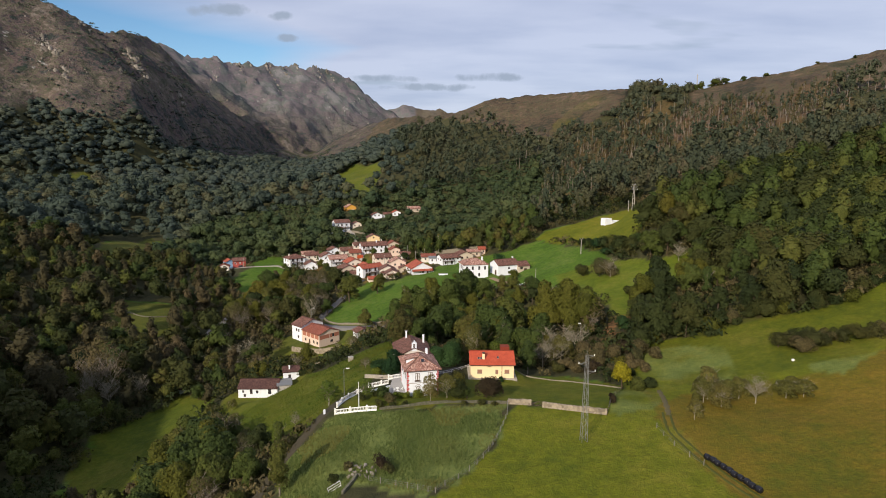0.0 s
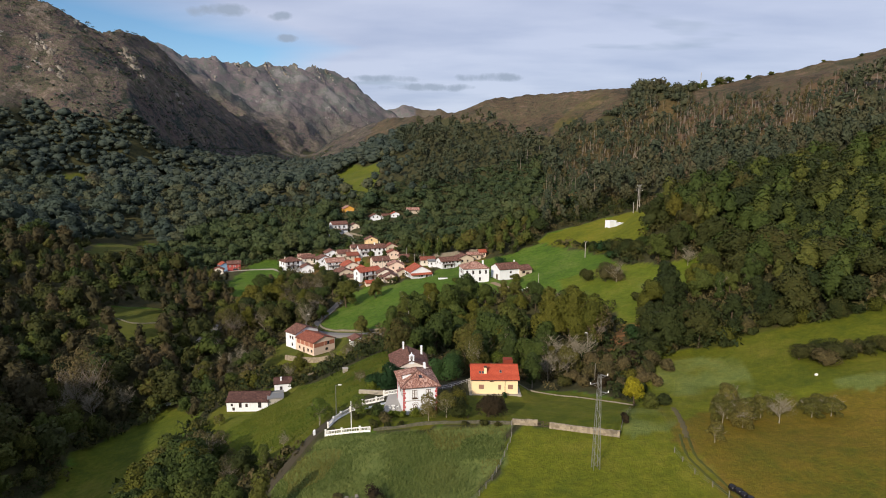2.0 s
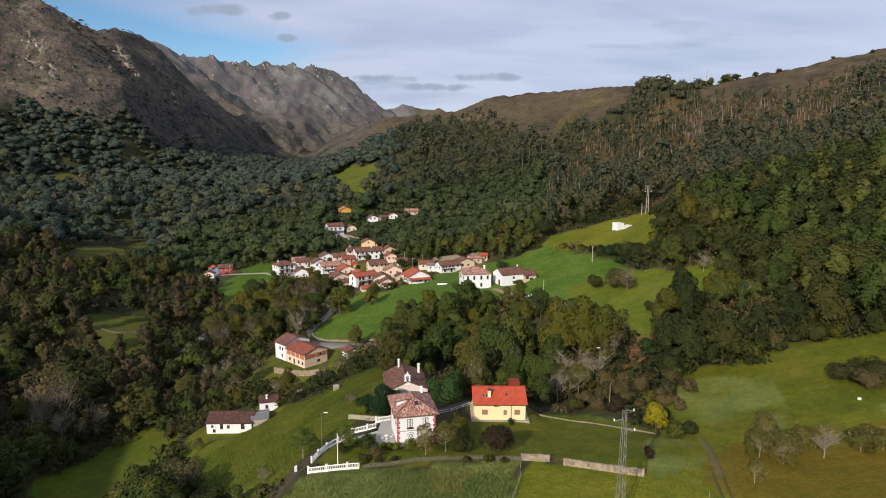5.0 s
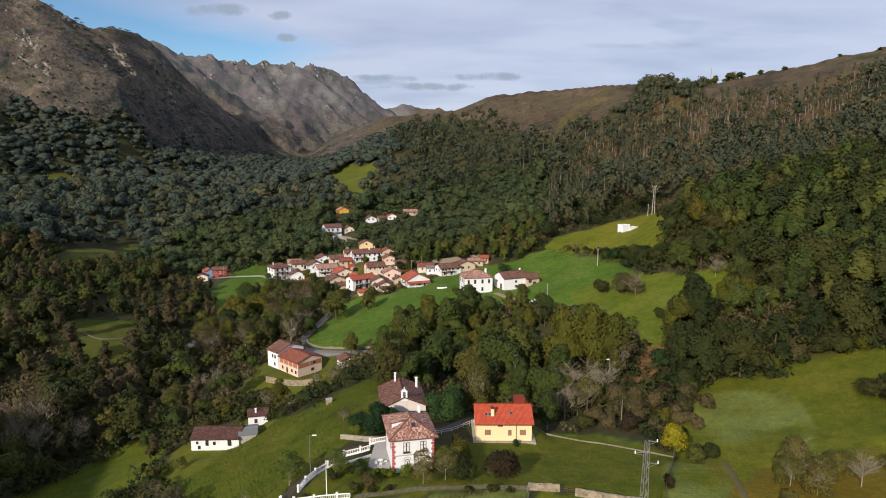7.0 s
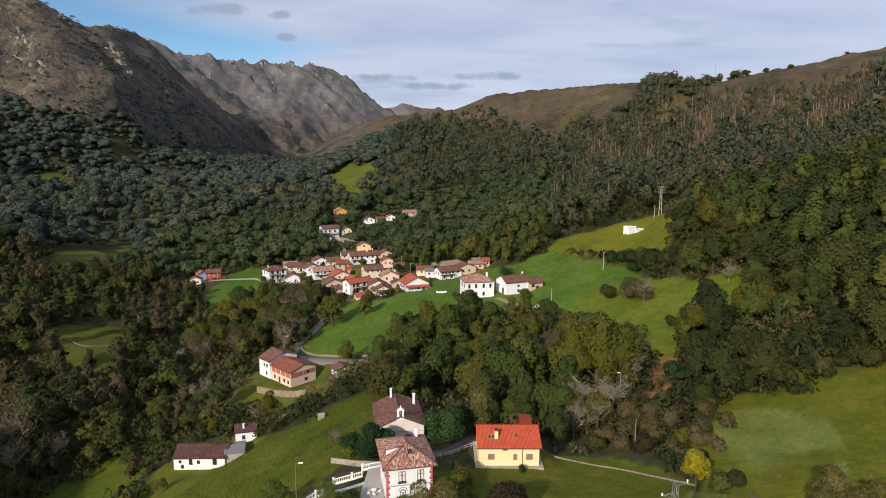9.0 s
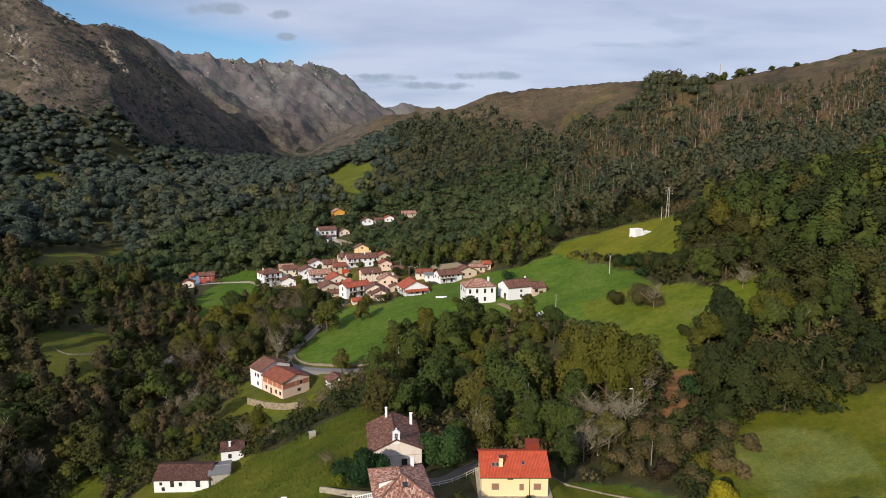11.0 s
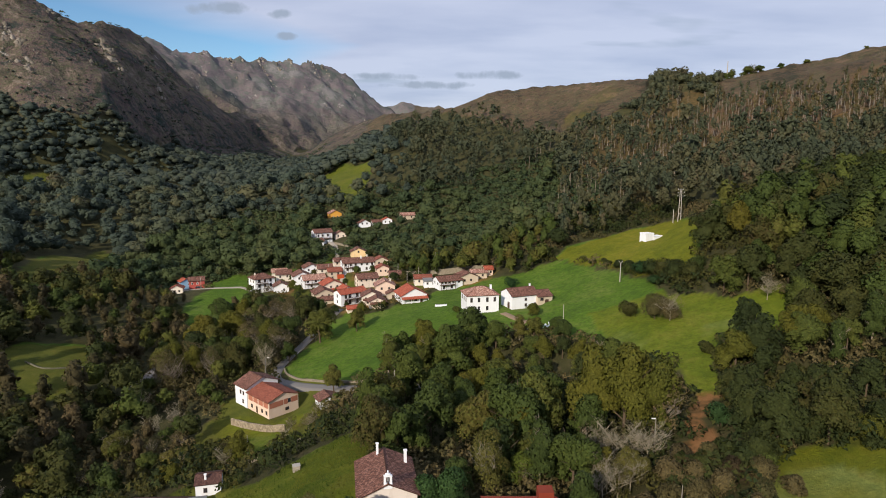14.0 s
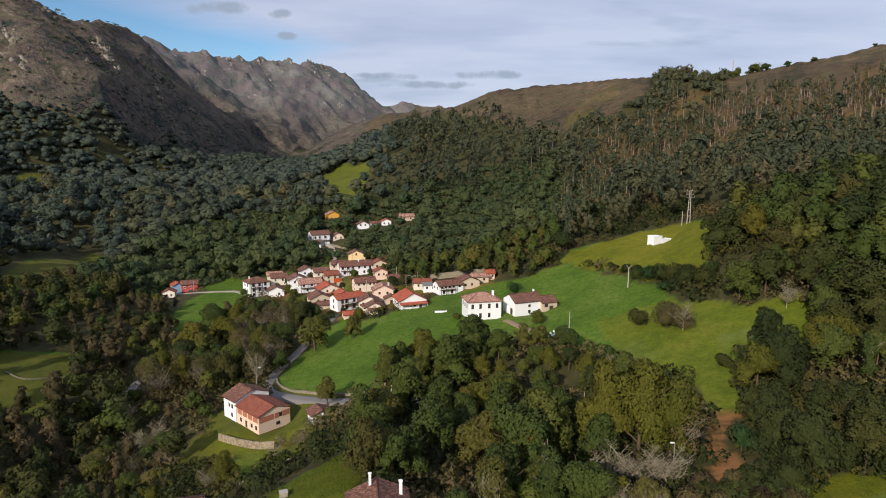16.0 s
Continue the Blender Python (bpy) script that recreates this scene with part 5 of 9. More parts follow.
def plant(name, label, spots, tmpl, mat, seed):
    """Joins many crowns into one mesh. spots: x, y, z, height scale, width scale."""
    r = np.random.default_rng(seed)
    vs, qs, ns, tint, off = [], [], [], [], 0
    for x, y, z, sh, sw in spots:
        v, q, n = tmpl[r.integers(len(tmpl))]
        a = r.uniform(0, 6.28)
        c, s = math.cos(a), math.sin(a)
        w = np.stack([(v[:, 0] * c - v[:, 1] * s) * sw + x, (v[:, 0] * s + v[:, 1] * c) * sw + y, v[:, 2] * sh + z], -1)
        vs.append(w)
        ns.append(np.stack([n[:, 0] * c - n[:, 1] * s, n[:, 0] * s + n[:, 1] * c, n[:, 2]], -1))
        qs.append(np.where(q < 0, -1, q + off))
        off += len(v)
        tint.append(np.full(len(v), float(np.clip(0.42 + 0.42 * value_noise(np.array([x]), np.array([y]), 55, 61)[0] + 0.22 * value_noise(np.array([x]), np.array([y]), 17, 62)[0] + r.normal(0, 0.16), 0.0, 0.999))))
    if not vs:
        return None
    me = quad_mesh(name, np.concatenate(vs), np.concatenate(qs))
    me.normals_split_custom_set_from_vertices(np.concatenate(ns))
    at = me.attributes.new("tint", "FLOAT", "POINT")
    at.data.foreach_set("value", np.concatenate(tint).astype(np.float32))
    me.materials.append(mat)
    return tagged(new(name, me), label, "trees", kind="stuff")


def scatter(y0, y1, step, seed):
    """Jittered points over the fan of land between y0 and y1."""
    r = np.random.default_rng(seed)
    X, Y = [], []
    y = y0
    while y < y1:
        half = 60 + 0.76 * y
        x = np.arange(-half, half, step)
        X.append(x + r.uniform(-0.45, 0.45, len(x)) * step)
        Y.append(y + r.uniform(-0.45, 0.45, len(x)) * step)
        y += step
    return np.concatenate(X), np.concatenate(Y)


def woods_mask(x, y, z, gap=3.0, yards=True):
    ok = np.ones(x.shape, bool)
    for i, poly in enumerate(MEADOWS):
        ok &= ~inside(x, y, poly, 2.0, i)
    ok &= ~inside(x, y, EAST_FIELD) & ~inside(x, y, ROUGH_PLOT) & ~inside(x, y, DIRT_BANK)
    for line, w in ROADS:
        ok &= near_line(x, y, line) > w * 0.5 + gap
    for px, py, pz, r in PADS:
        ok &= np.hypot(x - px, y - py) > r * 1.35 + gap * 0.6
        if not yards:
            continue
        # yards in front of the houses stay low
        t = np.clip((py - y) / max(py - 60, 1), 0, 1)
        ok &= ~((py - y > 0) & (py - y < (26 if py < 470 else 26)) & (np.abs(x - px * (1 - t)) < r + 2.5) & (py > 200))
    return ok


HOLLOW = [(-14, 196), (-20, 230), (-14, 262), (10, 262), (30, 290), (52, 268), (56, 236), (52, 206), (44, 186), (30, 180), (10, 184)]


def tree_kind(name, label, kind, mat, bark, leaves_n, size, seed, twigs=0):
    """One detailed tree about 10 m high, to be copied: trunk and crown."""
    r = np.random.default_rng(seed)
    ob = thing(name, pose(0, 0, -500), label, "tree")
    v, q = skeleton(r, kind, twigs)
    me = quad_mesh("trunk", v, q)
    me.materials.append(bark)
    t = new("trunk", me)
    t.parent = ob
    if leaves_n:
        v, q, n = leaf_cloud(r, crown_lobes(r, "round" if kind == "bare" else kind), leaves_n, size, core=0 if kind == "bare" else 5)
        me = quad_mesh("crown", v, q)
        me.normals_split_custom_set_from_vertices(n)
        me.materials.append(mat)
        c = new("crown", me)
        c.parent = ob
    return ob


KINDS = {
    "oak": [tree_kind("broadleaf_tree", "broad green tree with a dense rounded crown", "round", LEAF_GREEN, BARK, 2600, 0.42, 20 + i) for i in range(6)],
    "olive": [tree_kind("olive_green_tree", "tall tree with an olive-yellow autumn crown", "round", LEAF_OLIVE, BARK, 3000, 0.36, 30 + i) for i in range(4)],
    "tall": [tree_kind("slender_tree", "slender upright tree with dull green leaves", "tall", LEAF_GREEN, BARK_PALE, 2000, 0.38, 40 + i, 2) for i in range(4)],
    "deep": [tree_kind("dark_broadleaf_tree", "big deep green broadleaf tree at the wood's edge", "round", LEAF_DEEP, BARK, 2500, 0.42, 90 + i) for i in range(4)],
    "bare": [tree_kind("bare_tree", "pale leafless tree with fine twigs", "bare", LEAF_TWIG, BARK_GREY, 900, 0.17, 60 + i, 12) for i in range(3)],
    "thin": [tree_kind("thinning_tree", "half-bare tree with brownish thinning leaves", "bare", LEAF_BROWN, BARK_PALE, 1300, 0.28, 70 + i, 6) for i in range(3)],
    "young": [tree_kind("young_tree", "young tree with an airy light green crown", "bare", LEAF_YOUNG, BARK_PALE, 4200, 0.27, 110 + i, 4) for i in range(2)],
    "hawthorn": [tree_kind("hawthorn", "small olive-leaved hawthorn with a twiggy crown", "bare", LEAF_HAW, BARK_GREY, 4200, 0.27, 100 + i, 6) for i in range(3)],
    "yellow": [tree_kind("yellow_tree", "small tree in bright yellow autumn leaf", "round", LEAF_YELLOW, BARK, 2600, 0.38, 80)],
}
USED = set()


def tree(kind, x, y, high, wide=1.0, z=None):
    """A copy of one of the detailed trees, high metres tall."""
    pick = KINDS[kind][random.randrange(len(KINDS[kind]))]
    s = high / 10.0
    m = Matrix.LocRotScale((x, y, gz(x, y) - 0.1 if z is None else z), Euler((0, 0, random.uniform(0, 6.28))), None)
    if pick.name not in USED:
        USED.add(pick.name)
        pick.matrix_basis = m @ Matrix.Diagonal((s * wide, s * wide, s, 1))
        return pick
    twin = copy_thing(pick, m)
    twin.matrix_basis = m @ Matrix.Diagonal((s * wide, s * wide, s, 1))
    return twin


def crag(r, tall):
    """A jagged lump of rock about 1 m wide: a bent, tapered prism."""
    n = 6
    rings = []
    for z, w in ((-2.6, 1.0), (0.12 * tall, 0.85), (0.55 * tall, 0.55), (0.9 * tall, 0.22)):
        a = np.arange(n) * 2 * math.pi / n + r.uniform(-0.3, 0.3, n)
        q = 0.5 * w * r.uniform(0.5, 1.35, n)
        rings.append(np.stack([q * np.cos(a) + r.uniform(-0.1, 0.1), q * np.sin(a) + r.uniform(-0.1, 0.1), z + r.uniform(-0.12, 0.12, n)], -1))
    v = np.concatenate(rings)
    q = [[k * n + i, k * n + (i + 1) % n, (k + 1) * n + (i + 1) % n, (k + 1) * n + i] for k in range(3) for i in range(n)]
    q += [[3 * n, 3 * n + 1, 3 * n + 2, 3 * n + 3], [3 * n, 3 * n + 3, 3 * n + 4, 3 * n + 5]]
    return v, np.array(q)


def outcrops(r):
    shapes = [crag(r, t) for t in (0.5, 0.7, 0.9, 1.2, 1.5)]
    spots = []
    # clusters on the spur
    for cx, cy, w, d, n in ((-612, 972, 12, 14, 60), (-597, 950, 12, 12, 70), (-567, 924, 8, 14, 45), (-557, 950, 14, 8, 30), (-530, 955, 10, 8, 25), (-531, 1094, 8, 12, 50), (-518, 1086, 7, 10, 60), (-516, 1262, 8, 30, 50), (-442, 922, 8, 8, 14), (-618, 1070, 20, 16, 30), (-639, 1002, 16, 10, 30), (-560, 1010, 60, 50, 60)):
        for _ in range(int(n * 0.15)):
            spots.append((cx + r.normal(0, w * 0.6), cy + r.normal(0, d * 0.6), r.uniform(1.4, 4.6), 0.5))
    for cx, cy, w, n in ((-531, 1088, 4, 9), (-523, 1084, 5, 12), (-513, 1078, 5, 12), (-506, 1074, 4, 9), (-609, 989, 6, 8), (-590, 968, 6, 9), (-575, 958, 5, 7), (-557, 941, 5, 8), (-544, 928, 4, 6), (-502, 1007, 6, 4), (-472, 1156, 7, 6), (-495, 1067, 6, 4), (-595, 1070, 8, 5)):
        for _ in range(n):
            spots.append((cx + r.normal(0, 0.7 * w), cy + r.normal(0, 0.7 * w), r.uniform(5.0, 10.0), 0.30))
    # teeth along the high crest and streaks below it
    for (x0, y0, z0), (x1, y1, z1) in zip(CREST_PEAKS[8:], CREST_PEAKS[9:-3]):
        for _ in range(2):
            t, s = r.uniform(), abs(r.normal(0, 10)) + 4
            spots.append((x0 + t * (x1 - x0) + 0.8 * s, y0 + t * (y1 - y0) - 0.6 * s, r.uniform(10, 20), 0.35))
    for cx, cy, run, n in ((-640, 2345, 150, 26), (-500, 2560, 110, 20), (-560, 2455, 80, 9), (-700, 2215, 90, 8), (-470, 2620, 120, 10), (-600, 2400, 200, 9), (-430, 2720, 120, 9), (-760, 2120, 120, 7)):
        for k in range(n):
            f = k / n
            spots.append((cx + 0.55 * run * f + r.normal(0, 3), cy - 0.84 * run * f + r.normal(0, 5), r.uniform(7, 15) * (1.1 - 0.6 * f), 0.42))
    for _ in range(50):
        x, y = r.uniform(-800, -250), r.uniform(1700, 2700)
        spots.append((x, y, r.uniform(4, 9), 0.4))
    xs, ys = np.array([s[0] for s in spots]), np.array([s[1] for s in spots])
    zs = ground_z(xs, ys)
    wild = heath_cover(xs, ys, zs) > 0.5
    vs, qs, off = [], [], 0
    for (x, y, w, tall), z, ok in zip(spots, zs, wild):
        if not ok:
            continue
        v, q = shapes[r.integers(5)]
        a = r.uniform(0, 6.28)
        c, s = math.cos(a) * w, math.sin(a) * w
        vs.append(np.stack([v[:, 0] * c - v[:, 1] * s + x, v[:, 0] * s + v[:, 1] * c + y, (v[:, 2] - 0.2) * w * tall * r.uniform(0.6, 1.1) + z], -1))
        qs.append(q + off)
        off += len(v)
    me = quad_mesh("limestone_outcrops", np.concatenate(vs), np.concatenate(qs))
    k = Mat("limestone")
    p = k.position()
    n = k.noise(p, 0.35, 7, 0.7)
    isl = k.t.nodes.new("ShaderNodeNewGeometry").outputs["Random Per Island"]
    col = k.ramp(k.math("ADD", k.math("MULTIPLY", n, 0.6), k.math("MULTIPLY", isl, 0.4)), (0.30, (0.085, 0.080, 0.064)), (0.55, (0.175, 0.155, 0.128)), (0.8, (0.34, 0.31, 0.265)))
    me.materials.append(k.done(col, 0.9, normal=k.bump(n, 0.8, 1.0)))
    tagged(new("limestone_outcrops", me), "grey-white limestone outcrops and teeth on the mountains", "rocks", kind="stuff")


def make_woods():
    # middle distance: broadleaf, 85 to 430 m
    near_t = templates("round", 4, 330, 0.85) + templates("dome", 5, 330, 0.85)
    fine_t = templates("round", 4, 760, 0.56) + templates("dome", 4, 760, 0.56)
    tall_t = templates("tall", 5, 260, 0.8)
    euca_t = templates("euca", 6, 190, 0.8, 3, 0.6)
    mid_t = templates("dome", 8, 210, 0.95)
    far_t = templates("dome", 8, 140, 1.2, 3, 0.8)
    fare_t = templates("euca", 8, 72, 1.1, 2, 0.6)
    shrub_t = templates("shrub", 5, 88, 0.62, 0)
    x, y = scatter(60, 440, 7.9, 1)
    z = ground_z(x, y)
    r = np.random.default_rng(5)
    ok = woods_mask(x, y, z) & (np.abs(x) < 60 + 0.76 * y) & ~((y < 150) & (x > -30)) & (y > 95) & ~inside(x, y, VILLAGE) & ~inside(x, y, FARM_YARD) & ~inside(x, y, FARM_FRONT) & ~inside(x, y, BARN_FRONT) & ~inside(x, y, CLEARING) & ~inside(x, y, BANK_VIEW) & ~inside(x, y, OLIVE_VIEW) & ~inside(x, y, ROAD_VIEW) & ~inside(x, y, EDGE_VIEW) & ~inside(x, y, MEADOW_EDGE)
    ok &= ~((x > 50) & (y > 195) & (y < 262) & (x < 0.458 * (y - 80) + 6))
    ok &= ~((x > 34) & (x < 70) & (y > 155) & (y < 192)) & ~((x > -26) & (x < 22) & (y < 180)) & ~((x > 80) & (x < 106) & (y < 189)) & ~((x > 66) & (x < 104) & (y > 286) & (y < 345))
    hollow = inside(x, y, HOLLOW)
    u = r.uniform(size=len(x))
    ok &= ~(hollow & (u > 0.62)) & (value_noise(x, y, 13, 44) > -0.62)
    ok &= ~((x < -36) & (x > -100) & (y < 300) & (y > 160) & (u > 0.62))
    east = (x > 60 + 12 * value_noise(x, y, 40, 8)) & (y > 330)
    u = r.uniform(size=len(x))
    h = np.clip(r.lognormal(0.05, 0.27, len(x)), 0.6, 1.75)
    h = np.where(hollow, r.uniform(1.1, 1.65, len(x)), h)
    h = np.where(hollow & (x < 34), r.uniform(1.1, 1.5, len(x)), h)
    h = np.where(hollow & (y > 248), r.uniform(0.75, 1.1, len(x)), h)
    h = np.where(x > 60, r.uniform(1.35, 1.9, len(x)), h)
    h = np.where((x > 60) & (x < 116) & (y > 196) & (y < 264), r.uniform(1.05, 1.45, len(x)), h)
    h = np.where((x < -62) & (x > -175) & (y > 330), r.uniform(0.6, 0.95, len(x)), h)
    grove = (x < -64) & (x > -108) & (y > 298) & (y < 384)
    h = np.where(grove, r.uniform(1.2, 1.7, len(x)), h)
    h = h * (1 + 0.22 * value_noise(x, y, 27, 45))
    h = np.where((x < -36) & (x > -100) & (y < 296), r.uniform(0.5, 1.0, len(x)), h)
    hero = ok & ~east & (((x > -72) & (x < 112) & (y < 318) & (y > 100)) | grove)
    for a, b, k, v, hl in zip(x[hero], y[hero], h[hero], r.uniform(size=hero.sum()), hollow[hero]):
        if a < -64 and b > 298:
            kd = "thin" if v < 0.3 else "bare" if v < 0.4 else "oak" if v < 0.72 else "olive" if v < 0.86 else "deep"
        elif a < -30:
            kd = "deep" if v < 0.16 else "oak" if v < 0.34 else "olive" if v < 0.5 else "thin" if v < 0.72 else "bare" if v < 0.82 else "tall"
        elif hl:
            kd = "oak" if v < 0.56 else "olive" if v < 0.66 else "tall" if v < 0.86 else "deep" if v < 0.96 else "bare"
        else:
            kd = ("deep" if v < (0.80 if b < 265 else 0.4) else "oak" if v < 0.86 else "olive" if v < 0.93 else "tall") if a > 60 else "oak" if v < 0.72 else "olive" if v < 0.84 else "tall"
        tree(kd, a, b, 10 * k, r.uniform(0.82, 1.08))
    ok &= ~hero
    pick = lambda m: [(a, b, c, k, k * q) for a, b, c, k, q in zip(x[m], y[m], z[m], h[m], r.uniform(0.85, 1.15, m.sum()))]
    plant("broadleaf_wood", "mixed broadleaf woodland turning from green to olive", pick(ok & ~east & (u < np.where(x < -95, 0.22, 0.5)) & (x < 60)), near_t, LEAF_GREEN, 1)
    plant("shaded_broadleaf_wood", "dark green broadleaf woodland along the river", pick(ok & ~east & (u >= np.where(x < -95, 0.22, 0.5)) & (u < np.where(x < -60, 0.6, 0.74)) & (x < 60)), near_t, LEAF_DEEP, 13)
    plant("dark_broadleaf_wood", "deep green broadleaf woodland on the eastern slope", pick(ok & ~east & (u < 0.74) & (u >= 0.2) & (x >= 60)), fine_t, LEAF_DEEP, 12)
    plant("bright_broadleaf_wood", "olive-green broadleaf crowns among the dark eastern wood", pick(ok & ~east & (u < 0.2) & (x >= 60)), fine_t, LEAF_GREEN, 11)
    plant("slender_wood", "slender dull-green trees between the broadleaf crowns", pick(ok & ~east & (u > 0.74) & (x > -40)), tall_t, LEAF_GREEN, 2)
    plant("thinning_wood", "brownish thinning trees of the river woodland", pick(ok & ~east & (u > np.where(x < -60, 0.6, 0.74)) & (x <= -40)), tall_t, LEAF_UMBER, 32)
    plant("eucalyptus_wood", "tall eucalyptus trees with thin grey-green crowns", [(a, b, c, k * 1.1, k * 0.9) for a, b, c, k, _ in pick(ok & east)], euca_t, LEAF_EUCA, 3)
    # undergrowth
    x2, y2 = scatter(90, 470, 5.0, 3)
    z2 = ground_z(x2, y2)
    ok2 = woods_mask(x2, y2, z2, 0.6, False) & ((y2 < 330) | ((x2 > -150) & (x2 < 0)) | ((x2 > 40) & (x2 < 130))) & ~((y2 < 140) & (x2 > -32)) & ~inside(x2, y2, VILLAGE) & ~inside(x2, y2, FARM_YARD) & ~inside(x2, y2, BARN_FRONT) & (~inside(x2, y2, FARM_FRONT) | (value_noise(x2, y2, 9, 59) > 0.2)) & ((value_noise(x2, y2, 16, 46) > -0.15) | (x2 > 45) | ((x2 > -75) & (x2 < -10) & (y2 > 190) & (y2 < 300)))
    s = r.uniform(0.8, 1.7, len(x2))
    rust = value_noise(x2, y2, 25, 77) > 0.15
    for m, mat, nm, lb, sd in ((ok2 & ~rust, LEAF_SCRUB, "undergrowth", "tangled green bramble and hazel under the trees", 4), (ok2 & rust, LEAF_BROWN, "russet_scrub", "russet bracken and leafless scrub", 6)):
        plant(nm, lb, [(a, b, c, k, k) for a, b, c, k in zip(x2[m], y2[m], z2[m], s[m])], shrub_t, mat, sd)
    # far woods: large crowns, wide apart, with smaller ones between
    x, y = scatter(440, 1020, 11.6, 2)
    near_far = y < 760
    x, y = x[near_far | (x > -40)], y[near_far | (x > -40)]
    x3, y3 = scatter(760, 1330, 6.7, 22)
    m3 = (x3 < -40) & ((x3 < -150) | (y3 < 1020))
    x, y = np.concatenate([x, x3[m3]]), np.concatenate([y, y3[m3]])
    xb, yb = scatter(442, 590, 9.5, 24)
    mb = (xb > -220) & (xb < 90)
    keep = ~((x > -220) & (x < 90) & (y < 590))
    x, y = np.concatenate([x[keep], xb[mb]]), np.concatenate([y[keep], yb[mb]])
    belt = np.arange(len(x)) >= keep.sum()
    z = ground_z(x, y)
    heath = heath_cover(x, y, z)
    u = r.uniform(size=len(x))
    cut = inside(x, y, CUT_SLOPE, 14, 5)
    ok = woods_mask(x, y, z) & (heath < 0.75) & ~inside(x, y, VILLAGE) & ~(cut & (u > 0.35)) & (y < 1330)
    stand = np.maximum.reduce([inside(x, y, p, 12, 33) for p in STANDS])
    ok &= ~(stand & (u > 0.3))
    bushy = (heath > 0.5) & (x < 0) & (u < 0.3) & (z < 220) & (value_noise(x, y, 70, 49) > -0.1)
    ok |= bushy
    ok &= np.abs(x) < 60 + 0.76 * y
    east = ((x > -40 + 25 * value_noise(x, y, 60, 8)) & (y > 470) | (x > 40)) & (y < 960)
    h = np.clip(r.lognormal(0.0, 0.3, len(x)), 0.5, 1.8) * np.where((x < 0) & (y > 760), 0.76, 1.0) * (1 + 0.3 * value_noise(x, y, 45, 47))
    h = np.where(x < 0, h * 1.2, h)
    h = np.where(bushy, r.uniform(0.2, 0.45, len(x)), h)
    h = np.where(belt & (y > 466), h * 0.8, h)
    ridge_top = (x > 150) & (y > 640)
    h = np.where(ridge_top, h * 0.8, h)
    stray = inside(x, y, HEATH_EAST, 12, 1) & (z < 118) & (y < 640) & (u < 0.5 * (118 - z) / 45)
    ok |= stray & (np.abs(x) < 60 + 0.76 * y)
    h = np.where(stray, h * 0.7, h)
    ok &= (value_noise(x, y, 21, 48) > -0.6) & ~((x > -30) & (x < 40) & (y > 770))
    pick = lambda m: [(a, b, c, k, k * q * (1.3 if b > 760 and a < 0 else 1.0)) for a, b, c, k, q in zip(x[m], y[m], z[m], h[m], r.uniform(0.9, 1.3, m.sum()))]
    low_east = (east & (z < 20)) | belt
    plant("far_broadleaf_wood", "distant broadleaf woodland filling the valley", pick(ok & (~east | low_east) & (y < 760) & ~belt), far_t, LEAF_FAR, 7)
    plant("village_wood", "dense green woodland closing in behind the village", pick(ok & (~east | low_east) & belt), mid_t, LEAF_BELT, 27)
    plant("mountain_foot_wood", "dense distant woodland on the foot of the mountain", pick(ok & (~east | low_east) & (y >= 760)), templates("dome", 8, 38, 1.9, 2, 0.92), LEAF_HAZY, 17)
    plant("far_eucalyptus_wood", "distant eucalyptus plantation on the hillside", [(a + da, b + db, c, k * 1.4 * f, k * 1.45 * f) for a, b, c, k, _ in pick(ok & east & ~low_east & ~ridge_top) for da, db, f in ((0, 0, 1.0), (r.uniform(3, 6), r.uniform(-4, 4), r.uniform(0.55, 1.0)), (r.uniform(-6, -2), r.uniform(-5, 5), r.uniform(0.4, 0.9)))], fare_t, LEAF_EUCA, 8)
    plant("ridge_wood", "low rounded trees along the eastern ridge", [(a + da, b + db, c - 1, k * 1.1, k * 1.3) for a, b, c, k, _ in pick(ok & ridge_top & east) for da, db in ((0, 0), (5, 3))], templates("round", 6, 130, 1.0, 2), LEAF_EUCA, 18)
    thin = (cut | stray) & (np.abs(x) < 60 + 0.76 * y) & (u < 0.75)
    plant("thinned_eucalyptus", "spindly half-bare eucalyptus left on the cleared slope", [(a + da, b + db, c, k, 0.6 * k) for a, b, c, k in zip(x[thin], y[thin], z[thin], r.uniform(0.9, 1.5, thin.sum())) for da, db in ((0, 0), (r.uniform(-5, 5), r.uniform(-5, 5)))], templates("euca", 6, 60, 0.8, 0), LEAF_BROWN, 19)
    # open eucalyptus stands: tall bare stems under thin crowns
    xe, ye = scatter(440, 720, 6.4, 37)
    me_ = np.maximum.reduce([inside(xe, ye, p, 12, 33) for p in STANDS]) & (value_noise(xe, ye, 14, 39) > -0.35)
    xe, ye = xe[me_], ye[me_]
    ze, he = ground_z(xe, ye), r.uniform(0.9, 1.65, me_.sum())
    tops = list(zip(xe, ye, ze, he, he * 0.75))
    thin_t = templates("euca", 6, 56, 0.9, 2, 0.55)
    plant("tall_eucalyptus", "tall eucalyptus with thin grey-green tops over bare stems", [t for i, t in enumerate(tops) if i % 4 != 1], thin_t, LEAF_EUCA, 41)
    plant("browned_eucalyptus", "tall eucalyptus with browned thin tops over bare stems", tops[1::4], thin_t, LEAF_BROWN, 42)
    xs, ys = scatter(440, 620, 6.2, 25)
    zs = ground_z(xs, ys)
    ms = (xs > -230) & (xs < 110) & woods_mask(xs, ys, zs, 1.0) & ~inside(xs, ys, VILLAGE)
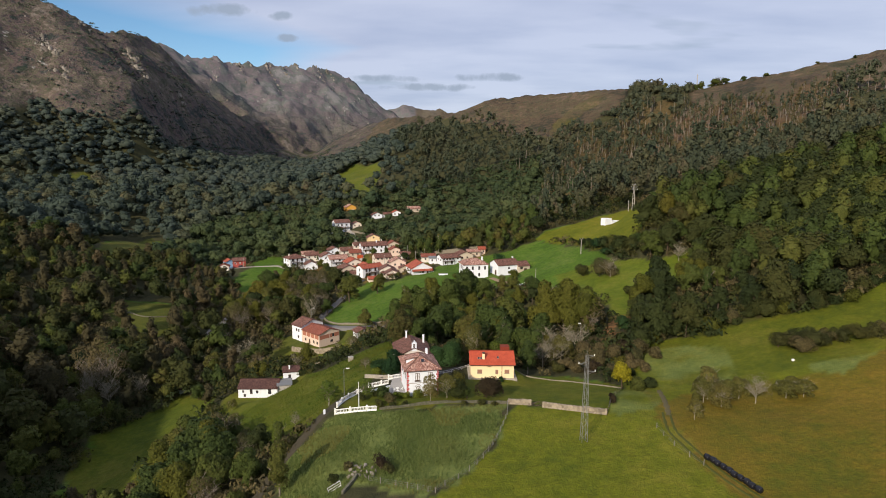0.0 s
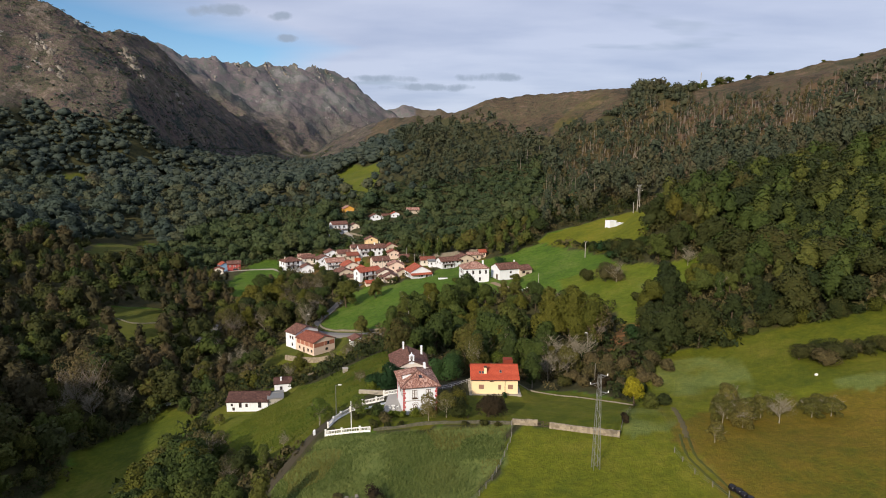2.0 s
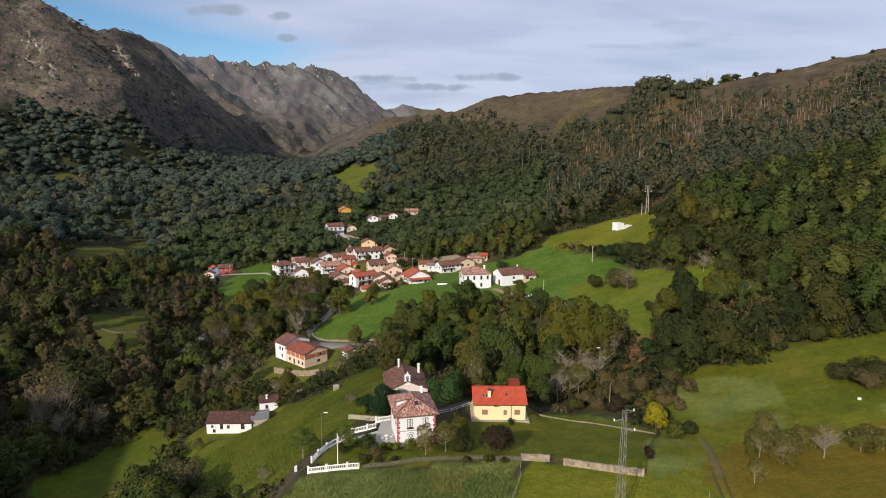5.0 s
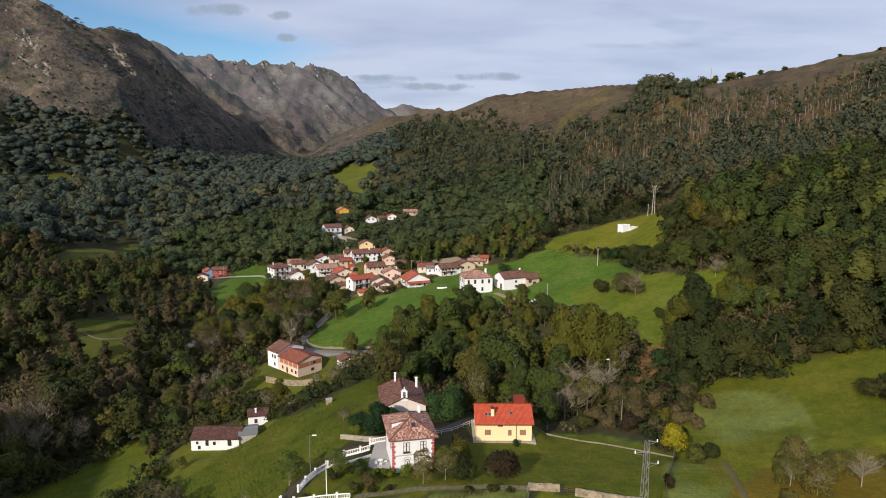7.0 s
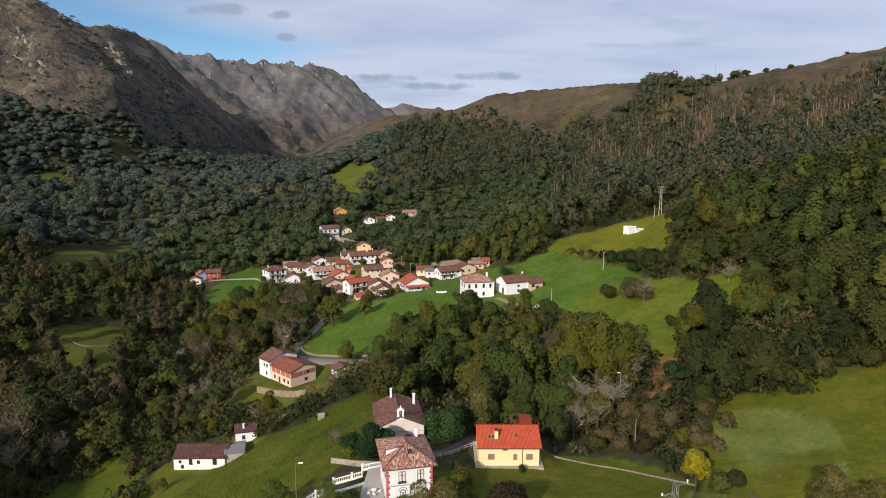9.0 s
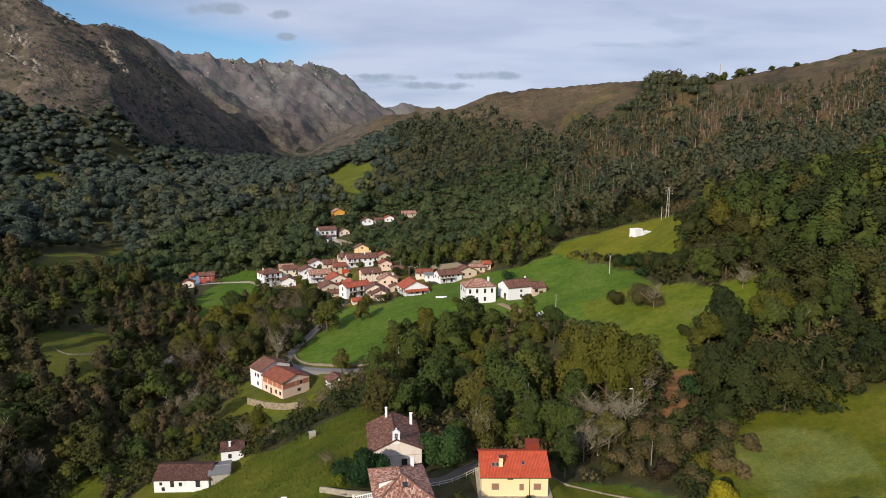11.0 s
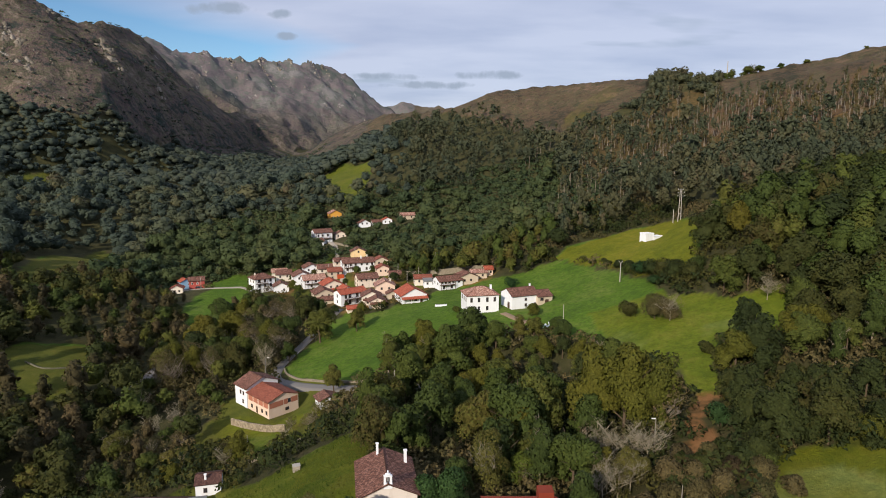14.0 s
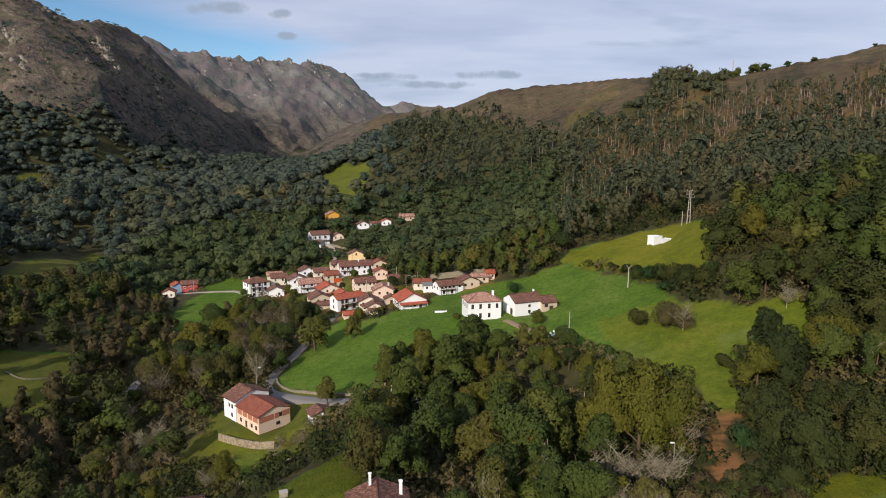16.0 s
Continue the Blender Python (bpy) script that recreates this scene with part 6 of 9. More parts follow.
    plant("hillside_bushes", "low bushes filling the gaps of the wood above the village", [(a, b, c - 0.3, k, k * 1.2) for a, b, c, k in zip(xs[ms], ys[ms], zs[ms], r.uniform(0.9, 1.9, ms.sum()))], templates("shrub", 5, 44, 0.95, 0), LEAF_BELT, 28)
    # pale eucalyptus stems on the hill
    stems = []
    m = (ok & east & ~low_east & (y < 640) & (x > 70) & (value_noise(x, y, 55, 36) > -0.1)) | (cut & (u < 0.8) & (u > 0.2))
    for a, b, c, k in zip(np.concatenate([x[m], x[thin] + 2.2]), np.concatenate([y[m], y[thin] - 1.5]), np.concatenate([z[m], z[thin]]), np.concatenate([h[m], np.full(thin.sum(), 0.8)])):
        stems.append(stick((a, b, c - 1), (a + r.uniform(-0.8, 0.8), b, c + 13.5 * k), 0.26, 0.10, 3))
    for a, b, c, k in zip(xe, ye, ze, he):
        stems.append(stick((a, b, c - 1), (a + r.uniform(-0.7, 0.7), b, c + 8.6 * k), 0.24, 0.11, 3))
    v, q = join(stems)
    me = quad_mesh("eucalyptus_stems", v, q)
    me.materials.append(BARK_TAN)
    tagged(new("eucalyptus_stems", me), "bare pale stems of the eucalyptus plantation", "tree trunks", kind="stuff")
    # gorse and heather on the spur, and limestone outcrops
    x, y = scatter(1000, 1560, 10, 14)
    z = ground_z(x, y)
    u = r.uniform(size=len(x))
    m = (heath_cover(x, y, z) > 0.5) & (x < -250) & (u < 0.5 + 0.5 * value_noise(x, y, 60, 35)) & (np.abs(x) < 60 + 0.76 * y)
    scrub_t = templates("shrub", 5, 26, 1.4, 0)
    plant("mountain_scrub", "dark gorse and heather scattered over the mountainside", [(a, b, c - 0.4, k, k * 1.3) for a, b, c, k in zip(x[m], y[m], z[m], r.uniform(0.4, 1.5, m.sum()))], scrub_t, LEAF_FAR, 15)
    outcrops(r)
    # woods of the far valley floor
    x, y = scatter(1020, 1900, 15, 9)
    z = ground_z(x, y)
    ok = (heath_cover(x, y, z) < 0.5) & (z < 27 + 9 * value_noise(x, y, 60, 31))
    k = r.uniform(0.6, 1.0, len(x))
    tiny = templates("dome", 4, 40, 2.6, 2, 0.85)
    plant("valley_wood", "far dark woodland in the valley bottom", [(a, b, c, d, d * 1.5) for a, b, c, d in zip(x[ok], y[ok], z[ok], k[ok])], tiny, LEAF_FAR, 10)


make_woods()


# ---- houses ----
def roof_slab(bm, uvl, pts, thick=0.2):
    """A roof face with thickness; the first edge is the eave. UV in metres."""
    top = [bm.verts.new(p) for p in pts]
    low = [bm.verts.new((p[0], p[1], p[2] - thick)) for p in pts]
    f = bm.faces.new(top)
    bm.faces.new(low[::-1])
    n = len(pts)
    for i in range(n):
        j = (i + 1) % n
        bm.faces.new((top[j], top[i], low[i], low[j]))
    a, b = Vector(pts[0]), Vector(pts[1])
    u = (b - a).normalized()
    nn = (b - a).cross(Vector(pts[2]) - a).normalized()
    v = nn.cross(u)
    for loop in f.loops:
        d = loop.vert.co - a
        loop[uvl].uv = (d.dot(u), d.dot(v))


SHUTTER = plain("grey_shutter", (0.20, 0.215, 0.23), 0.7, vary=0.2)


def opening(parent, face, w, d, u, z, ow, oh, style):
    """A window or door set on a wall: frame, pane, and shutters where the style has them."""
    bm = B()
    t = 0.09
    block(bm, -ow / 2 - t, -ow / 2, -0.05, 0.06, -t, oh + t)
    block(bm, ow / 2, ow / 2 + t, -0.05, 0.06, -t, oh + t)
    block(bm, -ow / 2, ow / 2, -0.05, 0.06, oh, oh + t)
    block(bm, -ow / 2, ow / 2, -0.09, 0.06, -t, 0)
    kind = "door" if style == "door" else "window"
    mat = {"door": WOOD_DARK, "brown": WOOD_DARK, "white": WHITE_PAINT, "grey": WOOD_GREY, "red": RED_TRIM, "curtain": WOOD_DARK, "blind": WOOD_GREY}[style]
    ob = part(kind, bm, mat, parent)
    m = {"f": pose(u, -d / 2, z), "b": pose(u, d / 2, z, 0, 0, 180), "l": pose(-w / 2, u, z, 0, 0, -90), "r": pose(w / 2, u, z, 0, 0, 90)}[face]
    ob.matrix_basis = m
    bm = B()
    block(bm, -ow / 2, ow / 2, -0.02, 0.05, 0, oh)
    part("panel" if kind == "door" else "pane", bm, mat if kind == "door" else {"curtain": CURTAINED, "blind": BLIND}.get(style, GLASS), ob)
    if style == "blind":
        bm = B()
        for i in range(6):
            block(bm, -ow / 2, ow / 2, -0.045, -0.02, oh * i / 6 + 0.02, oh * (i + 1) / 6 - 0.02)
        part("slats", bm, BLIND, ob)
    elif kind == "window" and ow > 0.5:
        bm = B()
        k = 0.09 if style == "curtain" else 0.03
        block(bm, -k, k, -0.045, -0.02, 0, oh)
        block(bm, -ow / 2, ow / 2, -0.045, -0.02, oh * 0.62, oh * 0.62 + 0.05)
        part("glazing_bar", bm, mat, ob)
    if style == "grey":
        for s in (-1, 1):
            bm = B()
            block(bm, min(s * 0.04, s * ow / 2), max(s * 0.04, s * ow / 2), -0.11, -0.06, 0.0, oh)
            part("shutter", bm, SHUTTER, ob)


def house(name, x, y, z, rot, w, d, h, label, category="house", group="", roof="x", pitch=21, wall=WHITE, tile=TILE_OLD, over=0.75, wins=(), chimneys=(), plinth=None, gable=None, extra=None, porch=None):
    """A house on its levelled site: walls, roof, openings, chimneys. Its front looks along -y before rot."""
    ob = thing(name, pose(x, y, z, 0, 0, rot), label, category, group)
    tp = math.tan(radians(pitch))
    bm = B()
    X, Y = w / 2, d / 2
    lo = -2.2
    if roof == "x":
        prof = [(-Y, lo), (Y, lo), (Y, h), (0, h + Y * tp), (-Y, h)]
        rings = [[bm.verts.new((sx, a, b)) for a, b in prof] for sx in (-X, X)]
    elif roof == "y":
        prof = [(X, lo), (-X, lo), (-X, h), (0, h + X * tp), (X, h)]
        rings = [[bm.verts.new((a, sy, b)) for a, b in prof] for sy in (-Y, Y)]
    else:
        rings = [[bm.verts.new((a, b, c)) for a, b in ((-X, -Y), (X, -Y), (X, Y), (-X, Y))] for c in (lo, h)]
    bm.faces.new(rings[0][::-1])
    bm.faces.new(rings[1])
    n = len(rings[0])
    for i in range(n):
        j = (i + 1) % n
        bm.faces.new((rings[0][i], rings[0][j], rings[1][j], rings[1][i]))
    bmesh.ops.recalc_face_normals(bm, faces=bm.faces)
    part("wall", bm, wall, ob)
    bm = B()
    uvl = bm.loops.layers.uv.new("UVMap")
    o, th = over, 0.2
    ze, lift = h - o * tp + th, th
    if roof == "x":
        zr = h + Y * tp + th
        g = o * 0.7
        roof_slab(bm, uvl, [(-X - g, -Y - o, ze), (X + g, -Y - o, ze), (X + g, 0, zr), (-X - g, 0, zr)])
        roof_slab(bm, uvl, [(X + g, Y + o, ze), (-X - g, Y + o, ze), (-X - g, 0, zr), (X + g, 0, zr)])
        ridges = [((-X - g, 0, zr), (X + g, 0, zr))]
    elif roof == "y":
        zr = h + X * tp + th
        g = o * 0.7
        roof_slab(bm, uvl, [(X + o, -Y - g, ze), (X + o, Y + g, ze), (0, Y + g, zr), (0, -Y - g, zr)])
        roof_slab(bm, uvl, [(-X - o, Y + g, ze), (-X - o, -Y - g, ze), (0, -Y - g, zr), (0, Y + g, zr)])
        ridges = [((0, -Y - g, zr), (0, Y + g, zr))]
    else:
        m = min(X, Y)
        zr = h + m * tp + th
        A, Bq, C, D = (-X - o, -Y - o, ze), (X + o, -Y - o, ze), (X + o, Y + o, ze), (-X - o, Y + o, ze)
        P, Q = ((-X + m, 0, zr), (X - m, 0, zr)) if X >= Y else ((0, -Y + m, zr), (0, Y - m, zr))
        if abs(X - Y) < 0.05:
            for a, b in ((A, Bq), (Bq, C), (C, D), (D, A)):
                roof_slab(bm, uvl, [a, b, (0, 0, zr)])
        elif X > Y:
            roof_slab(bm, uvl, [A, Bq, Q, P])
            roof_slab(bm, uvl, [Bq, C, Q])
            roof_slab(bm, uvl, [C, D, P, Q])
            roof_slab(bm, uvl, [D, A, P])
        else:
            roof_slab(bm, uvl, [A, Bq, P])
            roof_slab(bm, uvl, [Bq, C, Q, P])
            roof_slab(bm, uvl, [C, D, Q])
            roof_slab(bm, uvl, [D, A, P, Q])
        ridges = [(A, P), (Bq, Q if X > Y else P), (C, Q), (D, P if X > Y else Q)]
        if abs(X - Y) > 0.05:
            ridges.append((P, Q))
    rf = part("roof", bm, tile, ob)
    bm = B()
    for a, b in ridges:
        rod(bm, (a[0], a[1], a[2] + 0.02), (b[0], b[1], b[2] + 0.02), 0.13, n=6)
    part("ridge_tiles", bm, tile, rf)
    for face, u, wz, ow, oh, style in wins:
        opening(ob, face, w, d, u, wz, ow, oh, style)
    for cx, cy, ch, cs, cm in chimneys:
        cz = h + (Y - abs(cy)) * tp if roof == "x" else h + (X - abs(cx)) * tp if roof == "y" else h + max(0, min(X - abs(cx), Y - abs(cy))) * tp
        bm = B()
        block(bm, cx - cs / 2, cx + cs / 2, cy - cs / 2, cy + cs / 2, cz - 0.5, cz + ch, 0.02)
        c = part("chimney", bm, cm, ob)
        bm = B()
        block(bm, cx - cs / 2 - 0.08, cx + cs / 2 + 0.08, cy - cs / 2 - 0.08, cy + cs / 2 + 0.08, cz + ch, cz + ch + 0.12, 0.02)
        part("cap", bm, CONCRETE if cm is not WHITE else WHITE, c)
    if porch:
        x0, x1, pz, dep, balcony = porch
        bm = B()
        if balcony:
            block(bm, x0, x1, -Y - dep, -Y, pz - 0.18, pz, 0.02)
            bl = part("balcony", bm, WOOD_DARK, ob, "dark timber balcony")
            bm = B()
            rod(bm, (x0, -Y - dep + 0.05, pz + 0.95), (x1, -Y - dep + 0.05, pz + 0.95), 0.06, n=4)
            for i in range(int((x1 - x0) / 0.45) + 1):
                rod(bm, (x0 + i * 0.45, -Y - dep + 0.05, pz), (x0 + i * 0.45, -Y - dep + 0.05, pz + 0.95), 0.035, n=4)
            part("railing", bm, WOOD_DARK, bl)
        else:
            uvp = bm.loops.layers.uv.new("UVMap")
            roof_slab(bm, uvp, [(x0, -Y - dep, pz - 0.1), (x1, -Y - dep, pz - 0.1), (x1, -Y - 0.02, pz + dep * 0.42), (x0, -Y - 0.02, pz + dep * 0.42)], 0.16)
            bl = part("porch_roof", bm, tile, ob, "lean-to porch roof of old tiles")
        for i in range(4):
            bm = B()
            px = x0 + 0.15 + (x1 - x0 - 0.3) * i / 3
            block(bm, px - 0.09, px + 0.09, -Y - dep + 0.06, -Y - dep + 0.24, -1.5, h - 0.2 if balcony else pz - 0.15)
            part("porch_post", bm, WOOD_DARK if balcony else wall, ob)
    if plinth:
        bm = B()
        block(bm, -X - 0.06, X + 0.06, -Y - 0.06, Y + 0.06, lo, 0.45)
        part("plinth", bm, plinth, ob)
    if extra:
        extra(ob)
    return ob


def row(face, us, z, w, h, style):
    return [(face, u, z, w, h, style) for u in us]


BUILT = {}
ROOFS = (TILE_OLD, TILE_OLD, TILE_PALE, TILE_OLD, TILE_OLD, TILE_FARM, TILE_OLD)
for i, (a, k) in enumerate(HOUSES):
    key = k.pop("key", a[0])
    if V in (k.get("group"), *a[9:11]):
        # plain walls get the few small windows of old village houses
        w, d, h = a[5:8]
        wins = list(k.get("wins", ()))
        faces = {q[0] for q in wins}
        for face, wide in (("f", w), ("l", d), ("r", d)):
            if face not in faces and h > 3:
                wins += row(face, (-wide * 0.24, wide * 0.22), h - 2.0, 0.8, 1.05, "brown")
                if h > 5:
                    wins += row(face, (-wide * 0.2, wide * 0.26), 0.9, 0.8, 1.1, "brown")
        k["wins"] = wins
        if k.get("tile") is TILE_OLD:
            k["tile"] = ROOFS[i % 7]
    BUILT[key] = house(*a, **k)


# ---- house details ----
def villa_details():
    ob = BUILT["villa"]
    w, d, h = 8.0, 10.2, 7.2
    for cx, cy in ((-w / 2, -d / 2), (w / 2, -d / 2), (-w / 2, d / 2)):
        for i in range(12):
            z = 0.1 + i * 0.57
            a = 0.55 if i % 2 else 0.36
            bm = B()
            sx, sy = (1 if cx < 0 else -1), (1 if cy < 0 else -1)
            x0, x1 = sorted((cx - sx * 0.04, cx + sx * a))
            y0, y1 = sorted((cy - sy * 0.04, cy + sy * a))
            block(bm, x0, x1, y0, y1, z, z + 0.5, 0.02)
            part("quoin", bm, RED_TRIM, ob, "red painted corner stone" if i == 0 else "")
    bm = B()
    block(bm, -w / 2 - 0.05, w / 2 + 0.05, -d / 2 - 0.05, -d / 2 + 0.02, 3.45, 3.62)
    part("string_course", bm, CONCRETE, ob, "grey moulded band between the storeys")
    for u in (-1.2, 1.9):
        bm = B()
        for i in range(8):
            a0, a1 = math.pi * i / 8, math.pi * (i + 1) / 8
            rod(bm, (u + 0.72 * math.cos(a0), -d / 2 - 0.03, 2.45 + 0.72 * math.sin(a0)), (u + 0.72 * math.cos(a1), -d / 2 - 0.03, 2.45 + 0.72 * math.sin(a1)), 0.07, n=5)
        part("arch_moulding", bm, CONCRETE, ob)
        for name, rad, out, mat in (("arch_frame", 0.50, 0.06, WOOD_DARK), ("arch_pane", 0.36, 0.075, CURTAINED)):
            bm = B()
            ring = [(u + rad * math.cos(math.pi * i / 10), 2.27 + rad * math.sin(math.pi * i / 10)) for i in range(11)]
            near = [bm.verts.new((x, -d / 2 - out, z)) for x, z in ring]
            back = [bm.verts.new((x, -d / 2 + 0.03, z)) for x, z in ring]
            bm.faces.new(near)
            for i in range(10):
                bm.faces.new((near[i + 1], near[i], back[i], back[i + 1]))
            bmesh.ops.recalc_face_normals(bm, faces=bm.faces)
            part(name, bm, mat, ob)
    for u in (-1.35, 1.9):
        bm = B()
        block(bm, u - 0.72, u + 0.72, -d / 2 - 0.3, -d / 2 - 0.02, 3.98, 4.2, 0.02)
        part("window_box", bm, WOOD_DARK, ob, "dark planted window box")
    # white dormer in the west slope
    bm = B()
    block(bm, -3.6, -1.6, -1.6, 1.0, 7.2, 8.75, 0.03)
    dm = part("dormer", bm, WHITE, ob, "white dormer with a small tiled roof")
    bm = B()
    uvl = bm.loops.layers.uv.new("UVMap")
    roof_slab(bm, uvl, [(-4.0, -1.9, 8.7), (-4.0, 1.3, 8.7), (-0.6, 1.3, 9.3), (-0.6, -1.9, 9.3)][::-1], 0.15)
    part("dormer_roof", bm, TILE_PALE, dm)
    bm = B()
    block(bm, -3.66, -3.6, -0.9, 0.3, 7.6, 8.4)
    part("pane", bm, GLASS, dm)
    bm = B()
    block(bm, 2.2, 2.8, 3.2, 3.8, 7.4, 9.6, 0.02)
    part("chimney", bm, WHITE, ob)
    bm = B()
    m = Matrix.Translation((0.3, -3.1, 8.65)) @ Euler((radians(27), 0, 0)).to_matrix().to_4x4() @ Matrix.Diagonal((0.7, 0.9, 0.14, 1))
    bmesh.ops.create_cube(bm, size=1, matrix=m)
    part("skylight", bm, GLASS, ob, "small roof window")


def yellow_details():
    ob = BUILT["yellow"]
    w, d, h, tp = 11.8, 9.6, 4.1, math.tan(radians(24))
    on = lambda y: h + (d / 2 - abs(y)) * tp + 0.2
    for x, y in ((-3.75, -2.9), (-3.0, -2.9), (1.6, -2.6)):
        bm = B()
        m = Matrix.Translation((x, y, on(y) + 0.04)) @ Euler((radians(24), 0, 0)).to_matrix().to_4x4() @ Matrix.Diagonal((0.55, 0.8, 0.14, 1))
        bmesh.ops.create_cube(bm, size=1, matrix=m)
        s = part("skylight", bm, WOOD_GREY, ob)
        bm = B()
        m = Matrix.Translation((x, y, on(y) + 0.07)) @ Euler((radians(24), 0, 0)).to_matrix().to_4x4() @ Matrix.Diagonal((0.42, 0.66, 0.12, 1))
        bmesh.ops.create_cube(bm, size=1, matrix=m)
        part("pane", bm, GLASS, s)
    bm = B()
    block(bm, -2.75, -2.05, -3.3, -2.6, on(-3) - 0.4, on(-3) + 1.35, 0.03)
    c = part("chimney", bm, YELLOW, ob, "yellow chimney with a dark cowl")
    bm = B()
    for x in (-2.62, -2.4, -2.18):
        rod(bm, (x, -2.95, on(-3) + 1.35), (x, -2.95, on(-3) + 1.75), 0.1)
    block(bm, -2.8, -2.0, -3.35, -2.55, on(-3) + 1.72, on(-3) + 1.8)
    part("cowl", bm, WOOD_DARK, c)
    bm = B()
    block(bm, 2.7, 5.2, 1.0, 3.4, on(0) - 1.2, on(0) + 0.75, 0.04)
    part("roof_box", bm, TILE_NEW, ob, "red boxed-in stairhead behind the ridge")
    bm = B()
    rod(bm, (1.0 + 1.6, -d / 2 - 0.08, 0.1), (2.6, -d / 2 - 0.08, 4.3), 0.06)
    part("downpipe", bm, WOOD_DARK, ob, "dark rainwater pipe")
    bm = B()
    rod(bm, (-w / 2 - 0.4, -d / 2 - 0.68, h - 0.12), (w / 2 + 0.4, -d / 2 - 0.68, h - 0.12), 0.08)
    part("gutter", bm, WOOD_DARK, ob)
    bm = B()
    for i in range(4):
        block(bm, -1.35 + i * 0.27, -1.13 + i * 0.27, -d / 2 - 0.05, -d / 2, 3.3, 3.52)
    part("sign", bm, WOOD_DARK, ob, "small dark lettering as plain bars")
    bm = B()
    block(bm, -w / 2 - 0.7, w / 2 + 0.9, -d / 2 - 0.9, d / 2 + 0.6, -2.0, 0.12, 0.04)
    part("patio", bm, PALE_STONE, ob, "paved plinth round the house")


def chapel_details():
    ob = BUILT["chapel"]
    y, zt = -6.5, 5.2 + 5.1 * math.tan(radians(24))
    bm = B()
    for s in (-1, 1):
        block(bm, s * 0.52 - 0.2, s * 0.52 + 0.2, y - 0.05, y + 0.55, zt - 0.9, zt + 1.35, 0.03)
    block(bm, -0.75, 0.75, y - 0.08, y + 0.58, zt - 0.9, zt + 0.15, 0.03)
    block(bm, -0.75, 0.75, y - 0.08, y + 0.58, zt + 1.3, zt + 1.55, 0.03)
    block(bm, -0.45, 0.45, y - 0.05, y + 0.55, zt + 1.55, zt + 1.85, 0.05)
    block(bm, -0.12, 0.12, y + 0.1, y + 0.4, zt + 1.85, zt + 2.4, 0.05)
    bc = part("bellcote", bm, WHITE, ob, "white stone bellcote with a round opening")
    bm = B()
    rod(bm, (0, y + 0.25, zt + 1.05), (0, y + 0.25, zt + 0.5), 0.1, 0.24, 10)
    part("bell", bm, METAL, bc)
    bm = B()
    block(bm, -5.2, 5.2, y - 0.06, y, 4.0, 4.12)
    part("string_course", bm, CONCRETE, ob)


def farm_details():
    ob = BUILT["farm"]
    w, d = 11.2, 13.0
    for i in range(4):
        bm = B()
        y0 = -d / 2 + 0.45 + i * 3.1
        block(bm, -w / 2 - 0.05, -w / 2 + 0.02, y0, y0 + 2.6, 3.4, 5.35)
        part("brick_panel", bm, BRICK, ob, "bare red brick infill" if i == 0 else "")
    for x0, x1 in ((-5.3, -0.2), (0.1, 1.5), (2.8, 5.3)):
        bm = B()
        block(bm, x0, x1, -d / 2 - 0.05, -d / 2 + 0.02, 3.4, 5.2)
        part("brick_panel", bm, BRICK, ob)
    bm = B()
    block(bm, 1.6, 2.7, -d / 2 - 0.03, -d / 2 + 0.02, 3.6, 5.0)
    part("pane", bm, GLASS, ob)


villa_details()
yellow_details()
chapel_details()
farm_details()


# ---- roads and walls ----
def resample(line, step, closed=False):
    """Points every step metres along a rounded polyline."""
    pts = [Vector((*p, 0)) if len(p) == 2 else Vector(p) for p in line]
    fine = []
    for i in range(len(pts) - 1):
        p0, p1, p2, p3 = pts[max(i - 1, 0)], pts[i], pts[i + 1], pts[min(i + 2, len(pts) - 1)]
        n = max(2, int((p2 - p1).length / step))
        for j in range(n):
            t = j / n
            fine.append(0.5 * ((2 * p1) + (p2 - p0) * t + (2 * p0 - 5 * p1 + 4 * p2 - p3) * t * t + (3 * p1 - p0 - 3 * p2 + p3) * t**3))
    return fine + [pts[-1]]


def road(name, label, line, wide, mat, lift=0.16, rough=0.0):
    """A strip of ground along a line; rough makes its edges uneven."""
    pts = resample(line, 0.9 if rough else 1.6)
    n = 5
    verts, quads = [], []
    for i, p in enumerate(pts):
        t = (pts[min(i + 1, len(pts) - 1)] - pts[max(i - 1, 0)]).normalized()
        s = Vector((t.y, -t.x, 0))
        width = wide * (1 + rough * (0.6 * math.sin(i * 1.9 + p.x) + 0.4 * math.sin(i * 0.7 + p.y)))
        zs = [gz(p.x + s.x * width * (j / (n - 1) - 0.5), p.y + s.y * width * (j / (n - 1) - 0.5)) for j in range(n)]
        mid = max(zs[1:4]) * 0.6 + zs[2] * 0.4
        for j in range(n):
            k = j / (n - 1) - 0.5
            verts.append((p.x + s.x * width * k, p.y + s.y * width * k, max(zs[j], mid * 0.7 + zs[j] * 0.3) + (lift if 0 < j < n - 1 else lift - 0.05)))
        for k in (-0.5, 0.5):
            verts.append((p.x + s.x * (width + 0.8) * k, p.y + s.y * (width + 0.8) * k, zs[0 if k < 0 else -1] - 0.5))
    r = n + 2
    for i in range(len(pts) - 1):
        a, b = i * r, (i + 1) * r
        for j in range(n - 1):
            quads.append((a + j, a + j + 1, b + j + 1, b + j))
        quads.append((a + n, a, b, b + n))
        quads.append((a + n - 1, a + n + 1, b + n + 1, b + n - 1))
    me = quad_mesh(name, np.array(verts), np.array(quads))
    me.materials.append(mat)
    tagged(new(name, me), label, "road", kind="structure")


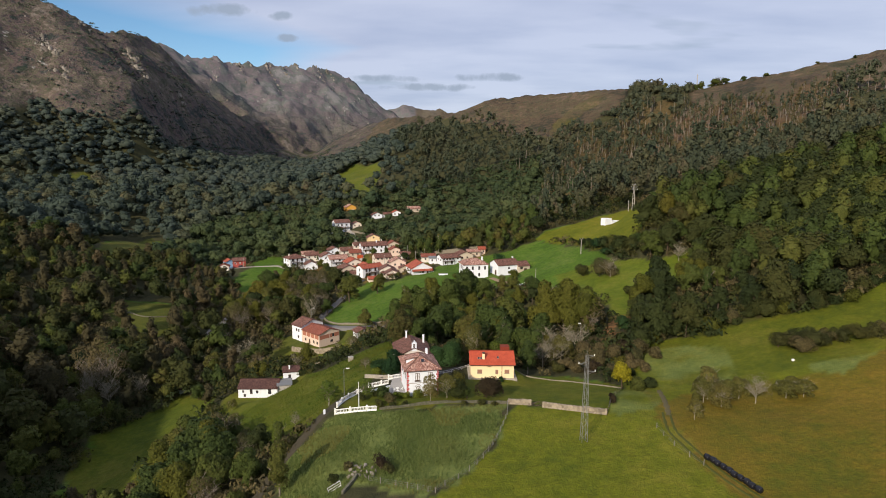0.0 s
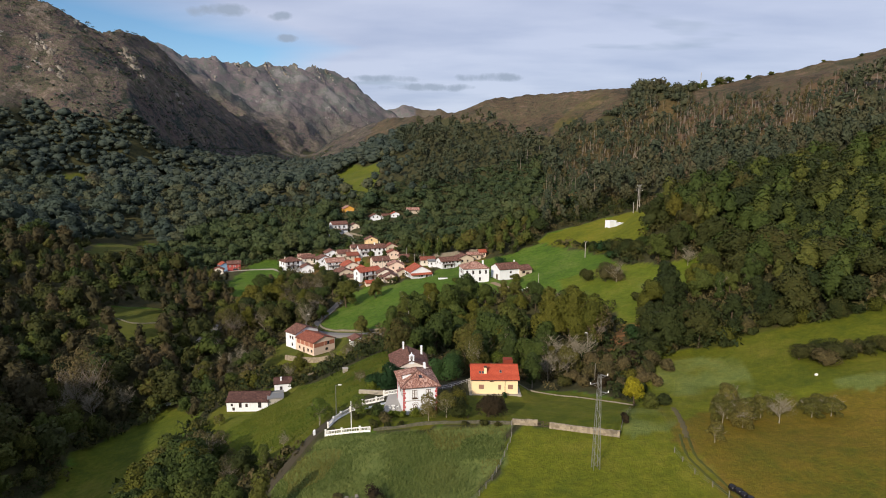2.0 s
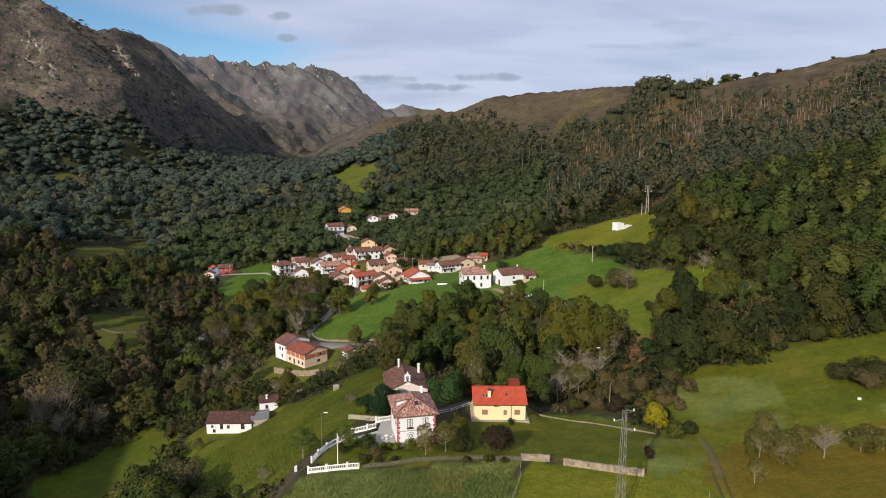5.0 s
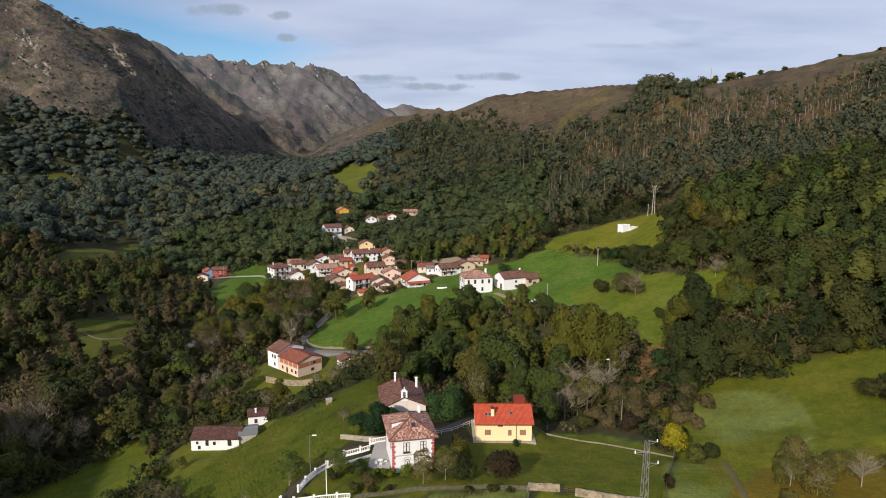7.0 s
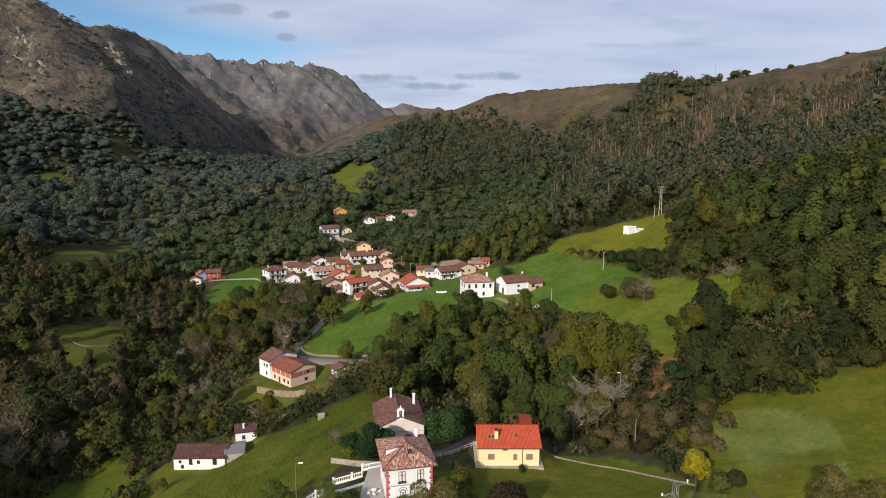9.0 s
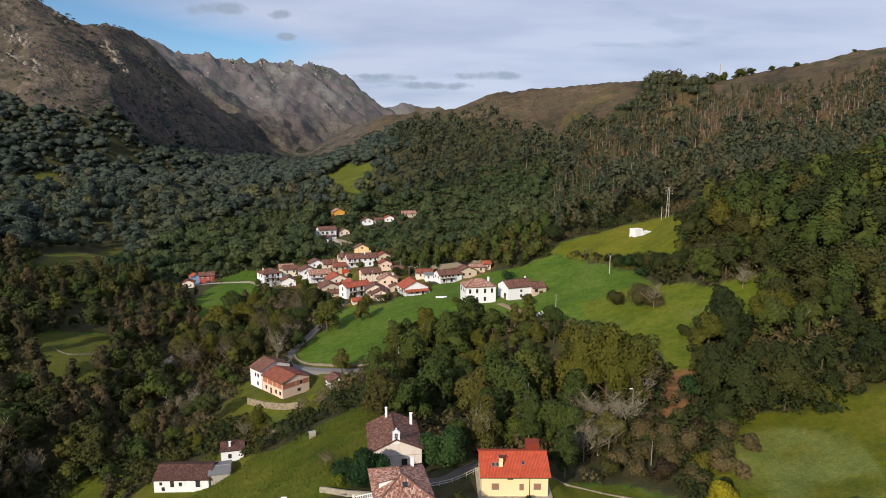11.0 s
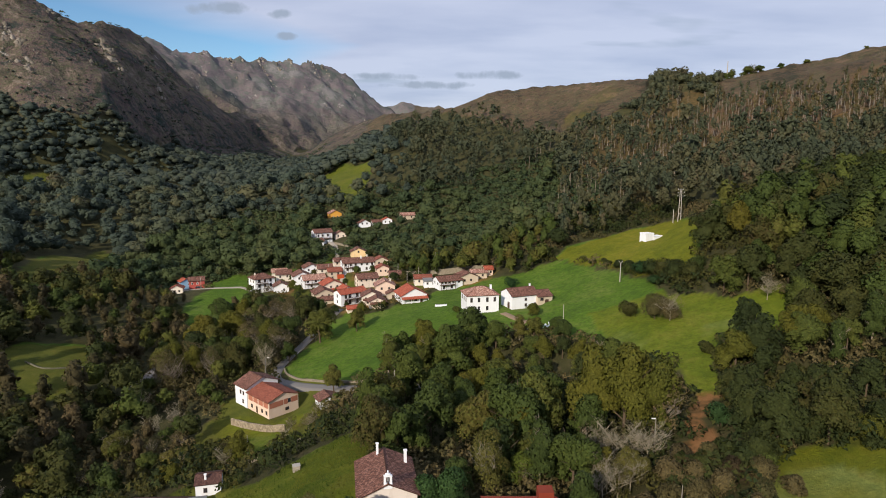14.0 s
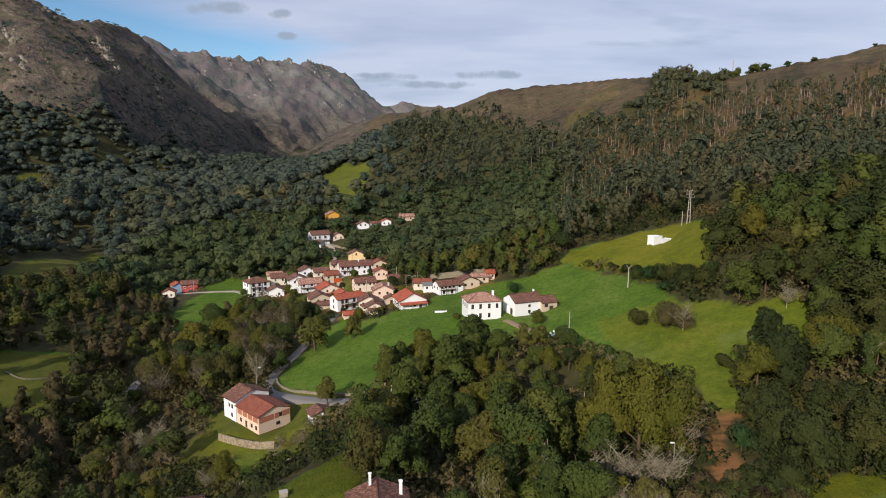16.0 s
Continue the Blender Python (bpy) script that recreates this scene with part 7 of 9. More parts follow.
GRAVEL = plain("pale_gravel", (0.34, 0.31, 0.27), 0.95, vary=0.5, scale=1.2)
PAVING = plain("grey_paving", (0.36, 0.35, 0.33), 0.9, vary=0.35, scale=1.5)
# the lane's dark earth colour includes the shade of its hedge and bank
road("lane", "dark earthy sunken lane climbing to the villa", LANE, 2.3, plain("shaded_earth", (0.066, 0.056, 0.034), 0.95, vary=0.8, scale=1.5), 0.10, 0.3)
road("village_road", "grey village road curving round the meadow", VILLAGE_ROAD, 3.8, plain("worn_asphalt", (0.17, 0.165, 0.16), 0.9, vary=0.35, scale=1.2))
road("river_track", "pale gravel track by the river", RIVER_ROAD, 4.5, plain("river_gravel", (0.24, 0.22, 0.20), 0.95, vary=0.5, scale=1.2))
road("west_track", "pale track to the houses by the river", WEST_ROAD, 2.6, GRAVEL)
road("house_drive", "dark drive behind the yellow house", HOUSE_ROAD, 3.0, ASPHALT)
road("village_street", "pale street through the village", STREET, 3.0, GRAVEL)
road("farm_path", "brown path up to the white farm", FARM_PATH, 2.4, plain("packed_earth", (0.26, 0.19, 0.13), 0.95, vary=0.5, scale=1.2))


def wall_run(name, label, line, high, thick, mat, step=2.0, cap=None, rough=0.12, sink=0.8, level=None):
    """A free-standing wall along a line, its top following the ground."""
    pts = resample(line, step)
    ob = thing(name, pose(pts[0].x, pts[0].y, gz(pts[0].x, pts[0].y)), label, "wall")
    o = Vector((pts[0].x, pts[0].y, gz(pts[0].x, pts[0].y)))
    r = random.Random(len(label))
    bm = B()
    rings = []
    for i, p in enumerate(pts):
        t = (pts[min(i + 1, len(pts) - 1)] - pts[max(i - 1, 0)]).normalized()
        s = Vector((t.y, -t.x, 0)) * thick / 2
        g = gz(p.x, p.y)
        top = (level if level is not None else g + high) + r.uniform(-rough, rough)
        rings.append([bm.verts.new(Vector(q) - o) for q in ((p.x - s.x, p.y - s.y, g - sink), (p.x - s.x * 0.9, p.y - s.y * 0.9, top), (p.x + s.x * 0.9, p.y + s.y * 0.9, top), (p.x + s.x, p.y + s.y, g - sink))])
    for a, b in zip(rings, rings[1:]):
        for i in range(4):
            j = (i + 1) % 4
            bm.faces.new((a[i], a[j], b[j], b[i]))
    bm.faces.new(rings[0][::-1])
    bm.faces.new(rings[-1])
    bmesh.ops.recalc_face_normals(bm, faces=bm.faces)
    part("wall_body", bm, mat, ob)
    if cap:
        bm = B()
        for a, b in zip(pts, pts[1:]):
            za = (level if level is not None else gz(a.x, a.y) + high) + 0.05
            zb = (level if level is not None else gz(b.x, b.y) + high) + 0.05
            rod(bm, Vector((a.x, a.y, za)) - o, Vector((b.x, b.y, zb)) - o, thick * 0.62, n=4)
        part("coping", bm, cap, ob)
    return ob


wall_run("garden_wall", "pale rough stone wall at the edge of the lawn", [(22.6, 134.0), (29, 131.8), (36.4, 129.2)], 1.4, 0.45, OLD_WALL, step=1.0, rough=0.14)
wall_run("garden_wall", "pale rough stone wall beside a field gate", [(14.8, 135.9), (20.2, 135.3)], 1.3, 0.45, OLD_WALL, step=1.0, rough=0.14)
wall_run("mossy_wall", "low mossy stone wall below the villa garden", [(-15.6, 135.6), (-8, 136.0), (0, 136.0), (8, 136.4), (14.6, 136.0)], 0.6, 0.4, stone("mossy_stone", (0.045, 0.055, 0.022), (0.13, 0.115, 0.08)), rough=0.2)
wall_run("lawn_kerb_wall", "low pale wall behind the lawn", [(19.5, 170.4), (26, 168.2), (34, 162.6), (41, 157.2), (46.6, 151.8)], 0.3, 0.16, MID_STONE, rough=0.05)
wall_run("farmyard_wall", "old retaining wall below the pink farmhouse", [(-67.5, 264.6), (-60.5, 259.8), (-53.5, 255.0), (-46.5, 250.4)], 2.2, 0.5, OLD_WALL, step=1.0, rough=0.12)
wall_run("road_wall", "stone retaining wall between road and meadow", [(-60.5, 306), (-57.8, 299), (-52, 291.6), (-46, 287), (-34, 278.6), (-26, 273), (-14, 266.6)], 0.8, 0.5, MID_STONE)
wall_run("village_wall", "long stone retaining wall behind the village", [(-19.6, 421), (-12, 417.6), (-3, 415), (8, 412.6), (18, 409), (27, 404)], 3.0, 0.6, MID_STONE)
wall_run("upper_road_wall", "pale wall beside the climbing road", [(-74, 505), (-66, 498), (-58, 492)], 1.4, 0.5, MID_STONE)
wall_run("terrace_wall", "pale retaining wall above the lane", [(-22.5, 164.6), (-17, 161.8), (-12.6, 161.0)], 1.0, 0.4, PALE_STONE)
wall_run("garden_kerb", "low white kerb wall edging the drive", [(-19.4, 150.6), (-16.5, 151.6), (-14.4, 152.6)], 0.45, 0.25, WHITE, step=0.8, rough=0.0)
wall_run("field_wall", "low overgrown dry-stone wall", [(-160, 305), (-150, 300), (-142, 305), (-134, 312)], 0.55, 0.5, DARK_STONE)
wall_run("ruined_wall", "broken dry-stone wall on the grassy slope", [(-50, 226), (-44, 229), (-38, 234)], 0.9, 0.6, MID_STONE, rough=0.3)
wall_run("garden_pier", "white gate pier at the lane", [(-29.2, 137.8), (-28.8, 138.0)], 1.3, 0.5, WHITE, step=0.4, rough=0.0)

# paved terrace beside the villa
bm = B()
vs = [bm.verts.new((x, y, z)) for z in (-4.0, -1.72) for x, y in ((-14.6, 147.4), (-10.6, 145.6), (-8.0, 158), (-14.0, 160.0))]
for f in ((3, 2, 1, 0), (4, 5, 6, 7), (0, 1, 5, 4), (1, 2, 6, 5), (2, 3, 7, 6), (3, 0, 4, 7)):
    bm.faces.new([vs[i] for i in f])
me = bpy.data.meshes.new("terrace")
bm.to_mesh(me)
bm.free()
me.materials.append(PAVING)
tagged(new("terrace", me), "grey paved terrace beside the villa", "terrace", kind="structure")


def garden_chair(x, y, turn):
    ob = thing("garden_chair", pose(x, y, -1.72, 0, 0, turn), "white metal garden chair on the paved terrace", "chair", "chairs on the terrace")
    bm = B()
    block(bm, -0.24, 0.24, -0.24, 0.24, 0.43, 0.47, 0.01)
    part("seat", bm, WHITE_PAINT, ob)
    bm = B()
    for i in range(5):
        rod(bm, (-0.2 + 0.1 * i, 0.23, 0.46), (-0.2 + 0.1 * i, 0.30, 0.92), 0.014)
    rod(bm, (-0.24, 0.30, 0.92), (0.24, 0.30, 0.92), 0.02)
    part("backrest", bm, WHITE_PAINT, ob)
    for sx in (-0.21, 0.21):
        for sy in (-0.21, 0.21):
            bm = B()
            rod(bm, (sx, sy, 0.44), (sx * 1.15, sy * 1.15, 0.0), 0.018)
            part("leg", bm, WHITE_PAINT, ob)


for x, y, turn in ((-13.0, 148.0, 20), (-12.0, 147.6, 150), (-11.2, 148.8, 260)):
    garden_chair(x, y, turn)
garden_table = thing("garden_table", pose(-12.2, 148.7, -1.72), "round white garden table on the paved terrace", "table")
bm = B()
rod(bm, (0, 0, 0.70), (0, 0, 0.74), 0.5, 0.5, 20)
part("tabletop", bm, WHITE_PAINT, garden_table)
bm = B()
rod(bm, (0, 0, 0.03), (0, 0, 0.70), 0.04)
part("column", bm, WHITE_PAINT, garden_table)
bm = B()
rod(bm, (0, 0, 0.0), (0, 0, 0.04), 0.28, 0.24, 16)
part("foot", bm, WHITE_PAINT, garden_table)


# steel railing along the drive behind the yellow house
railing = thing("railing", pose(0, 0, 0), "thin pale steel railing along the dark drive", "railing")
rail_pts = resample([(-2.0, 163.6), (2.0, 165.4), (7.0, 169.0)], 1.5)
for p in rail_pts:
    bm = B()
    rod(bm, (p.x, p.y, gz(p.x, p.y) - 0.1), (p.x, p.y, gz(p.x, p.y) + 1.0), 0.03)
    part("post", bm, STEEL_PALE, railing)
for up in (0.55, 1.0):
    bm = B()
    for a, b in zip(rail_pts, rail_pts[1:]):
        rod(bm, (a.x, a.y, gz(a.x, a.y) + up), (b.x, b.y, gz(b.x, b.y) + up), 0.035)
    part("rail", bm, STEEL_PALE, railing)


# ---- balustrades ----
def baluster_mesh():
    bm = B()
    prof = [(0.05, 0.0), (0.075, 0.05), (0.04, 0.14), (0.085, 0.3), (0.05, 0.48), (0.07, 0.55)]
    for (r0, z0), (r1, z1) in zip(prof, prof[1:]):
        rod(bm, (0, 0, z0), (0, 0, z1), r0, r1, 5)
    me = bpy.data.meshes.new("baluster")
    bm.to_mesh(me)
    bm.free()
    me.materials.append(WHITE_PAINT)
    return me


BALUSTER = baluster_mesh()


RUT = plain("trodden_grass", (0.074, 0.082, 0.010), 0.95, vary=0.7, scale=0.8)
for side in (-0.8, 0.8):
    road("field_track", "pair of wheel ruts across the field", [(x + side, y) for x, y in FIELD_TRACK if y < 132], 0.62, RUT, 0.04, 0.35)
road("stony_path", "bare stony earth where the field track meets the gate", [(50.4, 129), (52.2, 136), (53.6, 142), (55.0, 149)], 1.2, plain("stony_earth", (0.125, 0.105, 0.046), 0.95, vary=0.8, scale=1.2), 0.05, 0.4)


def balustrade(label, line, level=None, posts=3.2):
    pts = resample(line, 0.32)
    zs = [gz(p.x, p.y) if level is None else level for p in pts]
    zs = [sum(zs[max(0, i - 4):i + 5]) / len(zs[max(0, i - 4):i + 5]) + 0.35 for i in range(len(zs))]
    ob = thing("balustrade", pose(pts[0].x, pts[0].y, zs[0] - 0.35), label, "balustrade", "white garden balustrades")
    o = Vector((pts[0].x, pts[0].y, zs[0] - 0.35))
    base, rail = B(), B()
    for i in range(len(pts) - 1):
        a, b = Vector((pts[i].x, pts[i].y, zs[i])) - o, Vector((pts[i + 1].x, pts[i + 1].y, zs[i + 1])) - o
        rod(base, a - Vector((0, 0, 0.3)), b - Vector((0, 0, 0.3)), 0.30, n=4)
        rod(rail, a + Vector((0, 0, 0.68)), b + Vector((0, 0, 0.68)), 0.13, n=4)
    part("base_rail", base, WHITE_PAINT, ob)
    part("hand_rail", rail, WHITE_PAINT, ob)
    gone = 1e9
    for p, z in zip(pts, zs):
        gone += 0.32
        if gone > posts:
            gone = 0
            bm = B()
            block(bm, -0.17, 0.17, -0.17, 0.17, -0.9, 0.95, 0.03)
            block(bm, -0.21, 0.21, -0.21, 0.21, 0.95, 1.05, 0.02)
            part("post", bm, WHITE_PAINT, ob).location = Vector((p.x, p.y, z)) - o
        else:
            c = new("baluster", BALUSTER)
            c.parent = ob
            c.location = Vector((p.x, p.y, z)) - o + Vector((0, 0, 0.02))


balustrade("white concrete balustrade along the garden front", [(-26.0, 135.4), (-21, 135.2), (-16.2, 135.4)])
balustrade("white balustrade curving along the lane", [(-26.2, 139.6), (-25.3, 144.0), (-23.6, 148.6), (-21.6, 151.2)])
balustrade("white balustrade above the sloping drive", [(-20.2, 154.0), (-17.0, 155.6), (-15.2, 156.6)])
balustrade("white balustrade on the villa terrace", [(-15.2, 157.0), (-11.4, 158.6)], level=-1.9)


# ---- poles, lamps and the pylon ----
def pole(x, y, high, label, r=0.11, mat=None, arm=0.0, cross=0.0, name="utility_pole"):
    mat = mat or WOOD_GREY
    ob = thing(name, pose(x, y, gz(x, y)), label, "lamp post" if arm else "pole")
    bm = B()
    rod(bm, (0, 0, -0.8), (0, 0, high), r * 1.25, r * 0.75, 8)
    part("shaft", bm, mat, ob)
    if arm:
        bm = B()
        rod(bm, (0, 0, high - 0.1), (arm, -0.2, high + 0.15), 0.05)
        a = part("arm", bm, METAL, ob)
        bm = B()
        block(bm, arm - 0.1, arm + 0.75, -0.36, -0.06, high + 0.08, high + 0.26, 0.04)
        part("lamp_head", bm, WHITE_PAINT, a)
    if cross:
        bm = B()
        block(bm, -cross, cross, -0.06, 0.06, high - 0.5, high - 0.36)
        a = part("cross_arm", bm, mat, ob)
        for s in (-cross * 0.85, 0, cross * 0.85):
            bm = B()
            rod(bm, (s, 0, high - 0.36), (s, 0, high - 0.08), 0.07, 0.04)
            part("insulator", bm, WHITE_PAINT, a)
    return ob


pole(-25.8, 148.2, 8.0, "slim street lamp beside the lane", 0.08, METAL, arm=0.7, name="street_lamp")
pole(-20.6, 137.2, 6.6, "white flagpole on the garden lawn", 0.09, WHITE_PAINT, name="flagpole")
pole(-14.3, 260.0, 8.6, "pale concrete pole beside the village road", 0.14, CONCRETE)
fork = pole(73.0, 322.6, 7.6, "forked concrete pole on the upper meadow", 0.2, CONCRETE)
for s in (-1, 1):
    bm = B()
    rod(bm, (0, 0, 7.5), (s * 0.95, 0, 8.7), 0.12, 0.09)
    part("arm", bm, CONCRETE, fork)


def twin_pole(x, y, high):
    ob = thing("twin_legged_pole", pose(x, y, gz(x, y), 0, 0, 4), "twin-legged grey power pole with three crossarms on the hillside", "pole")
    for s in (-1, 1):
        bm = B()
        rod(bm, (s * 0.75, 0, -0.8), (s * 0.3, 0, high), 0.2, 0.15, 8)
        part("leg", bm, CONCRETE, ob)
    for z in (0.22, 0.42, 0.62):
        bm = B()
        w = 0.75 - 0.45 * z
        block(bm, -w, w, -0.07, 0.07, high * z - 0.12, high * z + 0.12)
        part("brace", bm, CONCRETE, ob)
    for z, a, b in ((0.4, 1.5, 1.0), (2.0, 1.7, 1.7), (3.5, 1.7, 2.0)):
        bm = B()
        block(bm, -a, b, -0.32, -0.16, high - z - 0.1, high - z + 0.1)
        arm = part("cross_arm", bm, METAL, ob)
        for e in (-a + 0.1, b - 0.1):
            bm = B()
            rod(bm, (e, -0.24, high - z + 0.1), (e, -0.24, high - z + 0.5), 0.1, 0.06)
            part("insulator", bm, WHITE_PAINT, arm)


twin_pole(115.1, 373.3, 15.4)
pole(112.6, 374.6, 6.6, "short grey pole standing beside the power pole", 0.18, CONCRETE)
pole(16.3, 288.1, 4.6, "short white pole at the meadow's edge", 0.12, WHITE_PAINT)
pole(46.0, 199.4, 8.0, "wooden lamp pole by the bare trees", 0.13, WOOD_GREY, arm=-0.9, name="street_lamp")
pole(42.7, 175.6, 5.2, "leaning grey pole behind the lawn", 0.1, WOOD_GREY)
pole(-65.4, 298.0, 8.4, "street lamp behind the farmhouse", 0.09, METAL, arm=0.8, name="street_lamp")
pole(-51.9, 231.8, 6.4, "pale pole on the grassy terrace", 0.11, CONCRETE)
pole(45.8, 299.4, 6.0, "grey pole at the edge of the bushes", 0.13, CONCRETE)
pole(-29.4, 146.0, 2.2, "short wooden post beside the lane", 0.12, WOOD_GREY, name="wooden_post")
pole(283.0, 711.0, 17.0, "pale mast on the wooded ridge", 0.5, CONCRETE, name="mast")
for x, y, h in ((-66.4, 438, 9), (-38.6, 404, 9), (-54, 462, 10), (-24, 420, 9), (-12, 408, 8), (-3, 412, 14), (-145, 444, 7), (-18, 404, 8)):
    pole(x, y, h, "thin village pole among the houses", 0.11, CONCRETE)


def pylon(x, y, high):
    ob = thing("lattice_pylon", pose(x, y, gz(x, y), 0, 0, 8), "grey steel lattice power pylon in the field", "pylon")
    b, t = 0.62, 0.24
    half = lambda z: b + (t - b) * z / high
    for sx in (-1, 1):
        for sy in (-1, 1):
            bm = B()
            rod(bm, (sx * b, sy * b, -0.6), (sx * t, sy * t, high), 0.055, 0.045, 4)
            part("leg", bm, METAL, ob)
    n = 17
    for i in range(n):
        z0, z1 = high * i / n, high * (i + 1) / n
        h0, h1 = half(z0), half(z1)
        s = 1 if i % 2 else -1
        bm = B()
        for y0 in (-1, 1):
            rod(bm, (-s * h0, y0 * h0, z0), (s * h1, y0 * h1, z1), 0.03, n=4)
            rod(bm, (y0 * h0, -s * h0, z0), (y0 * h1, s * h1, z1), 0.03, n=4)
        part("brace", bm, METAL, ob)
    for z, ln in ((high - 0.1, 1.5), (high - 1.6, -1.7), (high - 3.4, 1.8)):
        s = 1 if ln > 0 else -1
        bm = B()
        for yy in (-0.22, 0.22):
            rod(bm, (s * 0.22, yy, z), (ln, 0, z - 0.2), 0.04, n=4)
        rod(bm, (s * 0.22, 0, z - 0.7 if z < high - 1 else z - 0.6), (ln, 0, z - 0.2), 0.035, n=4)
        a = part("cross_arm", bm, METAL, ob)
        bm = B()
        for k in range(3):
            rod(bm, (ln, 0, z - 0.2 + 0.14 * k), (ln, 0, z - 0.1 + 0.14 * k), 0.11, 0.06, 8)
        part("insulator", bm, WHITE_PAINT, a)


pylon(28.3, 116.6, 18.5)


# ---- bales, trough, fences ----
def bale(label, x, y, rot, mat, group="", small=1.0):
    ob = thing("silage_bale", pose(x, y, gz(x, y) + 0.58 * small, 0, 0, rot) @ Matrix.Scale(small, 4), label, "bale", group)
    bm = B()
    prof = [(0.0, -0.62), (0.42, -0.61), (0.55, -0.5), (0.62, -0.2), (0.63, 0.1), (0.58, 0.45), (0.44, 0.6), (0.0, 0.62)]
    n = 14
    rings = []
    for r, u in prof:
        rings.append([bm.verts.new((u, r * math.cos(2 * math.pi * i / n), r * math.sin(2 * math.pi * i / n) * 0.95)) for i in range(n)])
    for a, b in zip(rings, rings[1:]):
        for i in range(n):
            bm.faces.new((a[i], a[(i + 1) % n], b[(i + 1) % n], b[i]))
    bmesh.ops.remove_doubles(bm, verts=bm.verts, dist=1e-4)
    bmesh.ops.recalc_face_normals(bm, faces=bm.faces)
    for f in bm.faces:
        f.smooth = True
    part("wrap", bm, mat, ob)


for i in range(10):
    f = i / 9
    bale("round bale in shiny black plastic wrap", 50.2 + 4.1 * f + 0.12 * math.sin(i * 2.1), 108.2 - 11.6 * f, -71 + 5 * math.sin(i * 1.7), BLACK_WRAP, "row of black bales")
bale("single small round bale in white wrap on the meadow", 93.4, 156.6, 25, WHITE_PAINT, small=0.58)

trough = thing("water_trough", pose(0.2, 345.6, gz(0.2, 345.6), 0, 0, 8), "long white water trough on the meadow", "trough")
bm = B()
block(bm, -2.6, 2.6, -0.5, 0.5, 0.0, 0.9, 0.04)
part("basin", bm, WHITE, trough)
bm = B()
block(bm, -2.4, 2.4, -0.34, 0.34, 0.86, 0.92)
part("water", bm, GLASS, trough)

field_gate = thing("field_gate", pose(21.4, 134.7, gz(21.4, 134.7), 0, 0, -18), "dark metal field gate between the walls", "gate")
bm = B()
for z in (0.15, 0.5, 0.85, 1.2):
    rod(bm, (-1.15, 0, z), (1.15, 0, z), 0.035)
for x in (-1.15, 0, 1.15):
    rod(bm, (x, 0, 0.0), (x, 0, 1.25), 0.04)
part("gate_frame", bm, WOOD_DARK, field_gate)


def fence(label, line, step=2.6, high=1.15, mat=None, rails=3):
    pts = resample(line, step)
    o = Vector((pts[0].x, pts[0].y, gz(pts[0].x, pts[0].y)))
    ob = thing("post_fence", pose(*o), label, "fence")
    r = random.Random(3)
    ps = []
    for p in pts:
        q = Vector((p.x, p.y, gz(p.x, p.y))) - o
        ps.append(q)
        bm = B()
        rod(bm, q - Vector((0, 0, 0.4)), q + Vector((r.uniform(-0.06, 0.06), r.uniform(-0.06, 0.06), high + r.uniform(-0.1, 0.15))), 0.075, 0.06, 6)
        part("post", bm, mat or WOOD_GREY, ob)
    for k in range(rails):
        bm = B()
        for a, b in zip(ps, ps[1:]):
            z = Vector((0, 0, 0.3 + k * (high - 0.4) / max(1, rails - 1)))
            rod(bm, a + z, b + z, 0.015, n=3)
        part("wire", bm, METAL, ob)


fence("wooden post and wire fence round the rough plot", [(14.6, 135.4), (14.0, 130), (12.5, 124.6), (8.6, 113.6), (4.3, 105.6), (-2.0, 97.4)])
fence("low wire fence at the foot of the rough plot", [(-2.0, 97.4), (-5.1, 98.8), (-9.2, 100.8), (-14.4, 103.0)])
fence("fence posts along the field track", [(45.2, 122), (46.0, 114), (48.6, 106)], 4.0)
fence("fence posts below the orchard meadow", [(9, 300), (14, 292), (24, 296), (30, 302)], 4.0)
fence("fence along the edge of the lawn", [(36.6, 129.6), (40.3, 139), (46.4, 151.4)], 2.4, 1.2, WOOD_DARK)

# rubble and an old gate in the plot
rubble = thing("rubble_heap", pose(-15.9, 106.4, gz(-15.9, 106.4)), "heap of rubble, boards and compost in the plot", "rubble")
rr = random.Random(8)
for i in range(26):
    bm = B()
    m = Matrix.LocRotScale((rr.uniform(-2.8, 2.8), rr.uniform(-2.2, 2.4), rr.uniform(0.1, 0.6)), Euler((rr.uniform(0, 3), rr.uniform(0, 3), rr.uniform(0, 3))), (rr.uniform(0.3, 0.9), rr.uniform(0.25, 0.6), rr.uniform(0.15, 0.4)))
    bmesh.ops.create_icosphere(bm, subdivisions=1, radius=0.7, matrix=m)
    part("stone" if i % 3 else "board", bm, (WOOD_GREY, MID_STONE, DARK_STONE)[i % 3], rubble)
old_gate = thing("old_gate", pose(-20.2, 100.8, gz(-20.2, 100.8), 0, -12, 40), "old white tubular gate leaning in the grass", "gate")
bm = B()
for z in (0.1, 0.6, 1.1):
    rod(bm, (-1.3, 0, z), (1.3, 0, z), 0.045)
for x in (-1.3, 1.3):
    rod(bm, (x, 0, 0), (x, 0, 1.15), 0.045)
part("gate_frame", bm, WHITE_PAINT, old_gate)
wall_run("plot_wall", "crumbling low wall at the plot's corner", [(-18.6, 99.0), (-17.4, 102.6), (-16.8, 105.0)], 0.7, 0.5, DARK_STONE, rough=0.2)


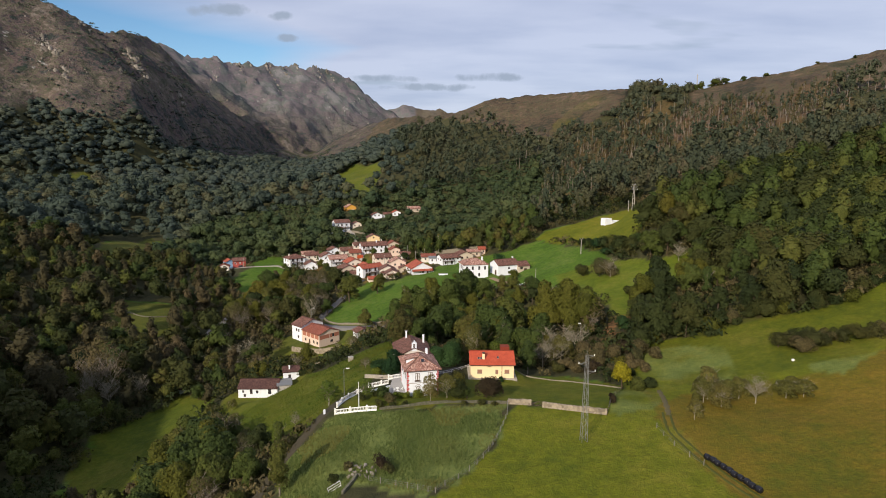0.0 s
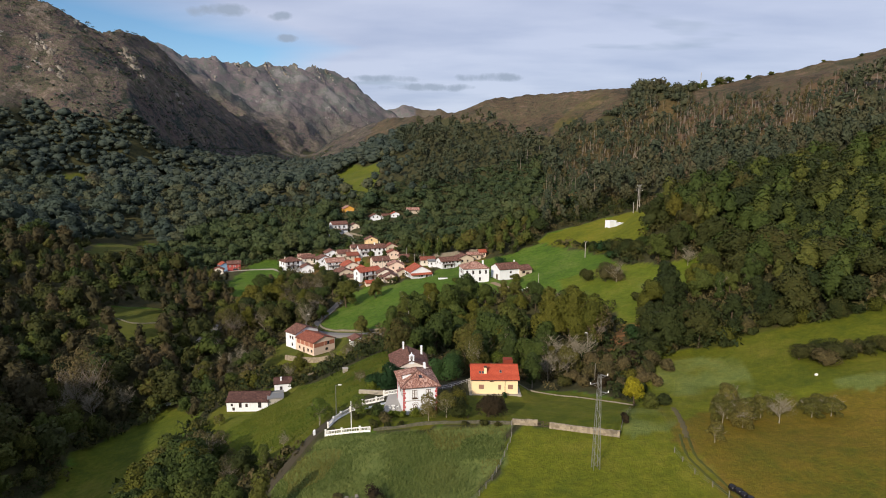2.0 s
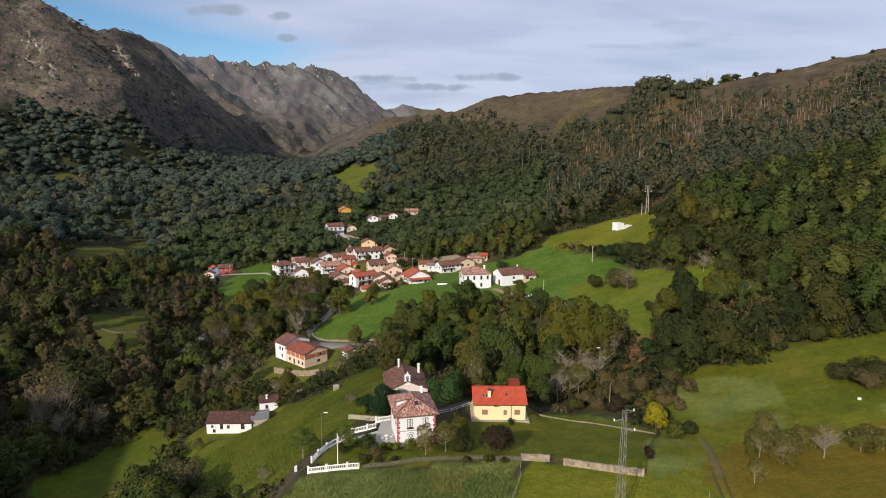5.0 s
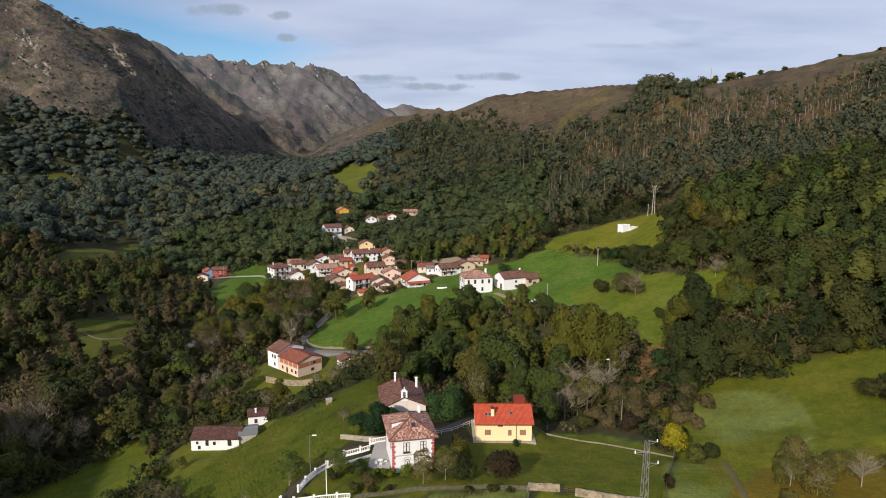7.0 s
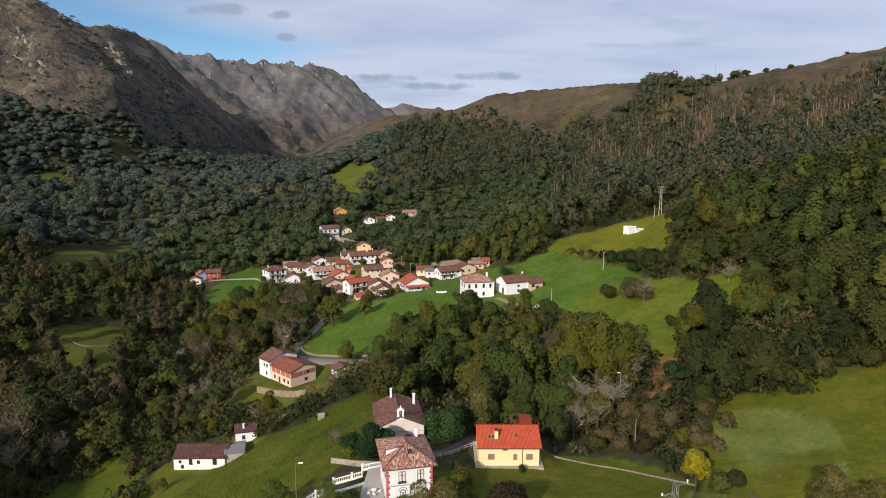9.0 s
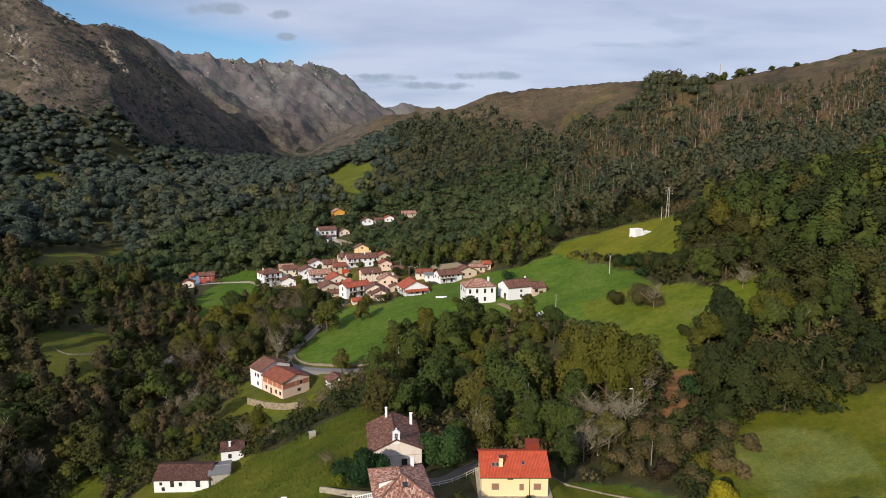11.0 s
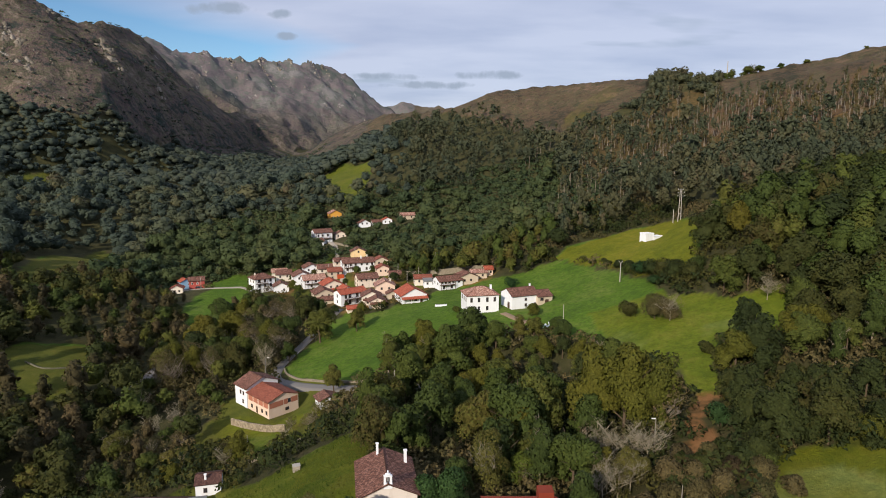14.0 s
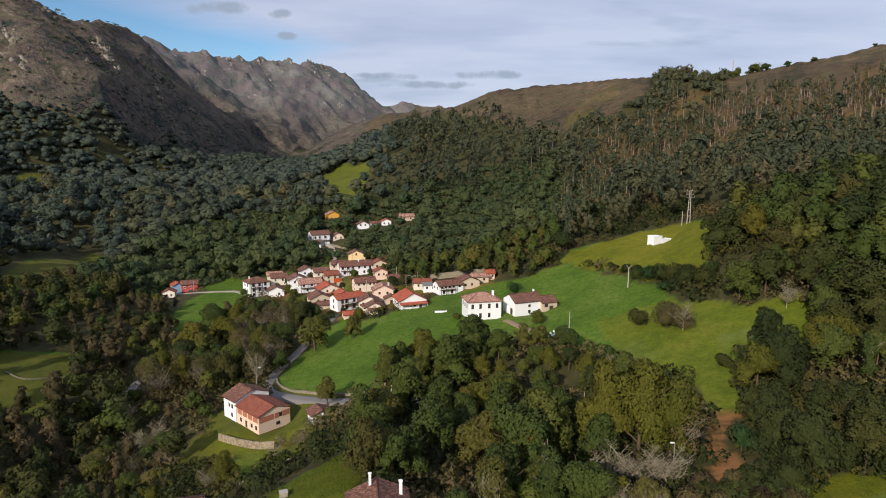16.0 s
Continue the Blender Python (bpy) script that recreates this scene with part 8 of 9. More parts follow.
# ---- garden and field trees ----
def shrub(label, x, y, wide, high, mat, n=420, size=0.32, seed=0, name="shrub"):
    r = np.random.default_rng(seed + int(abs(x) * 10))
    ob = thing(name, pose(x, y, gz(x, y)), label, "shrub")
    lobes = []
    for i in range(8):
        a, q = r.uniform(0, 6.28), r.uniform(0, 0.55)
        lobes.append(((math.cos(a) * q * wide, math.sin(a) * q * wide, high * r.uniform(0.14, 0.66)), r.uniform(0.26, 0.40) * min(wide * 1.6, high)))
    v, q, bend = leaf_cloud(r, lobes, int(n * 1.7), size * 0.85, ragged=0.7, core=4, fill=0.72, loose=1.3)
    v[:, 2] = np.maximum(v[:, 2], -0.2)
    me = quad_mesh("foliage", v, q)
    me.normals_split_custom_set_from_vertices(bend)
    me.materials.append(mat)
    c = new("foliage", me)
    c.parent = ob
    sv, sq = join([stick((0, 0, -0.3), (r.uniform(-0.3, 0.3), r.uniform(-0.3, 0.3), high * 0.6), 0.12, 0.05) for _ in range(3)])
    me = quad_mesh("stem", sv, sq)
    me.materials.append(BARK)
    c = new("stem", me)
    c.parent = ob
    return ob


LEAF_LAUREL = leaves("bright_laurel", (0.0, (0.030, 0.088, 0.028)), (0.6, (0.048, 0.118, 0.036)), (1.0, (0.085, 0.150, 0.044)))
LEAF_HEDGE = leaves("privet", (0.0, (0.125, 0.180, 0.024)), (1.0, (0.205, 0.235, 0.030)))
LEAF_BRAMBLE = leaves("bramble", (0.0, (0.062, 0.070, 0.020)), (1.0, (0.112, 0.108, 0.032)))
LEAF_COPPER = leaves("copper_leaf", (0.0, (0.050, 0.038, 0.020)), (1.0, (0.105, 0.070, 0.034)))
shrub("round copper-brown bush below the lawn", 10.0, 140.8, 4.2, 5.2, LEAF_COPPER, 1700, 0.36)
shrub("olive-brown garden bush below the villa", 3.0, 140.2, 3.0, 4.4, LEAF_SCRUB, 1300, 0.32)
shrub("green bush at the corner of the lawn", 5.2, 139.6, 2.0, 2.6, LEAF_GREEN, 420)
shrub("clipped light green hedge before the terrace", -12.4, 144.2, 1.3, 1.5, LEAF_HEDGE, 600, 0.2)
shrub("clipped light green hedge before the terrace", -11.0, 143.9, 1.3, 1.5, LEAF_HEDGE, 600, 0.2)
shrub("round bright green bush at the villa wall", -6.6, 144.2, 1.5, 2.2, LEAF_HEDGE, 700, 0.22)
shrub("clipped light green hedge before the terrace", -9.6, 143.6, 1.3, 1.5, LEAF_HEDGE, 600, 0.2)
shrub("feathery green garden tree between the houses", 3.0, 153.0, 1.7, 4.4, LEAF_SCRUB, 700, 0.3)
for x, y, w_, h_ in ((-15.7, 138.0, 1.5, 1.5), (-12.8, 137.2, 1.1, 0.9), (-9.6, 137.0, 1.3, 1.1), (8.9, 135.5, 1.6, 1.4), (-20.5, 143.5, 1.4, 1.8), (-17.5, 146.0, 1.4, 1.4), (11.5, 135.3, 1.2, 0.9), (4.5, 135.3, 1.2, 0.9)):
    shrub("straggling dull green bush along the mossy wall", x, y, w_, h_, LEAF_SCRUB, 420, 0.26)
shrub("leafy shrub against the villa wall", -3.4, 143.6, 1.6, 2.4, LEAF_OLIVE, 420, 0.28)
shrub("spiky garden shrub by the terrace", -15.8, 145.4, 1.8, 2.6, LEAF_GREEN, 420, 0.4)
shrub("low shrub beside the balustrade", -13.4, 139.0, 1.9, 2.8, LEAF_BROWN, 380, 0.3)
shrub("low shrub beside the balustrade", -24.6, 136.8, 1.0, 0.9, LEAF_BROWN, 160, 0.2)
shrub("round clipped bush at the yellow house", 15.4, 158.4, 0.8, 1.6, LEAF_DARK, 300, 0.2)
for x, y, w_, h_, m_ in ((-12.6, 107.4, 2.2, 2.4, LEAF_COPPER), (-10.8, 105.8, 1.6, 1.8, LEAF_BRAMBLE), (-18.6, 108.0, 1.4, 1.2, LEAF_BROWN), (-20.6, 103.2, 1.6, 1.6, LEAF_SCRUB)):
    shrub("rough bramble beside the rubble heap", x, y, w_, h_, m_, 420, 0.26)
WOOD_FOOT = [(60, 186), (67, 193), (75, 195), (84, 191), (96, 194), (105, 193), (116, 190), (126, 187), (140, 193), (156, 200)]
for i, p in enumerate(resample(WOOD_FOOT, 2.7)):
    shrub("leafy bush at the foot of the wood", p.x + 1.2 * math.sin(i * 2.3), p.y + 2.0 * math.cos(i * 1.7), 3.6 + 1.2 * math.sin(i * 0.9), 4.6 + 2.2 * math.sin(i * 1.3), (LEAF_DEEP, LEAF_SCRUB, LEAF_DEEP, LEAF_OLIVE, LEAF_SCRUB, LEAF_BROWN, LEAF_DEEP)[i % 7], 900, 0.4)
for x, y, w_, h_, m_ in ((-43.0, 101, 2.6, 4.4, LEAF_BRAMBLE), (-42.2, 106.5, 2.4, 4.0, LEAF_COPPER), (-41.4, 111.5, 2.4, 4.2, LEAF_GREEN), (-40.4, 116.5, 2.4, 3.6, LEAF_BRAMBLE), (-39.2, 121, 2.2, 3.6, LEAF_SCRUB), (-37.4, 125.5, 2.0, 3.0, LEAF_COPPER), (-35.4, 130, 1.7, 2.4, LEAF_BRAMBLE), (-34.6, 136, 1.6, 2.0, LEAF_SCRUB)):
    shrub("overgrown hedge bush along the sunken lane", x, y, w_, h_, m_, 700, 0.32)
shrub("yellow-green bush by the retaining wall", -19.4, 166.4, 1.5, 2.2, LEAF_HEDGE, 500, 0.26)
shrub("grey-green shrub between the houses", 3.6, 150.4, 2.6, 3.8, LEAF_OLIVE, 620, 0.34)
for x, y, w_, h_, m_ in ((95.5, 168, 3.8, 4.2, LEAF_BRAMBLE), (98.5, 166.5, 4.6, 5.0, LEAF_BRAMBLE), (98.8, 161.5, 4.4, 4.8, LEAF_BROWN), (101.5, 163.5, 5.0, 5.8, LEAF_BRAMBLE), (102.5, 168, 5.0, 5.2, LEAF_SCRUB), (105.5, 165, 4.6, 3.8, LEAF_BRAMBLE), (108.5, 167, 4.6, 3.4, LEAF_BROWN), (111.5, 165.5, 4.6, 3.8, LEAF_BRAMBLE), (115, 164, 4.8, 4.0, LEAF_SCRUB), (118.5, 162.5, 4.6, 3.6, LEAF_BRAMBLE), (122, 161.5, 4.4, 3.4, LEAF_BROWN)):
    shrub("olive-brown bramble thicket in the meadow", x, y, w_ * 1.15, h_, m_, 1300, 0.3)
for x, y, w_, h_, m_, lb in ((49.6, 149.4, 2.2, 3.2, LEAF_GREEN, "green bush at the field gate"), (53.8, 152, 1.6, 2.4, LEAF_SCRUB, "dark upright bush at the field track"), (39.6, 136.4, 0.8, 2.4, LEAF_COPPER, "narrow brown shrub by the lawn fence"),
                          (78, 330, 3.4, 3.6, LEAF_GREEN, "round dark bush on the upper meadow"), (82.5, 308, 3.2, 3.6, LEAF_DARK, "dark bush on the upper meadow"), (33, 360, 3.6, 4.6, LEAF_DARK, "dark laurel behind the manor house"),
                          (7, 329, 2.2, 2.6, LEAF_GREEN, "bush beside the manor house")):
    shrub(lb, x, y, w_ * 1.1, h_ * 1.1, m_, 1000, 0.34)

tree("hawthorn", -3.6, 138.4, 6.8, 0.9)
tree("hawthorn", 0.4, 139.4, 6.6, 1.05)
tree("young", -20.0, 145.4, 5.2, 1.1)
tree("thin", -24.0, 178.0, 4.0, 1.2)
tree("young", -29.8, 148.6, 6.8, 1.1)
tree("bare", -38.0, 146.0, 4.0, 1.2)
shrub("big dense dark laurel beside the villa", -14.6, 165.4, 3.3, 8.8, LEAF_DARK, 2400, 0.4, name="laurel")
shrub("big dense dark laurel beside the villa", -12.0, 167.4, 2.8, 8.4, LEAF_LAUREL, 1800, 0.4, name="laurel")
shrub("dense dark laurel hedge by the villa", -19.6, 170.0, 2.6, 3.4, LEAF_DARK, 700, 0.4, name="laurel")
shrub("tall dense evergreen behind the villa", -2.0, 178.4, 3.6, 10.5, LEAF_LAUREL, 2400, 0.42, name="evergreen_tree")
shrub("tall dense evergreen behind the villa", 1.6, 176.6, 3.2, 8.0, LEAF_LAUREL, 2000, 0.42, name="evergreen_tree")
for x, y, w_, h_, m_ in ((42, 180, 3.2, 4.2, LEAF_BROWN), (47, 177, 3.0, 4.6, LEAF_BROWN), (52, 180, 3.2, 5.0, LEAF_BROWN), (56, 184, 3.0, 4.4, LEAF_COPPER), (45, 186, 3.4, 5.2, LEAF_BROWN), (51, 172, 2.4, 4.0, LEAF_OLIVE), (60, 182, 3.0, 4.6, LEAF_BROWN), (63, 187, 3.0, 4.2, LEAF_GREEN), (40, 190, 3.0, 4.6, LEAF_BROWN), (67, 192, 3.0, 3.6, LEAF_OLIVE), (39, 172, 2.6, 3.0, LEAF_BROWN), (43, 170, 2.8, 3.4, LEAF_COPPER), (48, 167, 2.6, 3.0, LEAF_BROWN), (52, 163, 2.4, 3.0, LEAF_SCRUB), (55, 171, 3.0, 3.8, LEAF_BROWN), (58, 176, 3.0, 4.0, LEAF_BROWN), (36, 178, 2.8, 3.6, LEAF_BROWN), (34, 174, 2.6, 3.0, LEAF_SCRUB), (46, 174, 2.8, 3.4, LEAF_BROWN), (57.5, 168, 2.6, 2.8, LEAF_BROWN), (64, 178, 2.8, 3.6, LEAF_BROWN), (50, 185, 3.0, 3.8, LEAF_BROWN), (50, 192.5, 3.0, 4.0, LEAF_UMBER), (54.5, 191.5, 3.0, 3.6, LEAF_BROWN), (58.5, 193.0, 2.6, 3.4, LEAF_SCRUB)):
    shrub("brown half-bare scrub below the earth bank", x, y, w_ * 1.15, h_, m_, 1100, 0.36)
for x, y, w_, h_, m_ in ((70.5, 360, 2.6, 2.2, LEAF_GREEN), (74.5, 350, 3.0, 3.0, LEAF_DEEP), (77, 341, 3.4, 3.6, LEAF_DEEP), (79.5, 332, 4.0, 5.4, LEAF_DEEP), (82.5, 323, 4.4, 6.6, LEAF_DARK), (84.5, 318, 4.4, 7.0, LEAF_DEEP), (86, 312, 4.4, 8.4, LEAF_DEEP), (89, 306, 4.6, 9.0, LEAF_SCRUB), (92, 300, 4.4, 8.0, LEAF_DEEP), (96, 304, 4.2, 7.0, LEAF_GREEN), (66.0, 284.5, 4.0, 6.0, LEAF_DEEP), (92, 314, 4.2, 4.6, LEAF_DEEP), (87, 309, 4.4, 5.4, LEAF_DEEP), (75, 243, 3.2, 3.6, LEAF_SCRUB)):
    shrub("dark hedge bush between the meadows", x, y, w_, h_, m_, 900, 0.45)
tree("hawthorn", 9.0, 187.0, 14.0, 0.85)
tree("young", 17.0, 191.0, 8.0, 1.2)
tree("young", 25.0, 195.0, 8.0, 1.1)
tree("deep", 20.0, 199.0, 13.0, 0.9)
tree("hawthorn", 37.0, 186.5, 10.0, 1.0)
for x, y, w_, h_, m_ in ((62, 205, 3.4, 6.0, LEAF_DARK), (66.5, 202, 3.6, 6.4, LEAF_DEEP), (52.5, 209, 2.6, 5.0, LEAF_DARK), (62.5, 190, 2.6, 3.6, LEAF_OLIVE)):
    shrub("dark leafy bush beside the earth bank", x, y, w_, h_, m_, 900, 0.4)
tree("yellow", 46.2, 151.4, 8.5, 0.72)
for x, y, h_, k_ in ((-62, 146, 15, "oak"), (-57, 141, 14, "olive"), (-67, 149, 14, "oak"), (-60, 154, 12, "thin"), (-70, 158, 13, "oak"), (-54, 134, 14, "oak"), (-61, 133, 15, "oak"), (-68, 138, 15, "olive"), (-52, 126, 12, "oak"), (-59, 124, 14, "olive"), (-66, 128, 14, "oak"), (-51, 117, 10, "thin"), (-47, 135, 8, "thin"), (-64, 118, 14, "oak")):
    tree(k_, x, y, h_, 1.05)
for x, y, h_, w_ in ((64, 140.5, 9.0, 1.0), (64.6, 134.5, 6.2, 1.2), (67.0, 138.5, 6.4, 1.2), (61.8, 138.0, 6.6, 1.1), (55, 126.3, 5.0, 1.1), (71.5, 140.5, 6.0, 1.3), (81.6, 138.0, 5.2, 1.5), (85.2, 137.0, 5.0, 1.5), (83.4, 139.2, 4.8, 1.4)):
    tree("hawthorn", x, y, h_, w_)
tree("bare", 74.0, 137.2, 8.0, 1.15)
tree("bare", 30.8, 183.0, 12.0, 0.95)
tree("bare", 34.5, 186.0, 11.0, 1.0)
tree("olive", 32.0, 188.0, 11.0, 0.7)
tree("oak", 17.0, 207.0, 20.0, 0.95)
tree("oak", 22.0, 213.0, 19.0, 0.9)
tree("olive", 19.5, 203.0, 15.0, 0.9)
tree("oak", 9.0, 214.0, 15.0, 1.0)
tree("olive", 38.0, 216.0, 24.0, 0.78)
tree("olive", 42.5, 210.0, 24.0, 0.80)
tree("olive", 48.0, 206.5, 19.0, 0.8)
tree("thin", 51.0, 206.0, 15.0, 0.9)
tree("bare", 38.9, 199.6, 12.0, 1.3)
tree("bare", 34.0, 202.0, 11.0, 1.3)
tree("bare", 43.5, 196.4, 11.0, 1.2)
tree("oak", -51.5, 332.5, 16.0, 1.2)
tree("oak", -36.3, 336.0, 11.0, 0.95)
tree("oak", -60.6, 314.0, 9.5, 0.9)
tree("thin", -66.0, 322.0, 15.0, 1.0)
tree("oak", -35.5, 272.0, 10.0, 0.95)
tree("oak", -9.5, 243.0, 20.0, 0.8)
tree("deep", -3.0, 280.0, 9.0, 1.0)
tree("bare", 75.0, 271.5, 10.0, 1.25)
shrub("wide leafless brown thicket on the meadow", 71.5, 276.0, 5.4, 9.6, LEAF_BROWN, 1700, 0.34)
shrub("wide leafless brown thicket on the meadow", 75.0, 274.0, 4.4, 8.0, LEAF_BROWN, 1200, 0.34)
tree("bare", 103.3, 266.0, 9.0, 1.2)
tree("bare", 108.0, 318.0, 7.0, 1.2)
tree("olive", 36.0, 312.0, 6.0, 1.3)
tree("bare", -44.0, 240.0, 5.0, 1.2)
tree("thin", -38.0, 244.0, 6.0, 1.2)
tree("thin", -125.0, 219.0, 26.0, 0.72)
tree("thin", -133.0, 222.0, 22.0, 0.8)
tree("bare", -129.0, 214.0, 17.0, 0.6)
tree("bare", -122.0, 213.0, 14.0, 0.9)
tree("bare", -128.0, 208.0, 12.0, 0.9)
tree("bare", -116.0, 222.0, 12.0, 1.0)
# half-bare scrub wood below the farm
for x, y, h_, k_ in ((-38, 248.6, 5, "bare"), (-44, 248.4, 5, "thin"), (-38.5, 257.2, 4.5, "thin"), (-35.0, 257.0, 4.5, "hawthorn"), (-32.5, 259.5, 5, "young"), (-86, 248, 8, "thin"), (-92, 262, 9, "bare"), (-88, 269, 8, "bare"), (-83, 262, 7, "oak"), (-79, 252, 7, "thin"), (-104, 280, 10, "bare"), (-98, 251, 9, "hawthorn"), (-76, 238, 6, "hawthorn"), (-82, 238, 7, "oak"), (-70, 234, 5, "thin"), (-91, 217, 7, "oak"), (-96, 232, 8, "thin"), (-78, 186, 5, "young"), (-68, 186, 4, "hawthorn")):
    tree(k_, x, y, h_, 1.15)
# gardens between the village houses
for x, y, h_, k_ in ((-49, 431, 6, "oak"), (-44.5, 405, 5, "olive"), (-26, 412, 7, "deep"), (-85, 425, 6, "olive"), (-99, 424, 6, "thin"), (-45, 463, 7, "deep"), (-19, 398, 5, "olive"), (-37, 363, 6, "olive"), (-66, 392, 6, "oak"), (-70, 410, 6, "deep"), (-80, 418, 6, "oak"), (-52, 372, 5, "deep"), (-88, 462, 7, "deep"), (-70, 470, 7, "oak"), (28, 404, 6, "thin"), (36, 396, 5, "thin"), (46, 390, 5, "bare"), (-90, 445, 5, "oak"), (-77, 447, 5, "deep"), (-66, 425, 4, "olive"), (-57, 412, 5, "deep"), (-55, 425, 4, "oak"), (-40, 437, 5, "deep"), (-33, 441, 5, "oak"), (-20, 412, 6, "deep"), (-12, 410, 5, "oak"), (-3, 405, 5, "deep"), (-38, 392, 4, "olive"), (-24, 400, 5, "oak"), (-68, 440, 4, "deep"), (-112, 432, 5, "oak"), (-94, 438, 4, "olive"), (-47, 378, 4, "deep"), (-27, 365, 4, "oak"), (-66, 520, 7, "deep"), (-96, 508, 8, "deep"), (-104, 520, 8, "oak")):
    tree(k_, x, y, h_, 1.15)
# trees that cap the eastern ridge
for x, y, h_, k_ in ((226, 750, 6, "tall"), (234, 746, 8, "oak"), (243, 741, 10, "tall"), (249, 737, 12, "oak"), (255, 733, 11, "tall"), (262, 730, 9, "oak"), (272, 726, 11, "oak"), (277, 722, 9, "tall"), (283, 714, 12, "oak"), (288, 711, 10, "tall"), (300, 704, 12, "oak"), (304, 702, 13, "bare"), (309, 700, 10, "oak"), (327, 694, 7, "oak"), (347, 686, 6, "oak"), (390, 668, 4, "oak"), (420, 655, 4, "deep")):
    tree(k_, x, y, h_, random.uniform(1.3, 1.7), gz(x, y) - 0.28 * h_)


# ---- tall grass in the rough plot ----
def tufts(name, label, poly, step, high, mat, seed, blade=0.2):
    r = np.random.default_rng(seed)
    xs, ys = [p[0] for p in poly], [p[1] for p in poly]
    gx, gy = np.meshgrid(np.arange(min(xs), max(xs), step), np.arange(min(ys), max(ys), step))
    gx = gx.ravel() + r.uniform(-0.5, 0.5, gx.size) * step
    gy = gy.ravel() + r.uniform(-0.5, 0.5, gy.size) * step
    m = inside(gx, gy, poly) & (value_noise(gx, gy, 7, seed) + r.uniform(-0.6, 0.6, gx.size) > -0.5)
    gx, gy = gx[m], gy[m]
    z = ground_z(gx, gy)
    n = len(gx)
    a = r.uniform(0, 6.28, n)
    h = high * r.uniform(0.5, 1.2, n)
    w = r.uniform(0.4, 1.0, n) * blade
    lx, ly = r.normal(0, 0.6, n) * h, r.normal(0, 0.6, n) * h
    c, s = np.cos(a) * w, np.sin(a) * w
    v = np.stack([np.stack([gx - c, gy - s, z - 0.05], -1), np.stack([gx + c, gy + s, z - 0.05], -1), np.stack([gx + c * 0.5 + lx, gy + s * 0.5 + ly, z + h], -1), np.stack([gx - c * 0.5 + lx, gy - s * 0.5 + ly, z + h * 0.92], -1)], 1).reshape(-1, 3)
    me = quad_mesh(name, v, np.arange(len(v)).reshape(-1, 4))
    at = me.attributes.new("tint", "FLOAT", "POINT")
    at.data.foreach_set("value", np.repeat(np.clip(0.5 + 0.5 * value_noise(gx, gy, 9, seed + 1), 0, 0.999), 4).astype(np.float32))
    me.materials.append(mat)
    tagged(new(name, me), label, "grass", kind="stuff")


LEAF_GRASS = leaves("tall_grass", (0.0, (0.095, 0.140, 0.034)), (0.5, (0.160, 0.195, 0.055)), (1.0, (0.20, 0.175, 0.045)), through=0.5, patchy=0.15, fine=0.4, relief=0.1)
LEAF_MEADOW = leaves("meadow_grass", (0.0, (0.050, 0.088, 0.010)), (0.6, (0.090, 0.122, 0.012)), (1.0, (0.135, 0.130, 0.020)), through=0.5, patchy=0.1, fine=0.3, relief=0.1)
tufts("tall_grass", "tall uncut grey-green grass in the plot", ROUGH_PLOT, 0.27, 0.5, LEAF_GRASS, 41, 0.11)
tufts("meadow_grass", "uneven tufts of grass on the hillside meadow", HILL_MEADOW, 0.5, 0.34, LEAF_MEADOW, 42, 0.12)


# ---- small things ----
bin_box = thing("white_box", pose(-102.5, 229.8, gz(-102.5, 229.8), 0, 0, 10), "small white box hut at the meadow's edge", "hut")
bm = B()
block(bm, -1.1, 1.1, -0.8, 0.8, -0.3, 1.5, 0.04)
part("body", bm, WHITE, bin_box)
bm = B()
block(bm, -1.3, 1.3, -1.0, 1.0, 1.5, 1.65, 0.03)
part("lid", bm, TILE_OLD, bin_box)

meadow_box = thing("stone_box", pose(-32.6, 206.0, gz(-32.6, 206.0), 0, 0, 20), "small stone-sided water box on the slope", "box")
bm = B()
block(bm, -0.8, 0.8, -0.7, 0.7, -0.4, 1.3, 0.04)
part("body", bm, PALE_STONE, meadow_box)
bm = B()
block(bm, -0.9, 0.9, -0.8, 0.8, 1.3, 1.42, 0.03)
part("lid", bm, CONCRETE, meadow_box)


